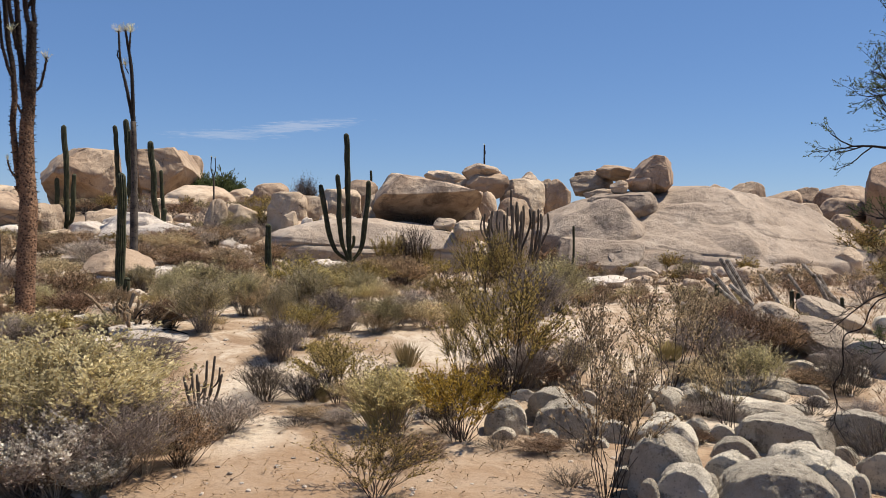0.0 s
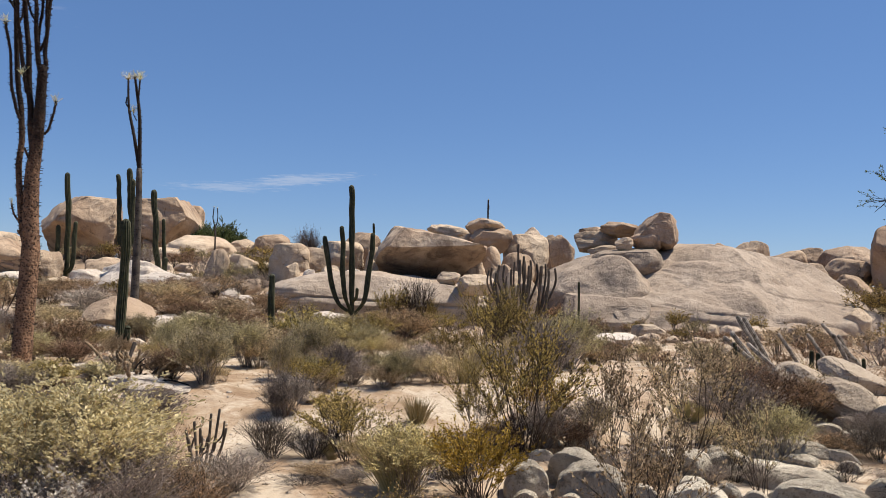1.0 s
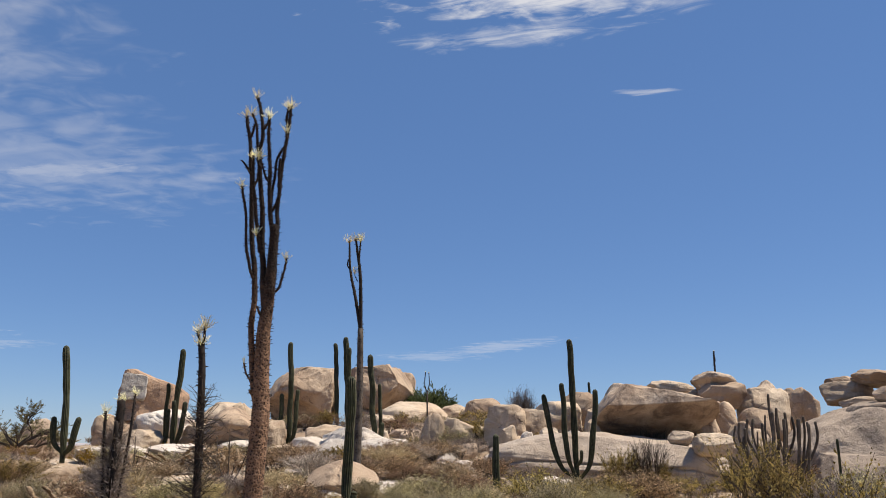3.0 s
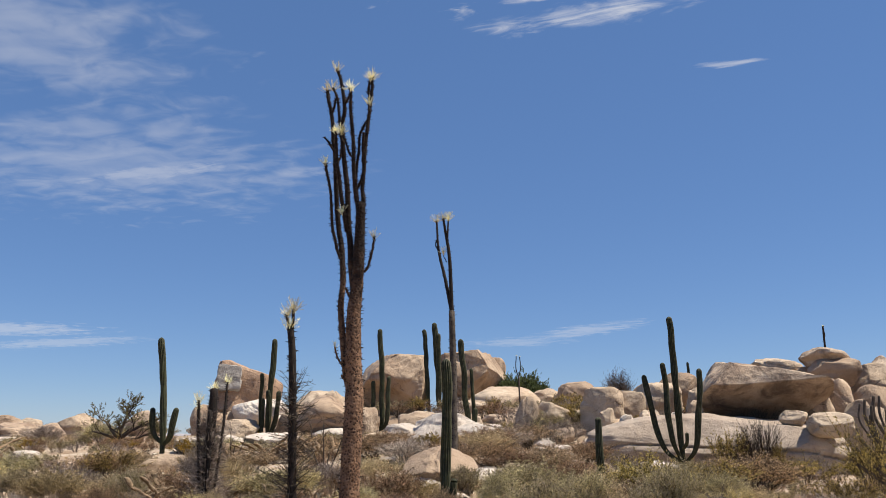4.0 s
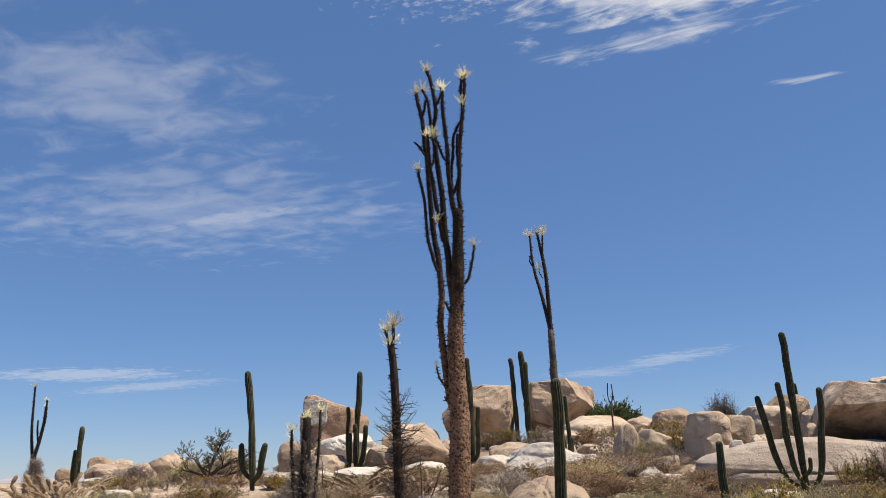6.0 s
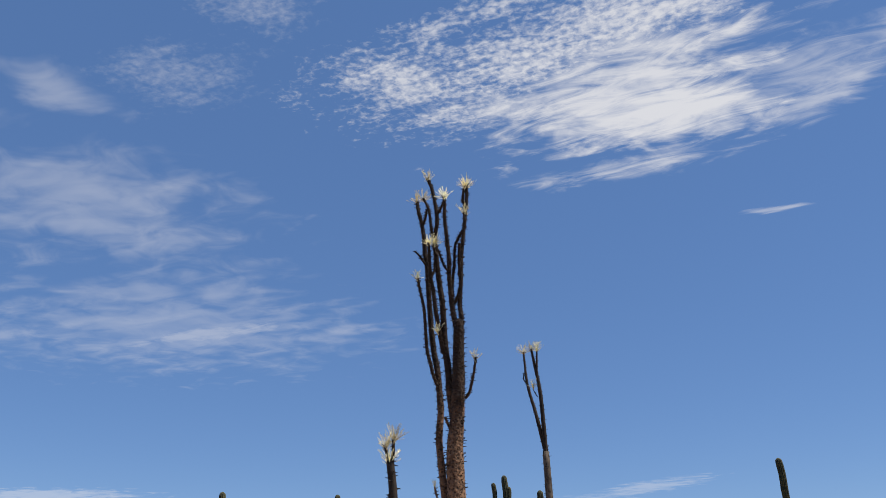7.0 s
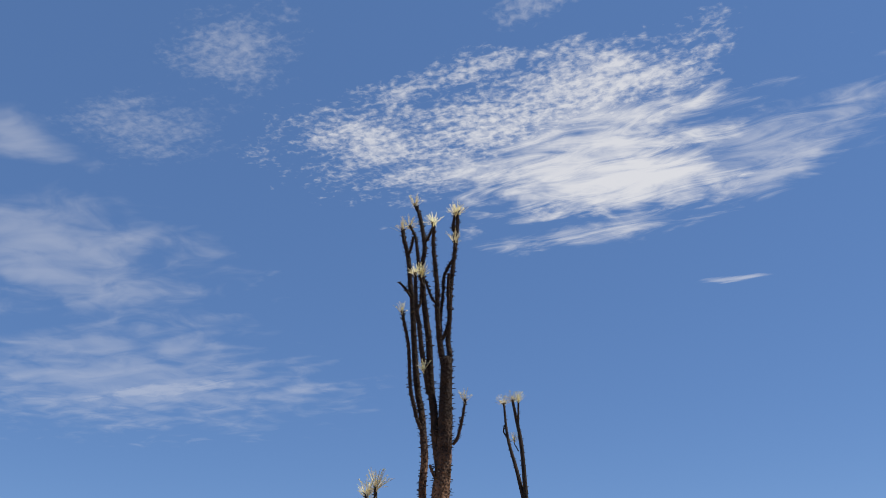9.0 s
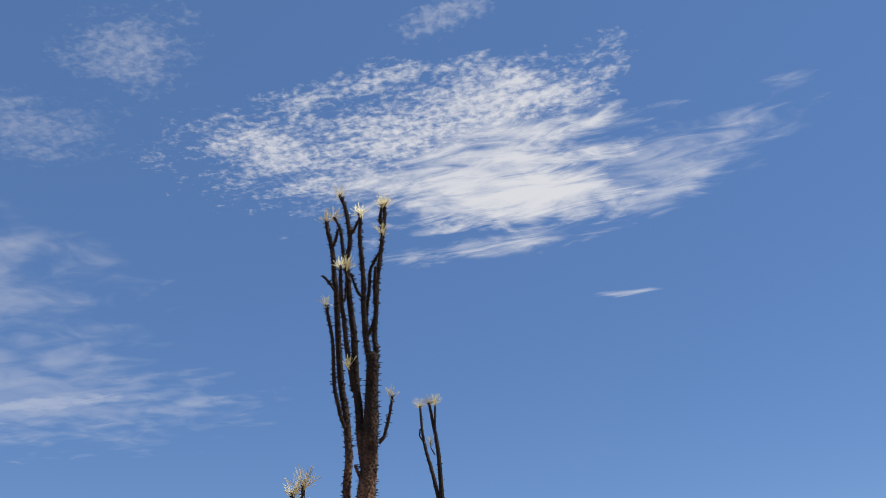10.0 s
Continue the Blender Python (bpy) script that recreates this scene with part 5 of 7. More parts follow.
# ---- boojum trees ----
def boojum(x, y, label, trunk, stems, bark, stem_bark, thorns=150, shaggy=0):
    """trunk and stems: (first radius, last radius, line, bloom); a line goes by (x, y, z) from the tree's foot."""
    rng = random.Random(int(abs(x * 31 + y * 17)))
    z = land(x, y)
    t = thing("boojum_tree", (x, y, z - 0.05), label, "boojum tree", "boojum trees")
    prick = Shape()

    def thorny(p, r, per_metre, far):
        for i in range(len(p) - 1):
            seg = p[i + 1] - p[i]
            count = per_metre * seg.length
            for _ in range(int(count) + (rng.random() < count % 1)):
                c = p[i].lerp(p[i + 1], rng.random())
                a = rng.uniform(0, 6.28)
                w = Vector((math.cos(a), math.sin(a), rng.uniform(-0.15, 0.55))).normalized()
                ln = r[i] + rng.uniform(0.25, 1.0) * far
                prick.stick(c + w * r[i] * 0.8, c + w * ln, 0.008, 0.003)

    for k, (r0, r1, line, bloom) in enumerate([trunk] + stems):
        p = curve(line, 6)
        slim = 0.88 if k == 0 else 0.74
        r = taper(len(p), r0 * slim, r1 * slim)
        s = Shape()
        s.tube(p, [q * (1 + 0.07 * noise.noise((i * 0.7, k, x))) for i, q in enumerate(r)], 12 if k == 0 else 9)
        part("trunk" if k == 0 else "stem", s, bark if k == 0 else stem_bark, t, smooth=True)
        thorny(p, r, thorns * (1.5 if k == 0 else 1.0), 0.042 if k == 0 else 0.032)
        if bloom:
            f = Shape()
            tip = p[-1]
            for _ in range(int(30 * bloom)):
                a, e = rng.uniform(0, 6.28), rng.uniform(-0.1, 1.35)
                w = Vector((math.cos(a) * math.cos(e), math.sin(a) * math.cos(e), math.sin(e)))
                ln = rng.uniform(0.06, 0.16) * bloom ** 0.5
                q = tip + w * ln + Vector((0, 0, 0.02))
                f.stick(tip - Vector((0, 0, rng.uniform(0, 0.06))), q, 0.0028, 0.002)
                for _ in range(4):
                    f.leaf(q - w * rng.uniform(0, 0.09), (w.x + rng.uniform(-1, 1), w.y + rng.uniform(-1, 1), w.z + rng.uniform(-0.6, 1)), 0.020, 0.007)
            part("bloom", f, BLOOM, t, "pale yellow flower cluster at the stem tip")
    part("thorn_coat", prick, THORN, t, "short dark spiny twigs", kind="stuff")
    if shaggy:
        f = Shape()
        h = trunk[2][-1][2]
        for _ in range(shaggy):
            u = rng.random() ** 1.3
            c = Vector((0, 0, u * h * 0.75))
            a = rng.uniform(0, 6.28)
            ln = rng.uniform(0.2, 0.55) * (1 - 0.55 * u)
            q = c + Vector((math.cos(a) * ln, math.sin(a) * ln, rng.uniform(-0.05, 0.28)))
            f.stick(c, q, 0.006, 0.002)
            for _ in range(3):
                m = c.lerp(q, rng.uniform(0.3, 1))
                f.stick(m, m + Vector((rng.uniform(-1, 1), rng.uniform(-1, 1), rng.uniform(-0.4, 1))) * 0.09, 0.003, 0.001)
        part("dry_shag", f, WOOD_GREY if shaggy > 600 else WOOD_DARK, t, "shaggy grey dry side twigs", kind="stuff")
    return t


def lift(pairs, foot, dy0=0.0, dy1=0.0, lean=0.0):
    """A line in a tree from (x, z) pairs, leaning from dy0 to dy1 towards or away from its front, and forward with height by lean."""
    n = len(pairs) - 1
    return [(px - foot[0], dy0 + (dy1 - dy0) * i / n - lean * max(0, pz - 4.3), pz - foot[1]) for i, (px, pz) in enumerate(pairs)]


F = (-6.33, land(-6.33, 12.25) - 0.05)
tall = []
tall.append((0.066, 0.032, lift([(-6.35, 2.23), (-6.41, 2.45), (-6.45, 2.69), (-6.49, 2.99), (-6.53, 3.37), (-6.51, 3.71), (-6.53, 3.98), (-6.56, 4.26), (-6.598, 4.467), (-6.619, 4.745), (-6.63, 5.024), (-6.634, 5.395), (-6.639, 5.618), (-6.663, 5.85), (-6.669, 6.054), (-6.695, 6.258), (-6.733, 6.425), (-6.753, 6.583)], F, 0.0, 0.2, 0.13), 0.9))
tall.append((0.031, 0.023, lift([(-6.54, 4.04), (-6.59, 4.17), (-6.626, 4.356), (-6.645, 4.523), (-6.637, 4.783), (-6.631, 5.015), (-6.656, 5.228), (-6.674, 5.404)], F, 0.05, -0.1, 0.13), 0.6))
tall.append((0.064, 0.026, lift([(-6.29, 3.46), (-6.35, 3.85), (-6.38, 4.23), (-6.406, 4.504), (-6.407, 4.773), (-6.408, 5.052), (-6.431, 5.302), (-6.453, 5.562), (-6.458, 5.785), (-6.464, 5.98), (-6.421, 6.165), (-6.422, 6.304), (-6.446, 6.527), (-6.476, 6.676), (-6.527, 6.815)], F, 0, 0.1, 0.13), 0.8))
tall.append((0.045, 0.025, lift([(-6.421, 4.43), (-6.452, 4.699), (-6.476, 4.931), (-6.487, 5.209), (-6.503, 5.414), (-6.496, 5.664), (-6.484, 5.84)], F, 0, -0.1, 0.13), 0.8))
tall.append((0.021, 0.018, lift([(-6.515, 5.386), (-6.477, 5.506), (-6.474, 5.692)], F, -0.05, 0.05, 0.13), 0))
tall.append((0.027, 0.022, lift([(-6.505, 5.97), (-6.529, 6.193), (-6.555, 6.407), (-6.633, 6.583)], F, 0.08, 0.15, 0.13), 0.9))
tall.append((0.023, 0.020, lift([(-6.677, 6.23), (-6.621, 6.314), (-6.584, 6.416)], F, 0.18, 0.13, 0.13), 0))
tall.append((0.022, 0.018, lift([(-6.434, 6.277), (-6.35, 6.332), (-6.275, 6.407)], F, 0.1, 0.0, 0.13), 0))
tall.append((0.049, 0.024, lift([(-6.222, 4.708), (-6.247, 4.922), (-6.252, 5.144), (-6.248, 5.349), (-6.228, 5.627), (-6.231, 5.878), (-6.233, 6.137), (-6.211, 6.314), (-6.205, 6.397)], F, 0, -0.14, 0.13), 0.8))
tall.append((0.021, 0.017, lift([(-6.251, 5.441), (-6.307, 5.506), (-6.349, 5.618), (-6.39, 5.757)], F, -0.05, -0.02, 0.13), 0))
tall.append((0.025, 0.022, lift([(-6.263, 4.977), (-6.241, 5.302), (-6.201, 5.59), (-6.187, 5.794), (-6.139, 5.905), (-6.082, 6.008)], F, 0, 0.1, 0.13), 0))
tall.append((0.042, 0.026, lift([(-6.181, 4.727), (-6.152, 4.857), (-6.171, 5.015), (-6.142, 5.293), (-6.122, 5.581), (-6.081, 5.878), (-6.045, 6.11), (-6.024, 6.267), (-6.001, 6.462), (-5.999, 6.639)], F, 0, 0.16, 0.13), 1.0))
tall.append((0.032, 0.028, lift([(-6.24, 5.024), (-6.194, 5.107), (-6.155, 5.237)], F, 0, 0.05, 0.13), 0))
tall.append((0.028, 0.023, lift([(-6.146, 5.376), (-6.127, 5.646), (-6.096, 5.803)], F, 0.05, 0, 0.13), 0))
tall.append((0.024, 0.023, lift([(-6.04, 6.323), (-6.051, 6.462), (-6.011, 6.611)], F, 0.14, 0.12, 0.13), 0.6))
tall.append((0.022, 0.019, lift([(-6.015, 6.11), (-6.021, 6.165), (-6.018, 6.221)], F, 0.05, 0.05, 0.13), 0.8))
tall.append((0.024, 0.018, lift([(-6.15, 3.83), (-6.09, 3.9), (-6.03, 4.08), (-5.99, 4.25), (-5.979, 4.309)], F, 0, -0.05, 0.13), 0.6))
tall.append((0.022, 0.016, lift([(-6.647, 5.655), (-6.728, 5.785), (-6.811, 5.878)], F, 0.1, 0.15, 0.13), 0))
tall.append((0.021, 0.017, lift([(-6.413, 4.551), (-6.417, 4.634), (-6.424, 4.68)], F, -0.08, -0.12, 0.13), 0.6))
tall.append((0.025, 0.019, lift([(-6.442, 5.72), (-6.447, 5.794), (-6.424, 5.84)], F, -0.0, -0.06, 0.13), 1.0))
tall.append((0.027, 0.020, lift([(-6.29, 3.44), (-6.34, 3.5), (-6.38, 3.61)], F, -0.05, -0.1, 0.13), 0))
tall.append((0.019, 0.015, lift([(-6.39, 2.49), (-6.49, 2.65), (-6.52, 2.8)], F, -0.05, -0.12, 0.13), 0.3))
tall.append((0.022, 0.018, lift([(-6.36, 2.33), (-6.4, 2.37), (-6.42, 2.42)], F, -0.06, -0.1, 0.13), 0))
boojum(-6.33, 12.25, "tall boojum tree with tan thorny trunk and dark upright stems",
       (0.165, 0.071, lift([(-6.33, F[1]), (-6.31, 1.2), (-6.27, 2.1), (-6.29, 2.46), (-6.3, 2.9), (-6.3, 3.27), (-6.27, 3.55), (-6.24, 4.01), (-6.222, 4.411), (-6.185, 4.81)], F, 0, 0, 0.13), 0), tall, BARK_TALL, BARK_TALL)
F = (-7.13, land(-7.13, 18.27) - 0.05)
boojum(-7.13, 18.27, "slender grey boojum tree forked into pale-flowered tips",
       (0.105, 0.070, lift([(-7.124, F[1]), (-7.119, 2.01), (-7.114, 2.888), (-7.138, 4.152)], F), 0), [
           (0.055, 0.026, lift([(-7.134, 4.113), (-7.298, 4.876), (-7.452, 5.493), (-7.51, 6.159)], F, 0, 0.1), 1.3),
           (0.060, 0.030, lift([(-7.134, 4.113), (-7.163, 5.223), (-7.24, 5.841), (-7.278, 6.13)], F, 0, -0.1), 1.3),
           (0.028, 0.022, lift([(-7.201, 5.541), (-7.182, 5.831), (-7.163, 6.101)], F, -0.08, -0.1), 1.3),
           (0.018, 0.016, lift([(-7.452, 5.483), (-7.529, 5.599), (-7.52, 5.734)], F, 0.08, 0.1), 0),
           (0.012, 0.010, lift([(-7.22, 5.194), (-7.278, 5.31), (-7.278, 5.387)], F, -0.05, -0.1), 0.9),
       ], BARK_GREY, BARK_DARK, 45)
F = (-6.2, land(-6.2, 10.6) - 0.05)
boojum(-6.2, 10.6, "young dark boojum stem topped with pale yellow bloom",
       (0.062, 0.045, lift([(-6.187, F[1]), (-6.198, 1.292), (-6.241, 2.475), (-6.284, 2.873)], F), 1.2), [
           (0.026, 0.020, lift([(-6.273, 2.808), (-6.316, 2.926), (-6.338, 3.023)], F), 1.2),
           (0.026, 0.020, lift([(-6.273, 2.808), (-6.241, 2.926), (-6.23, 3.077)], F, 0, -0.03), 1.3),
       ], BARK_DARK, BARK_DARK, 60, shaggy=380)
F = (-9.15, land(-9.15, 13.0) - 0.05)
boojum(-9.15, 13.0, "shaggy dark boojum clump with thin flowering side stems",
       (0.105, 0.065, lift([(-9.17, F[1]), (-9.14, 1.3), (-9.11, 1.9), (-9.10, 2.33)], F), 0.9), [
           (0.040, 0.024, lift([(-9.22, 0.5), (-9.33, 1.4), (-9.38, 2.06)], F), 0.7),
           (0.036, 0.024, lift([(-9.20, 0.5), (-9.25, 1.4), (-9.26, 2.16)], F, -0.05, -0.15), 0.9),
           (0.032, 0.022, lift([(-9.08, 0.6), (-9.00, 1.6), (-9.0, 2.45)], F, 0.05, 0.2), 0.8),
           (0.060, 0.040, lift([(-9.10, 0.5), (-9.06, 1.2), (-9.05, 2.0)], F, -0.05, -0.15), 0),
           (0.050, 0.035, lift([(-9.18, 0.5), (-9.20, 1.2), (-9.19, 1.8)], F, 0.05, 0.12), 0),
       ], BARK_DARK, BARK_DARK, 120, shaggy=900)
F = (-28.95, land(-28.95, 24.0) - 0.05)
boojum(-28.95, 24.0, "twiggy boojum tree with three thin flowering tops",
       (0.15, 0.10, lift([(-28.95, F[1]), (-29.10, 1.9), (-29.10, 2.5)], F), 0), [
           (0.08, 0.04, lift([(-29.13, 2.2), (-29.35, 3.4), (-29.39, 4.95)], F), 1.2),
           (0.09, 0.045, lift([(-29.07, 2.4), (-28.85, 3.3), (-28.82, 4.2)], F, 0, 0.1), 1.1),
           (0.06, 0.04, lift([(-28.90, 3.2), (-28.65, 3.7), (-28.54, 4.4)], F, 0.05, -0.1), 1.1),
           (0.04, 0.03, lift([(-28.95, 2.9), (-29.03, 3.3), (-29.05, 3.7)], F), 0),
       ], BARK_GREY, BARK_DARK, 220, shaggy=1700)
F = (-13.12, land(-13.12, 43.7) - 0.05)
boojum(-13.12, 43.7, "thin forked boojum stem standing among pale boulders",
       (0.06, 0.045, lift([(-13.083, F[1]), (-13.098, 3.203), (-13.129, 4.565)], F), 0), [
           (0.035, 0.03, lift([(-13.129, 4.503), (-13.266, 4.963), (-13.236, 5.574)], F), 0.3),
           (0.035, 0.03, lift([(-13.129, 4.503), (-13.022, 4.963), (-13.052, 5.529)], F), 0.3),
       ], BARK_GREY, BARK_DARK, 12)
F = (0.93, land(0.93, 37.0) - 0.05)
boojum(0.93, 37.0, "thin distant boojum stem rising behind stacked boulders",
       (0.05, 0.04, lift([(0.94, F[1]), (0.94, 3.8), (0.93, 5.2), (0.93, 5.62)], F), 0.2),
       [(0.02, 0.02, lift([(0.93, 5.1), (0.97, 5.25), (0.96, 5.4)], F), 0)], BARK_DARK, BARK_DARK, 8)


# ---- shrubs ----
def bush_twigs(rng, height, radius, count, lean, thick, forks, tips):
    """Stems that fan from one foot, with forks; tips gathers the ends with their ways."""
    s = Shape()
    for _ in range(count):
        a, u = rng.uniform(0, 6.28), rng.random() ** 0.6
        out = radius * u * lean
        top = Vector((math.cos(a) * out, math.sin(a) * out, height * rng.uniform(0.65, 1.0) * (1 - 0.35 * u * u)))
        foot = Vector((math.cos(a), math.sin(a), 0)) * radius * 0.22 * rng.random()
        sag = Vector((rng.uniform(-1, 1), rng.uniform(-1, 1), 0)) * radius * 0.16
        low = foot.lerp(top, 0.25) + sag + Vector((0, 0, 0.05 * height))
        mid = foot.lerp(top, 0.58) + sag * rng.uniform(0.2, 1.2) + Vector((0, 0, 0.05 * height))
        s.stick(foot, low, thick, thick * 0.85)
        s.stick(low, mid, thick * 0.85, thick * 0.65)
        s.stick(mid, top, thick * 0.65, thick * 0.3)
        tips.append((mid, top))
        for _ in range(forks):
            b = mid.lerp(top, rng.uniform(-0.4, 0.85))
            w = (top - mid).normalized() + Vector((rng.uniform(-0.8, 0.8), rng.uniform(-0.8, 0.8), rng.uniform(-0.25, 0.6)))
            e = b + w * rng.uniform(0.10, 0.26) * height
            e.z = max(e.z, 0.03)
            s.stick(b, e, thick * 0.5, thick * 0.22)
            tips.append((b, e))
    return s


def bush_leaves(rng, tips, per_tip, length, width, lo=0.25):
    s = Shape()
    for a, b in tips:
        for _ in range(per_tip):
            p = a.lerp(b, rng.uniform(lo, 1.04))
            w = (b - a).normalized() + Vector((rng.uniform(-1, 1), rng.uniform(-1, 1), rng.uniform(-0.6, 0.9)))
            s.leaf(p + Vector((rng.uniform(-1, 1), rng.uniform(-1, 1), rng.uniform(-1, 1))) * length * 0.5, w, length * rng.uniform(0.6, 1.3), width * rng.uniform(0.7, 1.3))
    return s


# kind: stems, lean, thickness, forks, leaves a tip, leaf length and width, bark, leaf, label
BUSH = {
    "creosote": (30, 1.15, 0.006, 9, 10, 0.036, 0.019, WOOD_DARK, "creosote", "open creosote bush with dark stems and olive leaves"),
    "bigcreosote": (24, 1.15, 0.0042, 10, 13, 0.024, 0.013, WOOD_DARK, "creosote", "tall open creosote bush with small ochre-green leaves"),
    "golden": (34, 1.05, 0.005, 8, 11, 0.036, 0.021, WOOD_DARK, "golden", "low bush with dense golden orange leaves"),
    "encelia": (66, 1.0, 0.0040, 7, 14, 0.040, 0.017, WOOD_PALE, "encelia", "rounded yellow-green brittlebush with pale stems"),
    "brittlebush": (150, 1.0, 0.0028, 9, 14, 0.030, 0.016, WOOD_PALE, "cream", "large pale yellow-green brittlebush over grey dead twigs"),
    "deadbrush": (170, 1.0, 0.0030, 13, 4, 0.022, 0.008, WOOD_GREY, "dusk", "large tangle of dry purple-grey twigs"),
    "sage": (70, 1.0, 0.0050, 8, 14, 0.040, 0.014, WOOD_GREY, "sage", "grey-green desert sage mound with dry twigs"),
    "dusk": (95, 1.0, 0.0050, 10, 4, 0.036, 0.013, WOOD_GREY, "dusk", "dry grey-purple tangle of leafless brush"),
    "drybrush": (60, 1.05, 0.0045, 9, 0, 0, 0, WOOD_DARK, "", "bare dark brushwood with tangled twigs"),
    "rust": (70, 1.0, 0.0050, 8, 10, 0.036, 0.016, WOOD_DARK, "rust", "low rusty brown buckwheat shrub"),
    "greenbush": (60, 1.0, 0.007, 7, 12, 0.060, 0.034, WOOD_DARK, "green", "dense dull green bush behind pale boulders"),
    "palebush": (60, 1.0, 0.004, 7, 14, 0.05, 0.032, WOOD_PALE, "pale", "low shrub with dry whitish leaves on grey twigs"),
    "tan": (50, 1.0, 0.0045, 8, 12, 0.036, 0.018, WOOD_PALE, "tan", "small shrub with dry pale tan leaves"),
    "tanstick": (17, 0.95, 0.0042, 9, 10, 0.028, 0.018, WOOD_DARK, "tan", "tall dark-stemmed shrub with sparse tan leaves"),
}
MADE = {}


def build_bush(kind, variant):
    rng = random.Random(hash_name(kind) + variant * 101)
    count, lean, thick, forks, per, ln, wd, bark, leaf, label = BUSH[kind]
    tips = []
    t = thing("shrub", (0, 0, 0), label, "shrub", "desert shrubs")
    twigs = bush_twigs(rng, 1.0, 0.5, count, lean, thick, forks, tips)
    part("brushwood", twigs, bark, t)
    if per:
        part("foliage", bush_leaves(rng, tips, per, ln, wd, 0.55 if kind in ("encelia", "brittlebush") else 0.1), LEAF[leaf], t)
    return t


def hash_name(name):
    return sum(ord(c) * (i + 3) for i, c in enumerate(name))


def build_grass(variant):
    rng = random.Random(700 + variant)
    t = thing("grass_tuft", (0, 0, 0), "tuft of dry straw-coloured grass blades", "grass", "dry grass tufts")
    s = Shape()
    for _ in range(330):
        a, u = rng.uniform(0, 6.28), rng.random()
        foot = Vector((math.cos(a), math.sin(a), 0)) * 0.18 * u
        top = foot + Vector((math.cos(a) * 0.36 * u + rng.uniform(-0.12, 0.12), math.sin(a) * 0.36 * u + rng.uniform(-0.12, 0.12), rng.uniform(0.5, 1.0)))
        mid = foot.lerp(top, 0.55) + Vector((0, 0, 0.08))
        s.stick(foot, mid, 0.006, 0.005)
        s.stick(mid, top, 0.005, 0.001)
    part("blade_tuft", s, LEAF["straw"], t)
    return t


def build_cholla(variant):
    rng = random.Random(900 + variant)
    t = thing("cholla_cactus", (0, 0, 0), "low clump of jointed cholla stems with pale tips", "cholla", "cholla clumps")
    prick = Shape()
    for _ in range(20):
        a, u = rng.uniform(0, 6.28), rng.random() ** 0.6
        p = Vector((math.cos(a), math.sin(a), 0)) * 0.40 * u
        w = Vector((math.cos(a) * u, math.sin(a) * u, 1.9)).normalized()
        line, thick = [p], [0.03]
        for j in range(rng.randint(2, 4)):
            w = (w + Vector((rng.uniform(-0.5, 0.5), rng.uniform(-0.5, 0.5), rng.uniform(-0.1, 0.4)))).normalized()
            ln = rng.uniform(0.16, 0.32)
            line += [p + w * ln * 0.4, p + w * ln * 0.85, p + w * ln]
            thick += [0.036, 0.033, 0.018]
            for _ in range(30):
                v = Vector((rng.uniform(-1, 1), rng.uniform(-1, 1), rng.uniform(-1, 1))).normalized()
                c = p + w * ln * rng.random()
                prick.stick(c + v * 0.03, c + v * 0.085, 0.004, 0.0015)
            p = p + w * ln
        s = Shape()
        s.tube(line, thick, 7)
        part("jointed_arm", s, CHOLLA, t, smooth=True)
    part("spine_coat", prick, WOOD_PALE, t, "pale straw-coloured spines", kind="stuff")
    return t


TURN = random.Random(77)


def plant(kind, x, y, height, width):
    """Sets a shrub of that height and width on the ground; each kind has a few shapes that the rest share."""
    variants = 4 if kind in ("creosote", "sage", "rust", "dusk", "encelia") else 2
    v = TURN.randrange(variants)
    wide = width / (0.8 if kind == "cholla" else 1.0)
    m = pose(x, y, land(x, y) - 0.02, TURN.uniform(-4, 4), TURN.uniform(-4, 4), TURN.uniform(0, 360)) @ Matrix.Diagonal((wide, wide, height, 1))
    if (kind, v) not in MADE:
        build = build_grass if kind == "straw" else build_cholla if kind == "cholla" else None
        ob = MADE[kind, v] = build(v) if build else build_bush(kind, v)
        ob.matrix_basis = m
        MADE[kind, v] = (ob, ob.scale.copy())
        return ob
    ob, s = MADE[kind, v]
    return copy_thing(ob, m @ Matrix.Diagonal((1 / s[0], 1 / s[1], 1 / s[2], 1)))


plant("brittlebush", -2.91, 6.39, 1.04, 1.57)
plant("deadbrush", -2.42, 6.05, 0.74, 1.05)
plant("deadbrush", -2.85, 5.82, 0.64, 1.11)
plant("encelia", -2.68, 6.95, 0.58, 0.73)
plant("palebush", -2.63, 5.75, 0.54, 0.71)
plant("palebush", -2.94, 5.77, 0.51, 0.72)
plant("palebush", -2.36, 5.77, 0.35, 0.49)
plant("tan", -2.22, 6.26, 0.48, 0.48)
plant("tan", -2.23, 6.96, 0.38, 0.43)
plant("rust", -1.99, 6.47, 0.49, 0.57)
plant("encelia", -4.66, 8.82, 0.59, 0.98)
plant("dusk", -3.51, 9.89, 0.41, 0.72)
plant("dusk", -1.93, 7.48, 0.34, 0.76)
plant("drybrush", -2.36, 7.93, 0.22, 0.59)
plant("drybrush", -2.03, 9.08, 0.38, 0.73)
plant("bigcreosote", -1.13, 8.88, 0.67, 1.16)
plant("dusk", -2.05, 10.24, 0.54, 0.65)
plant("drybrush", -1.50, 8.95, 0.35, 0.71)
plant("encelia", -0.42, 7.60, 0.59, 0.84)
plant("encelia", -0.94, 8.63, 0.34, 0.51)
plant("bigcreosote", -0.43, 5.87, 0.50, 0.95)
plant("golden", 0.17, 7.32, 0.71, 0.90)
plant("golden", -0.14, 8.18, 0.48, 0.64)
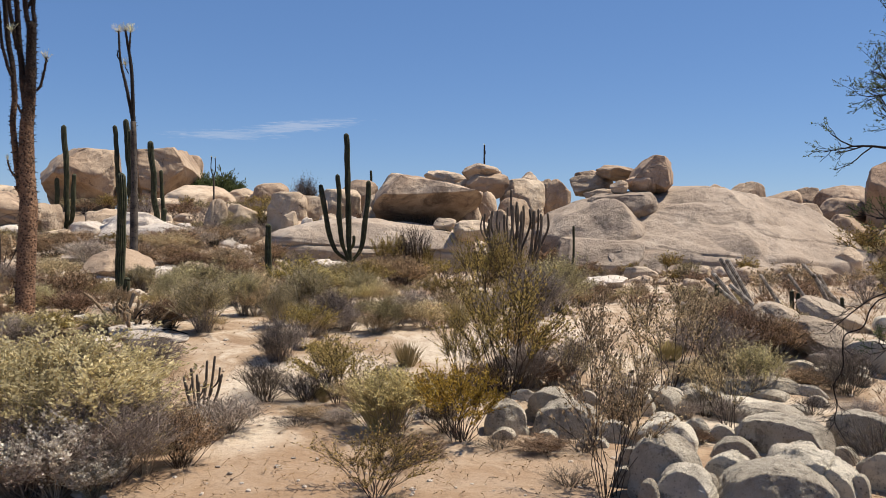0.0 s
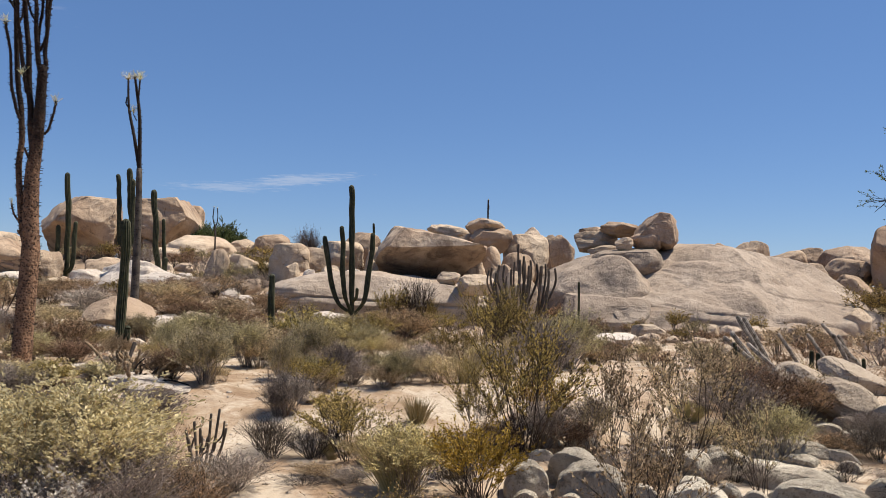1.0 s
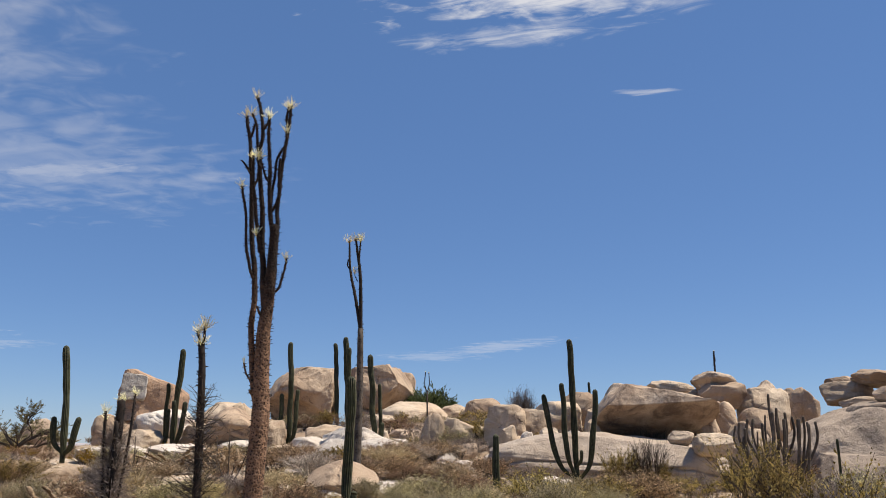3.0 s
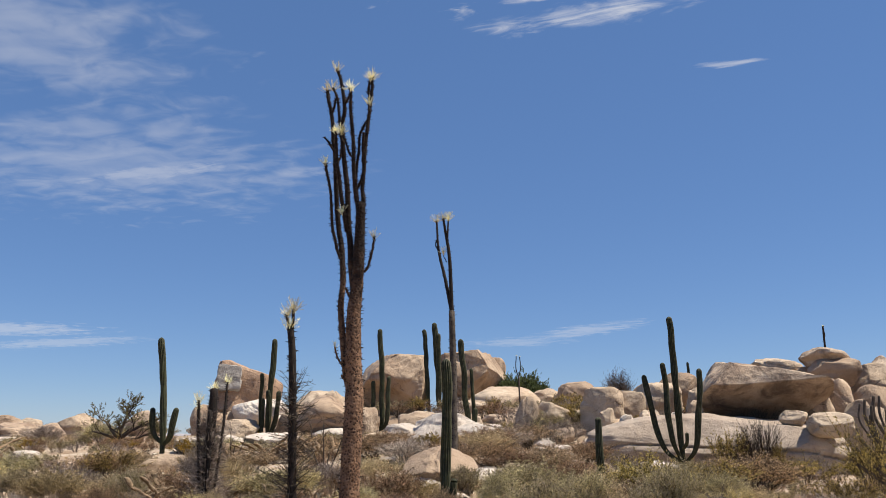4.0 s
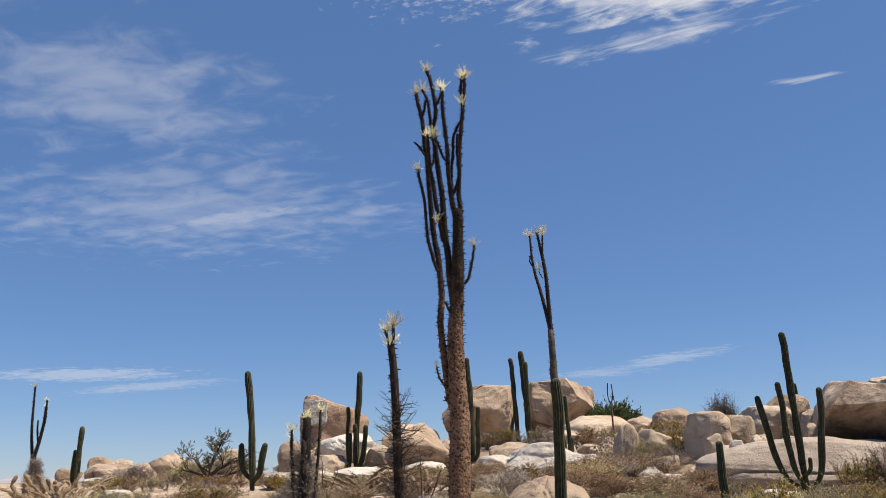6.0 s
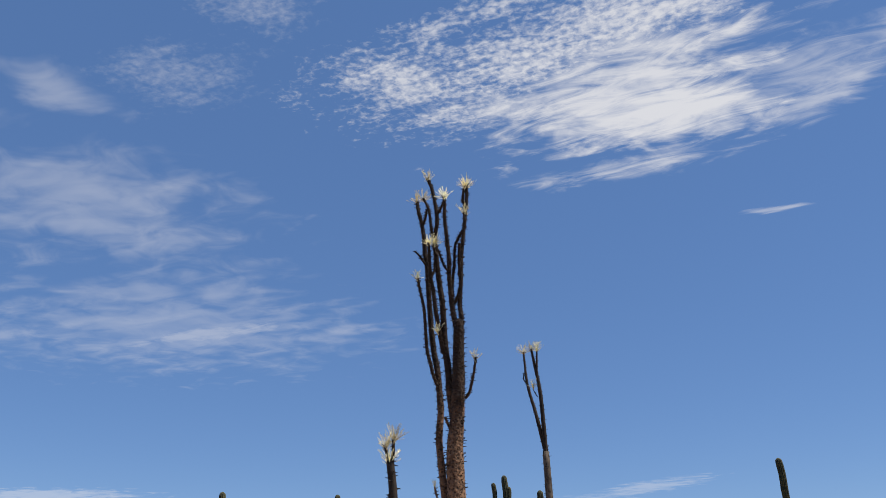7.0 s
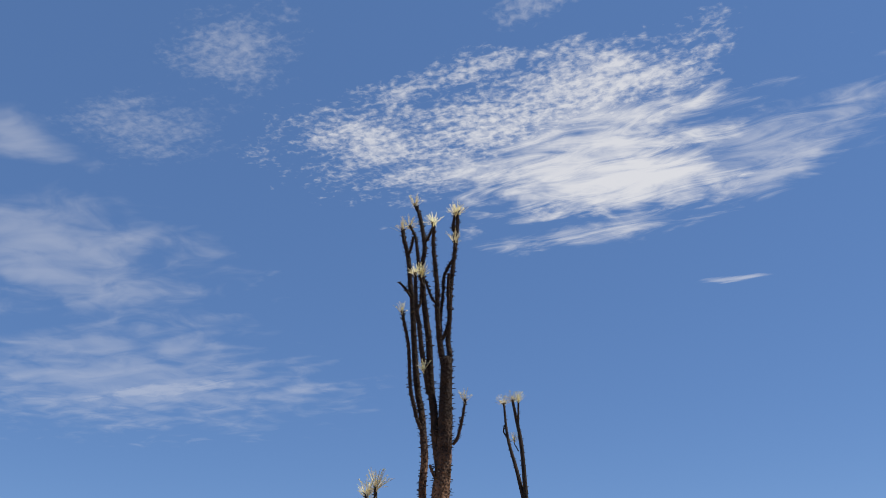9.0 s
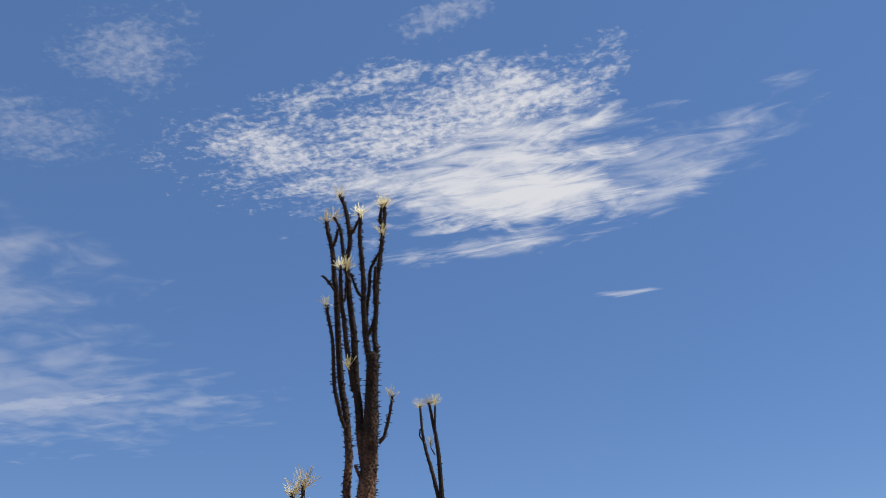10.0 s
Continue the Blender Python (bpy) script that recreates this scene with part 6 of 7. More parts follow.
plant("bigcreosote", 0.69, 9.35, 1.50, 1.50)
plant("golden", 0.96, 10.09, 0.66, 0.72)
plant("bigcreosote", 0.19, 9.42, 0.92, 0.79)
plant("tanstick", 1.21, 5.89, 1.16, 0.96)
plant("tanstick", 2.51, 9.52, 1.37, 1.27)
plant("tanstick", 1.65, 9.50, 1.18, 0.87)
plant("dusk", 3.19, 10.21, 0.66, 1.03)
plant("rust", 4.02, 10.55, 0.58, 0.84)
plant("sage", 3.44, 9.40, 0.55, 0.64)
plant("tanstick", 2.66, 7.87, 0.88, 0.64)
plant("drybrush", 0.04, 7.63, 0.30, 0.59)
plant("drybrush", 3.32, 6.48, 0.47, 0.56)
plant("drybrush", 4.42, 9.37, 0.47, 0.80)
plant("sage", -3.89, 12.74, 0.53, 0.92)
plant("tan", -3.12, 13.12, 0.56, 0.82)
plant("sage", -2.68, 14.09, 0.57, 0.99)
plant("tan", -1.98, 12.96, 0.43, 0.68)
plant("dusk", -1.47, 11.70, 0.34, 0.61)
plant("tan", -1.05, 11.47, 0.33, 0.54)
plant("sage", -0.85, 13.13, 0.38, 0.68)
plant("tan", -1.81, 11.33, 0.32, 0.51)
plant("creosote", -1.90, 11.16, 0.52, 0.66)
plant("sage", -3.87, 14.51, 0.53, 0.78)
plant("tan", -3.31, 11.56, 0.25, 0.49)
plant("sage", 1.75, 14.42, 0.94, 1.13)
plant("dusk", 1.19, 12.69, 0.91, 0.99)
plant("bigcreosote", 0.49, 17.27, 1.46, 1.57)
plant("creosote", 1.14, 17.40, 1.02, 1.25)
plant("drybrush", -1.98, 31.07, 1.52, 2.23)
plant("drybrush", -2.66, 31.19, 1.02, 1.43)
plant("creosote", 8.09, 30.37, 0.82, 1.43)
plant("rust", 3.76, 30.51, 0.90, 1.80)
plant("tanstick", 3.63, 12.66, 0.77, 0.77)
plant("tan", 3.02, 10.93, 0.45, 0.71)
plant("rust", 3.76, 11.23, 0.54, 0.69)
plant("tan", 4.49, 11.59, 0.48, 0.72)
plant("sage", -4.74, 11.28, 0.29, 0.61)
plant("rust", -6.63, 14.24, 0.62, 1.13)
plant("tan", -5.64, 11.22, 0.32, 0.84)
plant("dusk", -5.55, 10.49, 0.47, 0.86)
plant("rust", -4.04, 11.70, 0.44, 0.65)
plant("sage", -4.87, 14.26, 0.49, 0.58)
plant("creosote", -5.28, 10.96, 0.40, 0.72)
plant("rust", -5.59, 24.03, 0.72, 1.45)
plant("tan", -8.00, 22.97, 0.64, 1.59)
plant("rust", -8.31, 28.12, 0.77, 2.10)
plant("rust", -10.06, 20.46, 0.60, 1.64)
plant("dusk", -8.58, 19.37, 0.62, 1.52)
plant("rust", -7.75, 19.98, 0.56, 1.26)
plant("rust", -4.93, 19.16, 0.52, 1.16)
plant("sage", -2.44, 20.02, 0.59, 1.05)
plant("creosote", -1.70, 22.49, 0.59, 1.17)
plant("creosote", -0.49, 22.77, 0.67, 1.33)
plant("creosote", -1.14, 30.27, 0.79, 1.58)
plant("rust", -2.57, 24.85, 0.57, 1.14)
plant("sage", -2.56, 18.15, 0.66, 1.07)
plant("sage", -3.71, 18.95, 0.57, 1.13)
plant("sage", -8.71, 32.32, 0.98, 1.75)
plant("creosote", 14.58, 30.33, 1.75, 2.40)
plant("creosote", 14.06, 30.97, 1.33, 1.55)
plant("sage", -13.47, 13.40, 0.62, 1.15)
plant("tan", -12.95, 13.25, 0.46, 0.70)
plant("encelia", -12.36, 13.17, 0.66, 0.95)
plant("encelia", -15.41, 14.19, 0.66, 1.17)
plant("dusk", -14.90, 13.06, 0.66, 1.10)
plant("dusk", -12.76, 13.88, 0.64, 1.18)
plant("tan", -11.40, 13.45, 0.56, 0.85)
plant("sage", -10.95, 13.40, 0.66, 0.80)
plant("creosote", -13.86, 16.04, 0.73, 1.34)
plant("rust", -10.83, 14.28, 0.55, 1.00)
plant("sage", -8.82, 14.35, 0.56, 1.40)
plant("tan", -9.24, 14.33, 0.50, 0.95)
plant("encelia", -8.49, 14.52, 0.56, 0.84)
plant("dusk", -8.41, 15.51, 0.59, 0.89)
plant("encelia", -6.29, 14.75, 0.42, 0.85)
plant("sage", -4.95, 15.99, 0.70, 1.39)
plant("tan", -4.01, 16.64, 0.52, 0.95)
plant("encelia", -2.79, 17.52, 0.55, 1.10)
plant("rust", -3.40, 17.20, 0.42, 0.80)
plant("creosote", -2.03, 17.94, 0.72, 1.33)
plant("rust", -1.46, 20.28, 0.82, 1.65)
plant("tan", -11.64, 17.88, 0.49, 1.47)
plant("dusk", -11.77, 16.30, 0.69, 0.92)
plant("rust", -12.00, 20.92, 0.56, 1.55)
plant("rust", -10.66, 22.73, 0.59, 1.32)
plant("dusk", -7.56, 18.14, 0.45, 1.12)
plant("rust", -8.62, 24.98, 0.70, 1.71)
plant("rust", -6.54, 20.09, 0.49, 1.21)
plant("sage", -27.54, 30.44, 1.01, 2.01)
plant("dusk", -30.88, 30.50, 0.94, 1.87)
plant("sage", -14.67, 20.82, 0.52, 1.35)
plant("straw", -11.15, 16.38, 0.56, 1.24)
plant("cholla", -20.59, 18.37, 0.62, 1.32)
plant("cholla", -15.74, 16.83, 0.60, 1.07)
plant("cholla", -12.94, 19.47, 0.57, 1.29)
plant("cholla", -10.33, 13.80, 0.56, 1.06)
plant("cholla", -10.82, 13.55, 0.48, 0.77)
plant("cholla", -11.77, 14.07, 0.41, 0.62)
plant("cholla", -11.20, 20.34, 0.61, 0.94)
plant("cholla", -8.29, 14.18, 0.36, 0.54)
plant("cholla", -24.53, 20.47, 0.58, 1.35)
plant("cholla", -4.61, 11.64, 0.57, 0.49)
plant("cholla", -4.27, 11.38, 0.36, 0.56)
plant("cholla", 4.47, 31.22, 0.82, 0.82)
plant("drybrush", 0.48, 7.07, 0.14, 0.50)
plant("rust", 0.86, 7.01, 0.16, 0.50)
plant("drybrush", 1.19, 7.03, 0.21, 0.51)
plant("rust", 1.68, 7.96, 0.31, 0.47)
plant("drybrush", 0.99, 6.18, 0.16, 0.48)
plant("tan", 1.73, 7.16, 0.21, 0.28)
plant("rust", -1.24, 8.15, 0.13, 0.64)
plant("drybrush", -1.38, 7.77, 0.11, 0.62)
plant("dusk", -0.98, 7.94, 0.16, 0.47)
plant("rust", -0.17, 6.84, 0.20, 0.49)
plant("drybrush", -0.32, 6.49, 0.17, 0.55)
plant("tanstick", 1.37, 9.29, 0.73, 0.55)
plant("tanstick", 1.89, 8.48, 0.84, 0.62)
plant("tan", 2.77, 9.55, 0.32, 0.60)
plant("rust", 4.02, 9.61, 0.23, 0.60)
plant("drybrush", 2.63, 8.52, 0.32, 0.52)
plant("straw", 2.70, 10.47, 0.28, 0.56)
plant("sage", 4.56, 11.00, 0.46, 0.69)
plant("tan", 3.68, 11.99, 0.57, 0.81)
plant("encelia", 3.35, 10.12, 0.40, 0.48)
plant("cholla", -10.61, 14.46, 0.50, 0.80)
plant("cholla", -11.67, 15.00, 0.48, 0.75)
plant("cholla", -12.01, 14.63, 0.48, 0.75)
plant("cholla", -9.66, 13.82, 0.42, 0.65)
plant("cholla", -9.45, 14.15, 0.38, 0.66)
plant("cholla", -7.83, 14.45, 0.32, 0.54)
plant("cholla", -12.10, 14.02, 0.42, 0.63)
plant("cholla", -12.21, 19.20, 0.40, 0.79)
plant("drybrush", -1.50, 31.44, 1.62, 2.09)
plant("dusk", -2.30, 31.15, 1.13, 1.70)
plant("creosote", -1.23, 36.87, 0.90, 1.58)
plant("dusk", -7.82, 31.05, 0.77, 1.54)
plant("creosote", -7.87, 33.22, 0.93, 1.65)
plant("rust", -14.01, 16.03, 0.62, 1.20)
plant("sage", -16.12, 15.77, 0.66, 1.24)
plant("tan", -14.67, 17.63, 0.55, 1.27)
plant("cholla", -21.96, 19.21, 0.87, 1.40)
plant("tan", -8.15, 16.90, 0.55, 1.23)
plant("rust", -8.26, 15.75, 0.45, 0.85)
plant("rust", -6.16, 16.20, 0.36, 0.75)
plant("dusk", -8.59, 26.64, 0.64, 1.83)
plant("rust", -6.21, 22.22, 0.53, 1.35)
plant("dusk", -2.51, 31.85, 1.14, 1.66)
plant("drybrush", -1.74, 31.57, 1.44, 1.85)
plant("creosote", -4.75, 30.41, 0.70, 1.20)
plant("dusk", -10.23, 29.73, 0.72, 1.64)
plant("drybrush", 4.33, 9.61, 0.34, 0.61)
plant("dusk", 4.66, 10.08, 0.32, 0.64)
plant("dusk", 0.89, 9.46, 0.55, 0.74)
plant("drybrush", 0.56, 9.23, 0.42, 0.66)
plant("rust", 1.17, 9.44, 0.37, 0.55)
plant("dusk", 1.46, 10.04, 0.39, 0.59)
plant("rust", 2.65, 7.22, 0.15, 0.25)
plant("dusk", 2.40, 8.39, 0.20, 0.34)
plant("rust", 2.27, 7.41, 0.15, 0.25)
plant("dusk", 2.83, 8.43, 0.23, 0.40)
plant("drybrush", 3.74, 8.62, 0.21, 0.48)
plant("rust", 3.88, 7.51, 0.27, 0.43)
plant("dusk", 4.03, 8.15, 0.26, 0.47)
plant("rust", 2.26, 8.62, 0.23, 0.34)
plant("dusk", 1.92, 8.91, 0.29, 0.47)
plant("rust", 0.38, 9.23, 0.36, 0.48)
plant("cholla", -12.97, 20.89, 0.57, 1.44)
plant("drybrush", -7.20, 26.70, 0.80, 0.88)
plant("dusk", -0.16, 26.70, 0.60, 0.83)
plant("creosote", -1.18, 26.70, 0.94, 0.74)
plant("drybrush", -1.77, 26.70, 1.28, 1.01)
plant("drybrush", -1.39, 26.70, 1.64, 1.34)
plant("creosote", -2.23, 26.70, 1.37, 1.01)
plant("sage", -3.39, 11.40, 0.77, 0.80)
plant("sage", -5.01, 14.61, 0.60, 0.70)
plant("sage", -3.32, 13.16, 0.71, 0.72)
plant("sage", -2.46, 11.78, 0.56, 0.56)
plant("sage", -2.31, 13.31, 0.81, 0.82)
plant("dusk", -2.17, 10.21, 0.41, 0.41)
plant("dusk", -1.67, 11.85, 0.56, 0.70)
plant("sage", -1.88, 16.68, 0.56, 0.78)
plant("sage", -0.93, 11.67, 0.47, 0.60)
plant("dusk", -0.56, 12.70, 0.51, 0.66)
plant("dusk", -3.44, 9.77, 0.40, 0.66)
plant("rust", -3.95, 11.66, 0.32, 0.60)
plant("creosote", -3.31, 17.61, 0.83, 1.17)
plant("creosote", -0.16, 15.65, 0.63, 0.90)
plant("sage", -6.08, 16.05, 0.55, 0.72)
plant("rust", -5.86, 12.81, 0.44, 1.00)
plant("tan", -7.29, 15.92, 0.40, 0.75)
plant("tan", -5.84, 20.92, 0.61, 1.71)
plant("rust", -2.54, 21.89, 0.55, 1.28)
plant("rust", -7.15, 20.57, 0.56, 1.36)
plant("dusk", -1.53, 22.26, 0.60, 1.00)
plant("creosote", -1.35, 9.55, 0.57, 0.75)
plant("drybrush", -1.91, 8.85, 0.42, 0.66)
plant("straw", -0.54, 7.75, 0.55, 0.75)
plant("straw", -0.50, 10.09, 0.34, 0.46)
plant("rust", 3.73, 10.46, 0.63, 0.90)
plant("sage", 1.46, 13.80, 0.74, 0.90)
plant("creosote", 0.73, 22.70, 0.92, 1.30)
plant("sage", -5.75, 17.70, 0.48, 0.66)
plant("encelia", -5.50, 10.94, 0.37, 0.96)
plant("dusk", -4.99, 10.09, 0.28, 0.66)

# brush that fills the flat between the sand and the boulders
SAND = [(-2.9, 10.6, 0.9), (-0.7, 11.0, 0.9), (2.6, 14.2, 1.3), (-1.6, 6.7, 1.2), (0.55, 6.4, 1.0), (3.2, 19.0, 1.2), (-1.2, 7.8, 1.0), (2.3, 10.5, 1.2), (-2.2, 9.3, 0.7), (2.5, 12.2, 1.4), (-2.9, 3.4, 3.2), (0, 0, 4.5)]
FILL = random.Random(41)


def open_ground(x, y):
    if any(abs(x - a) < r + 0.25 and -1.5 < y - b < 0.3 for a, b, r in STONES if b < 29.2):
        return False
    return not any((x - a) ** 2 + (y - b) ** 2 < r * r for a, b, r in SAND) and abs(x) < y * 0.95 + 3


def fill(count, x0, x1, y0, y1, kinds, low, high):
    done = 0
    while done < count:
        x, y = FILL.uniform(x0, x1), FILL.uniform(y0, y1)
        if open_ground(x, y):
            h = FILL.uniform(low, high)
            plant(FILL.choice(kinds), x, y, h, h * FILL.uniform(1.1, 1.9))
            done += 1


FLAT = ["sage", "rust", "sage", "dusk", "sage", "rust", "tan", "dusk"]
fill(40, -14, -5.5, 8.5, 14, ["sage", "encelia", "straw", "rust", "golden", "dusk", "cholla"], 0.25, 0.5)
fill(52, -9, 5, 11.5, 17, ["sage", "rust", "straw", "dusk", "encelia", "tan", "tan"], 0.22, 0.45)
fill(22, 2.0, 7, 6.5, 13, ["straw", "tan", "rust", "sage", "straw"], 0.15, 0.35)
fill(26, -5, 2, 5, 12, ["straw", "drybrush", "rust", "dusk", "sage"], 0.10, 0.28)


def far_brush(areas):
    """The brush beyond the flat: too many bushes to count, in one mesh."""
    skins, protos = [], {}
    for kind in ("sage", "rust", "dusk", "encelia", "tan", "creosote", "golden"):
        count, lean, thick, forks, per, ln, wd, bark, leaf, label = BUSH[kind]
        for skin in (bark, LEAF[leaf]):
            if skin not in skins:
                skins.append(skin)
        for v in range(3):
            rng = random.Random(hash_name(kind) * 7 + v)
            tips = []
            wood = bush_twigs(rng, 1.0, 0.5, 22, 1.0, 0.011, 3, tips)
            green = bush_leaves(rng, tips, 3 if kind == "dusk" else 8, 0.075, 0.034, 0.1)
            verts = np.array([tuple(p) for p in wood.v + green.v])
            k = len(wood.v)
            faces = wood.f + [tuple(i + k for i in f) for f in green.f]
            slots = [skins.index(bark)] * len(wood.f) + [skins.index(LEAF[leaf])] * len(green.f)
            protos[kind, v] = (verts, faces, slots)
    rng = random.Random(91)
    all_v, all_f, all_s, base = [], [], [], 0
    for count, x0, x1, y0, y1, kinds, low, high in areas:
        done = 0
        while done < count:
            x, y = rng.uniform(x0, x1), rng.uniform(y0, y1)
            if not open_ground(x, y):
                continue
            done += 1
            verts, faces, slots = protos[rng.choice(kinds), rng.randrange(3)]
            h, a = rng.uniform(low, high), rng.uniform(0, 6.28)
            w = h * rng.uniform(1.1, 1.9)
            turned = np.array([[math.cos(a), -math.sin(a), 0], [math.sin(a), math.cos(a), 0], [0, 0, 1]])
            all_v.append((verts * (w, w, h)) @ turned.T + (x, y, land(x, y) - 0.02))
            all_f.extend([tuple(i + base for i in f) for f in faces])
            all_s.extend(slots)
            base += len(verts)
    me = bpy.data.meshes.new("desert_brush")
    me.from_pydata(np.concatenate(all_v).tolist(), [], all_f)
    for skin in skins:
        me.materials.append(skin)
    me.polygons.foreach_set("material_index", all_s)
    me.update()
    tagged(new("desert_brush", me), "low rusty and grey-green brush covering the flat", "brush", kind="stuff")


far_brush([
    (170, -15, 6, 14, 24, FLAT + ["tan", "encelia"], 0.15, 0.36),
    (120, -15, 8, 23.5, 28, ["rust", "tan", "dusk", "sage", "tan", "creosote"], 0.25, 0.5),
    (130, -32, -13, 14, 32, FLAT + ["creosote", "encelia", "golden"], 0.25, 0.5),
    (150, -20, 14, 29.5, 42, ["dusk", "sage", "creosote", "rust"], 0.4, 0.9),
    (40, 6, 14, 12, 27, ["sage", "rust", "dusk", "creosote", "tan"], 0.3, 0.8),
    (30, -60, -32, 28, 60, ["sage", "creosote", "rust"], 0.4, 0.9),
])


# rubble between the great boulders
RUBBLE, HEAP = random.Random(8), {}
for _ in range(70):
    bx, by, br = RUBBLE.uniform(-17, 15), RUBBLE.uniform(30.5, 37), RUBBLE.uniform(0.22, 0.6)
    boulder(bx, by, land(bx, by) + br * 0.25, br * RUBBLE.uniform(0.9, 1.6), br, br * RUBBLE.uniform(0.6, 1.0), RUBBLE.uniform(0, 180), RUBBLE.uniform(-12, 12),
            RUBBLE.uniform(2.6, 4.5), RUBBLE.randrange(999), 4, RUBBLE.choice(("pale", "tan", "pale", "pink", "white")), HEAP)
for count, x0, x1, y0, y1 in [(46, -16, -5.5, 26.8, 31.5), (30, -6, 1, 30.5, 33.5), (16, 1, 4, 29, 32), (20, 5, 13, 22, 24.5), (26, -20, -14, 24, 31), (14, -15, -6, 14.5, 24)]:
    for _ in range(count):
        bx, by, br = RUBBLE.uniform(x0, x1), RUBBLE.uniform(y0, y1), RUBBLE.uniform(0.16, 0.48) * (0.55 if by < 25 else 1)
        boulder(bx, by, land(bx, by) + br * 0.2, br * RUBBLE.uniform(0.9, 1.9), br, br * RUBBLE.uniform(0.5, 0.95), RUBBLE.uniform(0, 180), RUBBLE.uniform(-14, 14),
                RUBBLE.uniform(2.4, 4.2), RUBBLE.randrange(999), 4, RUBBLE.choice(("pale", "white", "pale")), HEAP)
whole = Shape()
slots, skins = [], list(HEAP)
for style in skins:
    whole.add(HEAP[style].v, HEAP[style].f)
    slots += [skins.index(style)] * len(HEAP[style].f)
me = whole.mesh("boulder_rubble", ROCK[skins[0]], True)
for style in skins[1:]:
    me.materials.append(ROCK[style])
me.polygons.foreach_set("material_index", slots)
tagged(new("boulder_rubble", me), "pale granite rubble heaped between great boulders", "rubble", kind="stuff")


# ---- trees ----
def grow(rng, wood, tips, p, w, length, r, depth, spread_by, droop):
    """One limb and the limbs that fork from it."""
    steps = 4
    q, pts = p.copy(), [p.copy()]
    for _ in range(steps):
        w = (w + Vector((rng.uniform(-1, 1), rng.uniform(-1, 1), rng.uniform(-0.8, 1.0) - droop)) * 0.22).normalized()
        q = q + w * length / steps
        pts.append(q.copy())
    wood.tube(pts, taper(len(pts), r, r * 0.6), 5 if depth > 1 else 3)
    if depth == 0:
        tips.append((pts[1], pts[-1]))
        return
    for _ in range(rng.randint(2, 4)):
        k = rng.randint(1, steps)
        v = (w + Vector((rng.uniform(-1, 1), rng.uniform(-1, 1), rng.uniform(-0.7, 0.9))) * spread_by).normalized()
        grow(rng, wood, tips, pts[k], v, length * rng.uniform(0.55, 0.8), r * 0.55, depth - 1, spread_by, droop)


def tree(name, x, y, label, limbs, bark, leaf, per, leaf_len, seed, depth=3, spread_by=0.9, droop=0.0):
    """limbs: a line, its first radius, and the length of what grows from its end."""
    rng = random.Random(seed)
    t = thing(name, (x, y, land(x, y) - 0.05), label, "tree" if name.endswith("tree") else "shrub")
    tips = []
    for k, (line, r, length) in enumerate(limbs):
        s = Shape()
        p = curve(line, 5)
        s.tube(p, taper(len(p), r, r * 0.55), 8)
        for j in range(max(2, int(len(p) * 0.5)), len(p)):
            if rng.random() < 0.55 or j == len(p) - 1:
                v = ((p[j] - p[j - 1]).normalized() + Vector((rng.uniform(-1, 1), rng.uniform(-1, 1), rng.uniform(-0.4, 0.8))) * spread_by).normalized()
                grow(rng, s, tips if length > 0.1 else [], p[j], v, length, r * 0.4, depth - 1, spread_by, droop)
        part("trunk" if k == 0 else "limb", s, bark, t)
    part("crown", bush_leaves(rng, tips, per, leaf_len, leaf_len * 0.45, 0.0), LEAF[leaf], t)
    return t


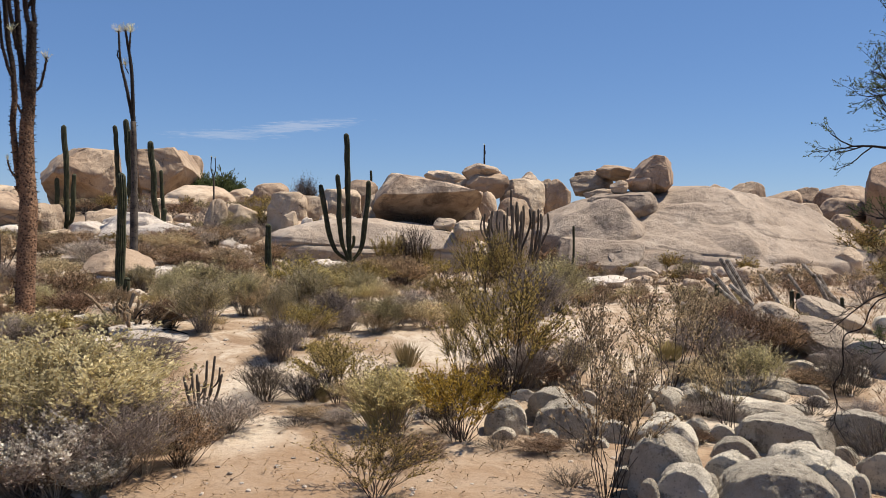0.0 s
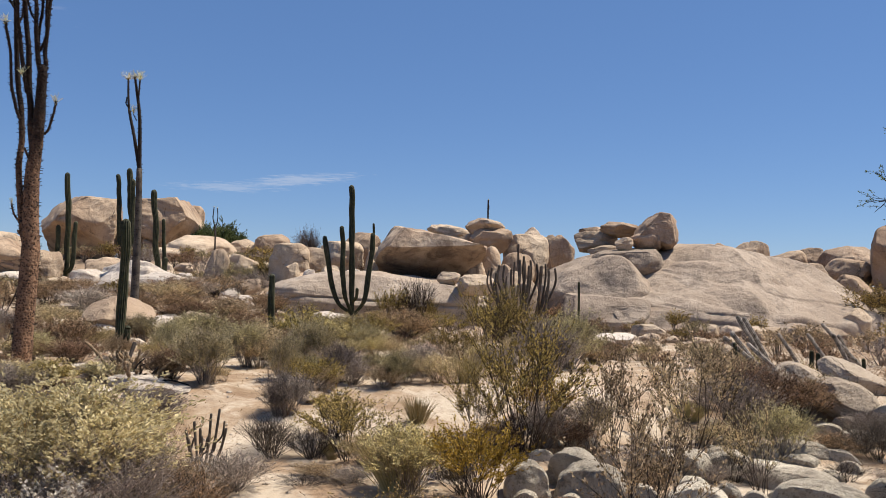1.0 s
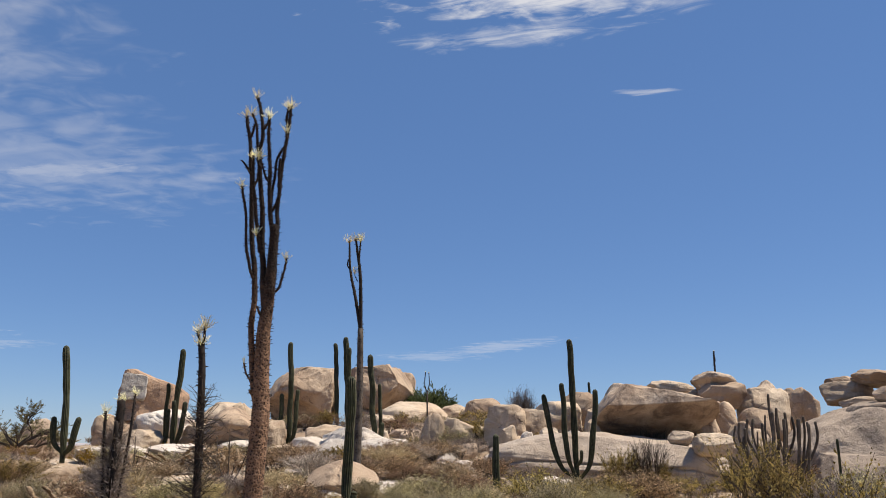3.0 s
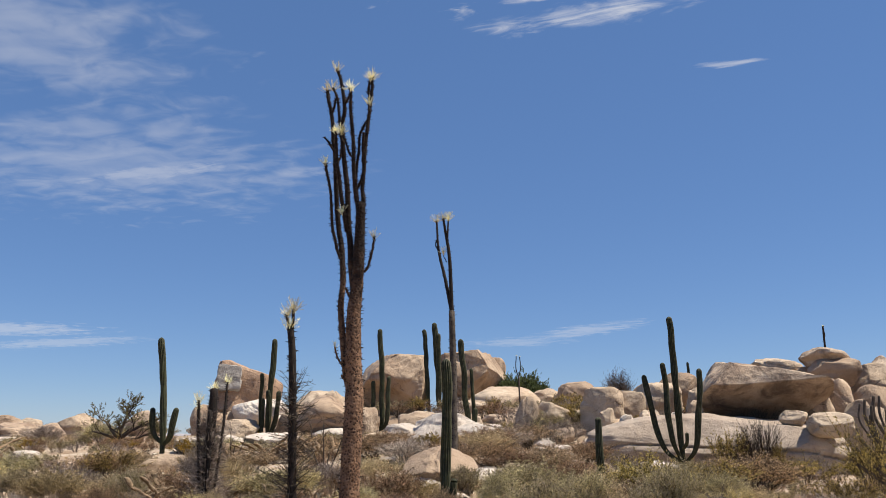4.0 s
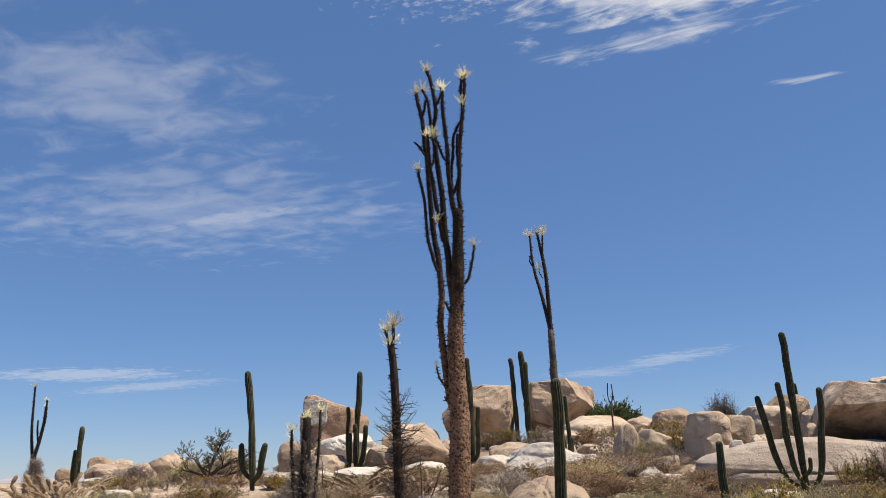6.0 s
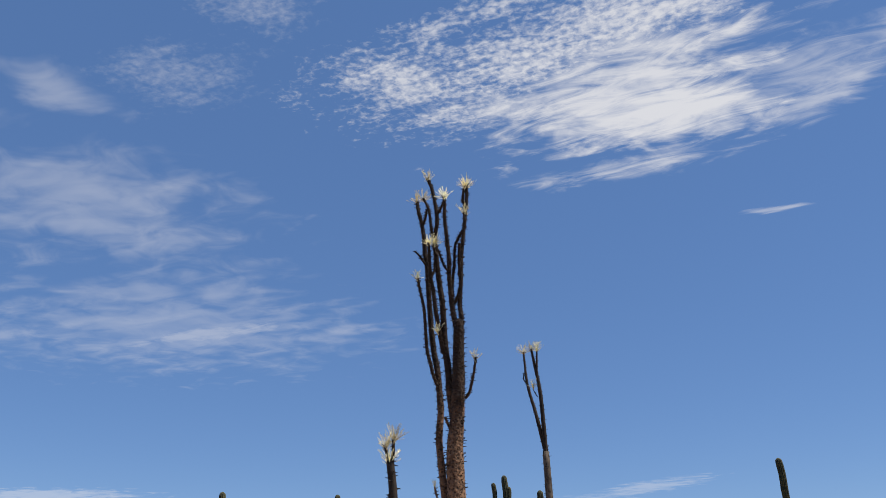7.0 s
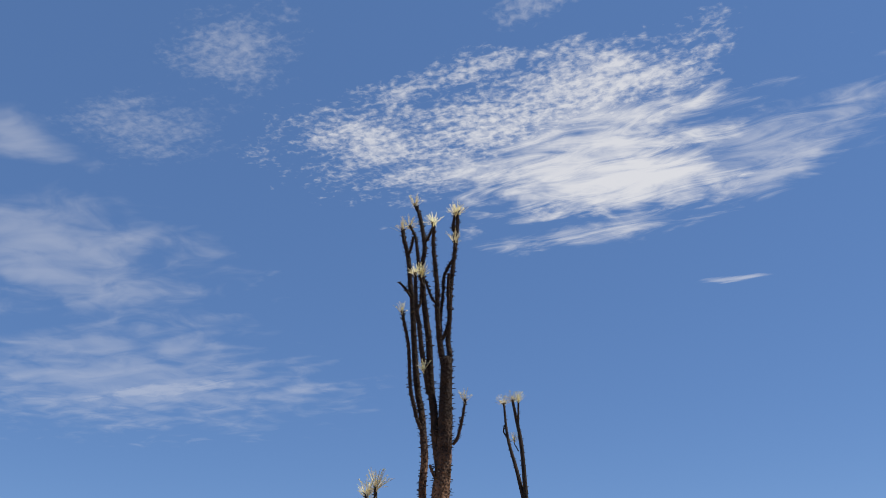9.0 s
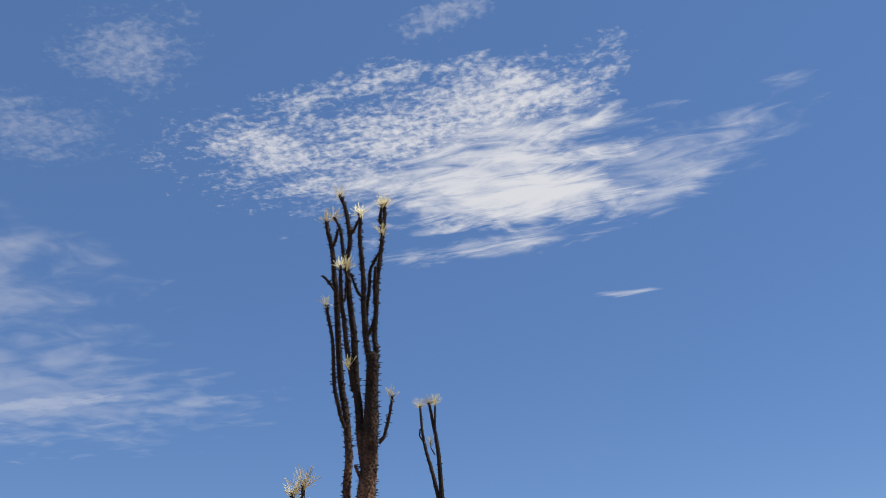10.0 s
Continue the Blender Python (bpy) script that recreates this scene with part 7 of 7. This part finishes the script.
tree("palo_verde_tree", 4.22, 5.1, "sparse thorny tree with small green leaves beside stones", [
    ([(0, 0, 0), (-0.05, 0, 0.9), (-0.25, -0.05, 1.5), (-0.45, 0, 1.85)], 0.055, 0.35),
    ([(-0.30, 0, 1.6), (-0.85, -0.05, 1.95), (-1.15, -0.1, 2.22), (-1.55, -0.1, 2.40)], 0.022, 0.22),
    ([(-0.35, 0, 1.7), (-0.80, 0.1, 2.35), (-1.05, 0.1, 2.65), (-1.20, 0.1, 2.85)], 0.020, 0.36),
    ([(-0.45, 0, 1.8), (-0.75, 0.0, 2.5), (-0.95, 0.0, 2.85), (-1.05, 0.05, 3.15)], 0.020, 0.40),
    ([(-0.20, 0, 1.3), (-0.80, -0.1, 1.52), (-1.15, -0.15, 1.50), (-1.50, -0.2, 1.30)], 0.018, 0.18),
    ([(-0.80, -0.1, 1.50), (-1.10, -0.15, 1.40), (-1.25, -0.2, 1.10), (-1.30, -0.2, 0.80)], 0.013, 0.14),
    ([(-0.25, 0, 1.5), (-0.70, 0.0, 1.95), (-1.0, 0.0, 2.05), (-1.35, 0.0, 2.02)], 0.018, 0.22),
    ([(-0.45, 0, 1.8), (-0.95, 0.2, 2.3), (-1.15, 0.25, 2.6), (-1.30, 0.3, 2.75)], 0.016, 0.34),
    ([(-0.45, 0, 1.8), (-0.9, -0.15, 2.6), (-1.10, -0.2, 2.95), (-1.22, -0.2, 3.3)], 0.018, 0.4),
    ([(-0.45, 0, 1.8), (-1.0, 0.1, 2.5), (-1.25, 0.1, 2.72), (-1.42, 0.1, 2.78)], 0.015, 0.2),
    ([(-0.45, 0, 1.6), (-1.0, -0.1, 1.62), (-1.52, -0.1, 1.55), (-1.66, -0.12, 1.48), (-1.70, -0.1, 1.36), (-1.80, -0.08, 1.30), (-1.81, -0.1, 1.12), (-1.87, -0.12, 1.02), (-1.84, -0.1, 0.90), (-1.85, -0.1, 0.80), (-1.79, -0.1, 0.70)], 0.005, 0.095),
    ([(-0.45, 0, 1.65), (-1.2, -0.05, 1.66), (-1.60, -0.1, 1.55), (-1.72, -0.1, 1.48), (-1.84, -0.1, 1.38)], 0.006, 0.095),
], BARK_DARK, "green", 10, 0.014, 3, depth=4, spread_by=0.8)
tree("mesquite_tree", -22.6, 26.0, "wide low mesquite tree with dark limbs and olive crown", [
    ([(0, 0, 0), (0.05, 0, 0.3), (0.0, 0, 0.55)], 0.09, 0.5),
    ([(0, 0, 0.3), (-0.35, 0, 0.6), (-0.75, 0.1, 0.95)], 0.06, 0.5),
    ([(0, 0, 0.3), (0.45, -0.1, 0.55), (0.95, 0.0, 0.85)], 0.06, 0.5),
    ([(0, 0, 0.4), (-0.05, 0.2, 0.9), (0.1, 0.2, 1.2)], 0.05, 0.45),
    ([(0, 0, 0.3), (0.6, 0.1, 0.35), (1.1, 0.1, 0.5)], 0.05, 0.45),
    ([(0, 0, 0.3), (-0.5, -0.2, 0.5), (-0.9, -0.3, 0.6)], 0.05, 0.45),
], WOOD_DARK, "olive", 24, 0.036, 8, depth=4)
for bx, by, bh, bw in [(-16.7, 53.5, 2.6, 2.3), (-15.6, 53.9, 2.8, 2.3), (-14.8, 53.5, 2.2, 1.9)]:
    plant("greenbush", bx, by, bh, bw)
plant("dusk", -6.9, 36.0, 1.8, 1.1)
plant("drybrush", -6.6, 36.1, 1.9, 1.0)
tree("thicket_tree", 10.4, 19.5, "bright green low tree beside the domed slab", [
    ([(0, 0, 0), (0, 0, 0.5), (0.0, 0, 0.8)], 0.05, 0.5),
    ([(0, 0, 0.3), (-0.3, 0, 0.7), (-0.5, 0, 1.0)], 0.04, 0.45),
    ([(0, 0, 0.3), (0.3, 0, 0.7), (0.5, 0, 1.0)], 0.04, 0.45),
], WOOD_DARK, "encelia", 22, 0.06, 33, depth=3)
for k, (sx, sy, h) in enumerate([(-9.4, 17.0, 1.15), (-16.2, 22.5, 0.9), (-13.0, 19.0, 0.9), (-12.0, 21.0, 0.8)]):
    tree("stalk_shrub", sx, sy, "thin dry stalks of a leafless desert shrub", [
        ([(0, 0, 0), (0.02, 0, h * 0.5), (0.0, 0, h)], 0.018, 0.15),
        ([(0, 0, 0.1), (0.25, 0, h * 0.4), (0.42, 0, h * 0.75)], 0.014, 0.12),
        ([(0, 0, 0.1), (-0.2, 0.1, h * 0.4), (-0.3, 0.1, h * 0.6)], 0.014, 0.12),
        ([(0, 0, 0.1), (0.15, -0.1, h * 0.3), (0.2, -0.1, h * 0.55)], 0.012, 0.1),
    ], WOOD_DARK, "tan", 1, 0.03, 60 + k, depth=2)


# ---- loose stones, litter and far hills ----
def scatter_stones():
    rng = random.Random(12)
    s = Shape()
    verts, faces = ball(2)
    for _ in range(2200):
        y = 3 + 24 * rng.random() ** 1.5
        x = rng.uniform(-0.75 * y - 2, 0.6 * y + 2)
        r = rng.uniform(0.006, 0.022) * (1 + (rng.random() < 0.06) * 2.2)
        k = Vector((rng.uniform(0.7, 1.4), rng.uniform(0.7, 1.4), rng.uniform(0.45, 0.8))) * r
        o = rng.uniform(0, 50)
        c = Vector((x, y, land(x, y) + k.z * 0.3))
        s.add([c + Vector((v.x * k.x, v.y * k.y, v.z * k.z)) * (1 + 0.3 * noise.noise(v * 1.5 + Vector((o, o, o)))) for v in verts], faces)
    ob = new("loose_stones", s.mesh("loose_stones", ROCK["white"], False))
    tagged(ob, "scattered small pale stones and gravel on sand", "gravel", kind="stuff")


def scatter_litter():
    rng = random.Random(13)
    s = Shape()
    for _ in range(12000):
        y = 3 + 24 * rng.random() ** 1.4
        x = rng.uniform(-0.75 * y - 2, 0.6 * y + 2)
        if noise.noise((x * 0.6, y * 0.6, 5.0)) < rng.uniform(-0.45, 0.25):
            continue
        a, ln = rng.uniform(0, 6.28), rng.uniform(0.015, 0.09)
        p = Vector((x, y, land(x, y) + 0.008))
        q = p + Vector((math.cos(a) * ln, math.sin(a) * ln, rng.uniform(0, 0.05)))
        s.stick(p, q, 0.0025, 0.001)
        for _ in range(2):
            s.leaf(q, (rng.uniform(-1, 1), rng.uniform(-1, 1), rng.uniform(0, 0.6)), 0.022, 0.012)
    ob = new("plant_litter", s.mesh("plant_litter", LEAF["litter"]))
    tagged(ob, "dry brown twigs and leaf litter on sand", "litter", kind="stuff")


def scatter_sprigs():
    """Low dry sprigs all over the flat, far too many to count."""
    rng = random.Random(14)
    s = Shape()
    for _ in range(8000):
        y = 9 + 22 * rng.random() ** 1.1
        x = rng.uniform(-0.85 * y - 2, 0.6 * y + 1)
        if any((x - a) ** 2 + (y - b) ** 2 < r * r for a, b, r in SAND) or noise.noise((x * 0.35, y * 0.35, 9.0)) < -0.15:
            continue
        z = land(x, y)
        for _ in range(5):
            a, h = rng.uniform(0, 6.28), rng.uniform(0.06, 0.22)
            s.stick((x, y, z), (x + math.cos(a) * h * 0.7, y + math.sin(a) * h * 0.7, z + h), 0.0025, 0.001)
            s.leaf((x + math.cos(a) * h * 0.6, y + math.sin(a) * h * 0.6, z + h * 0.9), (math.cos(a), math.sin(a), 0.8), 0.035, 0.013)
    ob = new("dry_sprigs", s.mesh("dry_sprigs", LEAF["rust"]))
    tagged(ob, "low rusty dry sprigs covering the flat", "dry grass", kind="stuff")


scatter_stones()
scatter_litter()
scatter_sprigs()


def far_hills():
    m, N, L, b = material("hazy_hills", 1.0)
    v = N.new("ShaderNodeTexCoord").outputs["Object"]
    # the haze of distance is mixed into this grey base colour
    L.new(ramp_of(N, L, noise_of(N, L, v, 0.02, 6, 0.6), [(0.35, (0.24, 0.23, 0.25)), (0.65, (0.36, 0.33, 0.33))]), b.inputs["Base Color"])
    s = Shape()
    n = 220
    for i in range(n):
        x = -2600 + 4600 * i / (n - 1)
        h = 14 + 16 * noise.fractal((x * 0.004, 2.0, 0.0), 1.0, 2.0, 4) + 8 * noise.noise((x * 0.02, 5.0, 0))
        for k, (dy, f) in enumerate([(0, 0), (120, 0.5), (220, 1.0), (420, 0.6), (700, 0)]):
            s.v.append((x, 1500 + dy + 60 * noise.noise((x * 0.01, k, 0)), -1.5 + max(2, h) * f))
    s.f = [(i * 5 + k, (i + 1) * 5 + k, (i + 1) * 5 + k + 1, i * 5 + k + 1) for i in range(n - 1) for k in range(4)]
    tagged(new("backdrop_hills", s.mesh("backdrop_hills", m, True)), "low hazy grey hills on the far horizon", "hills", kind="structure")


far_hills()
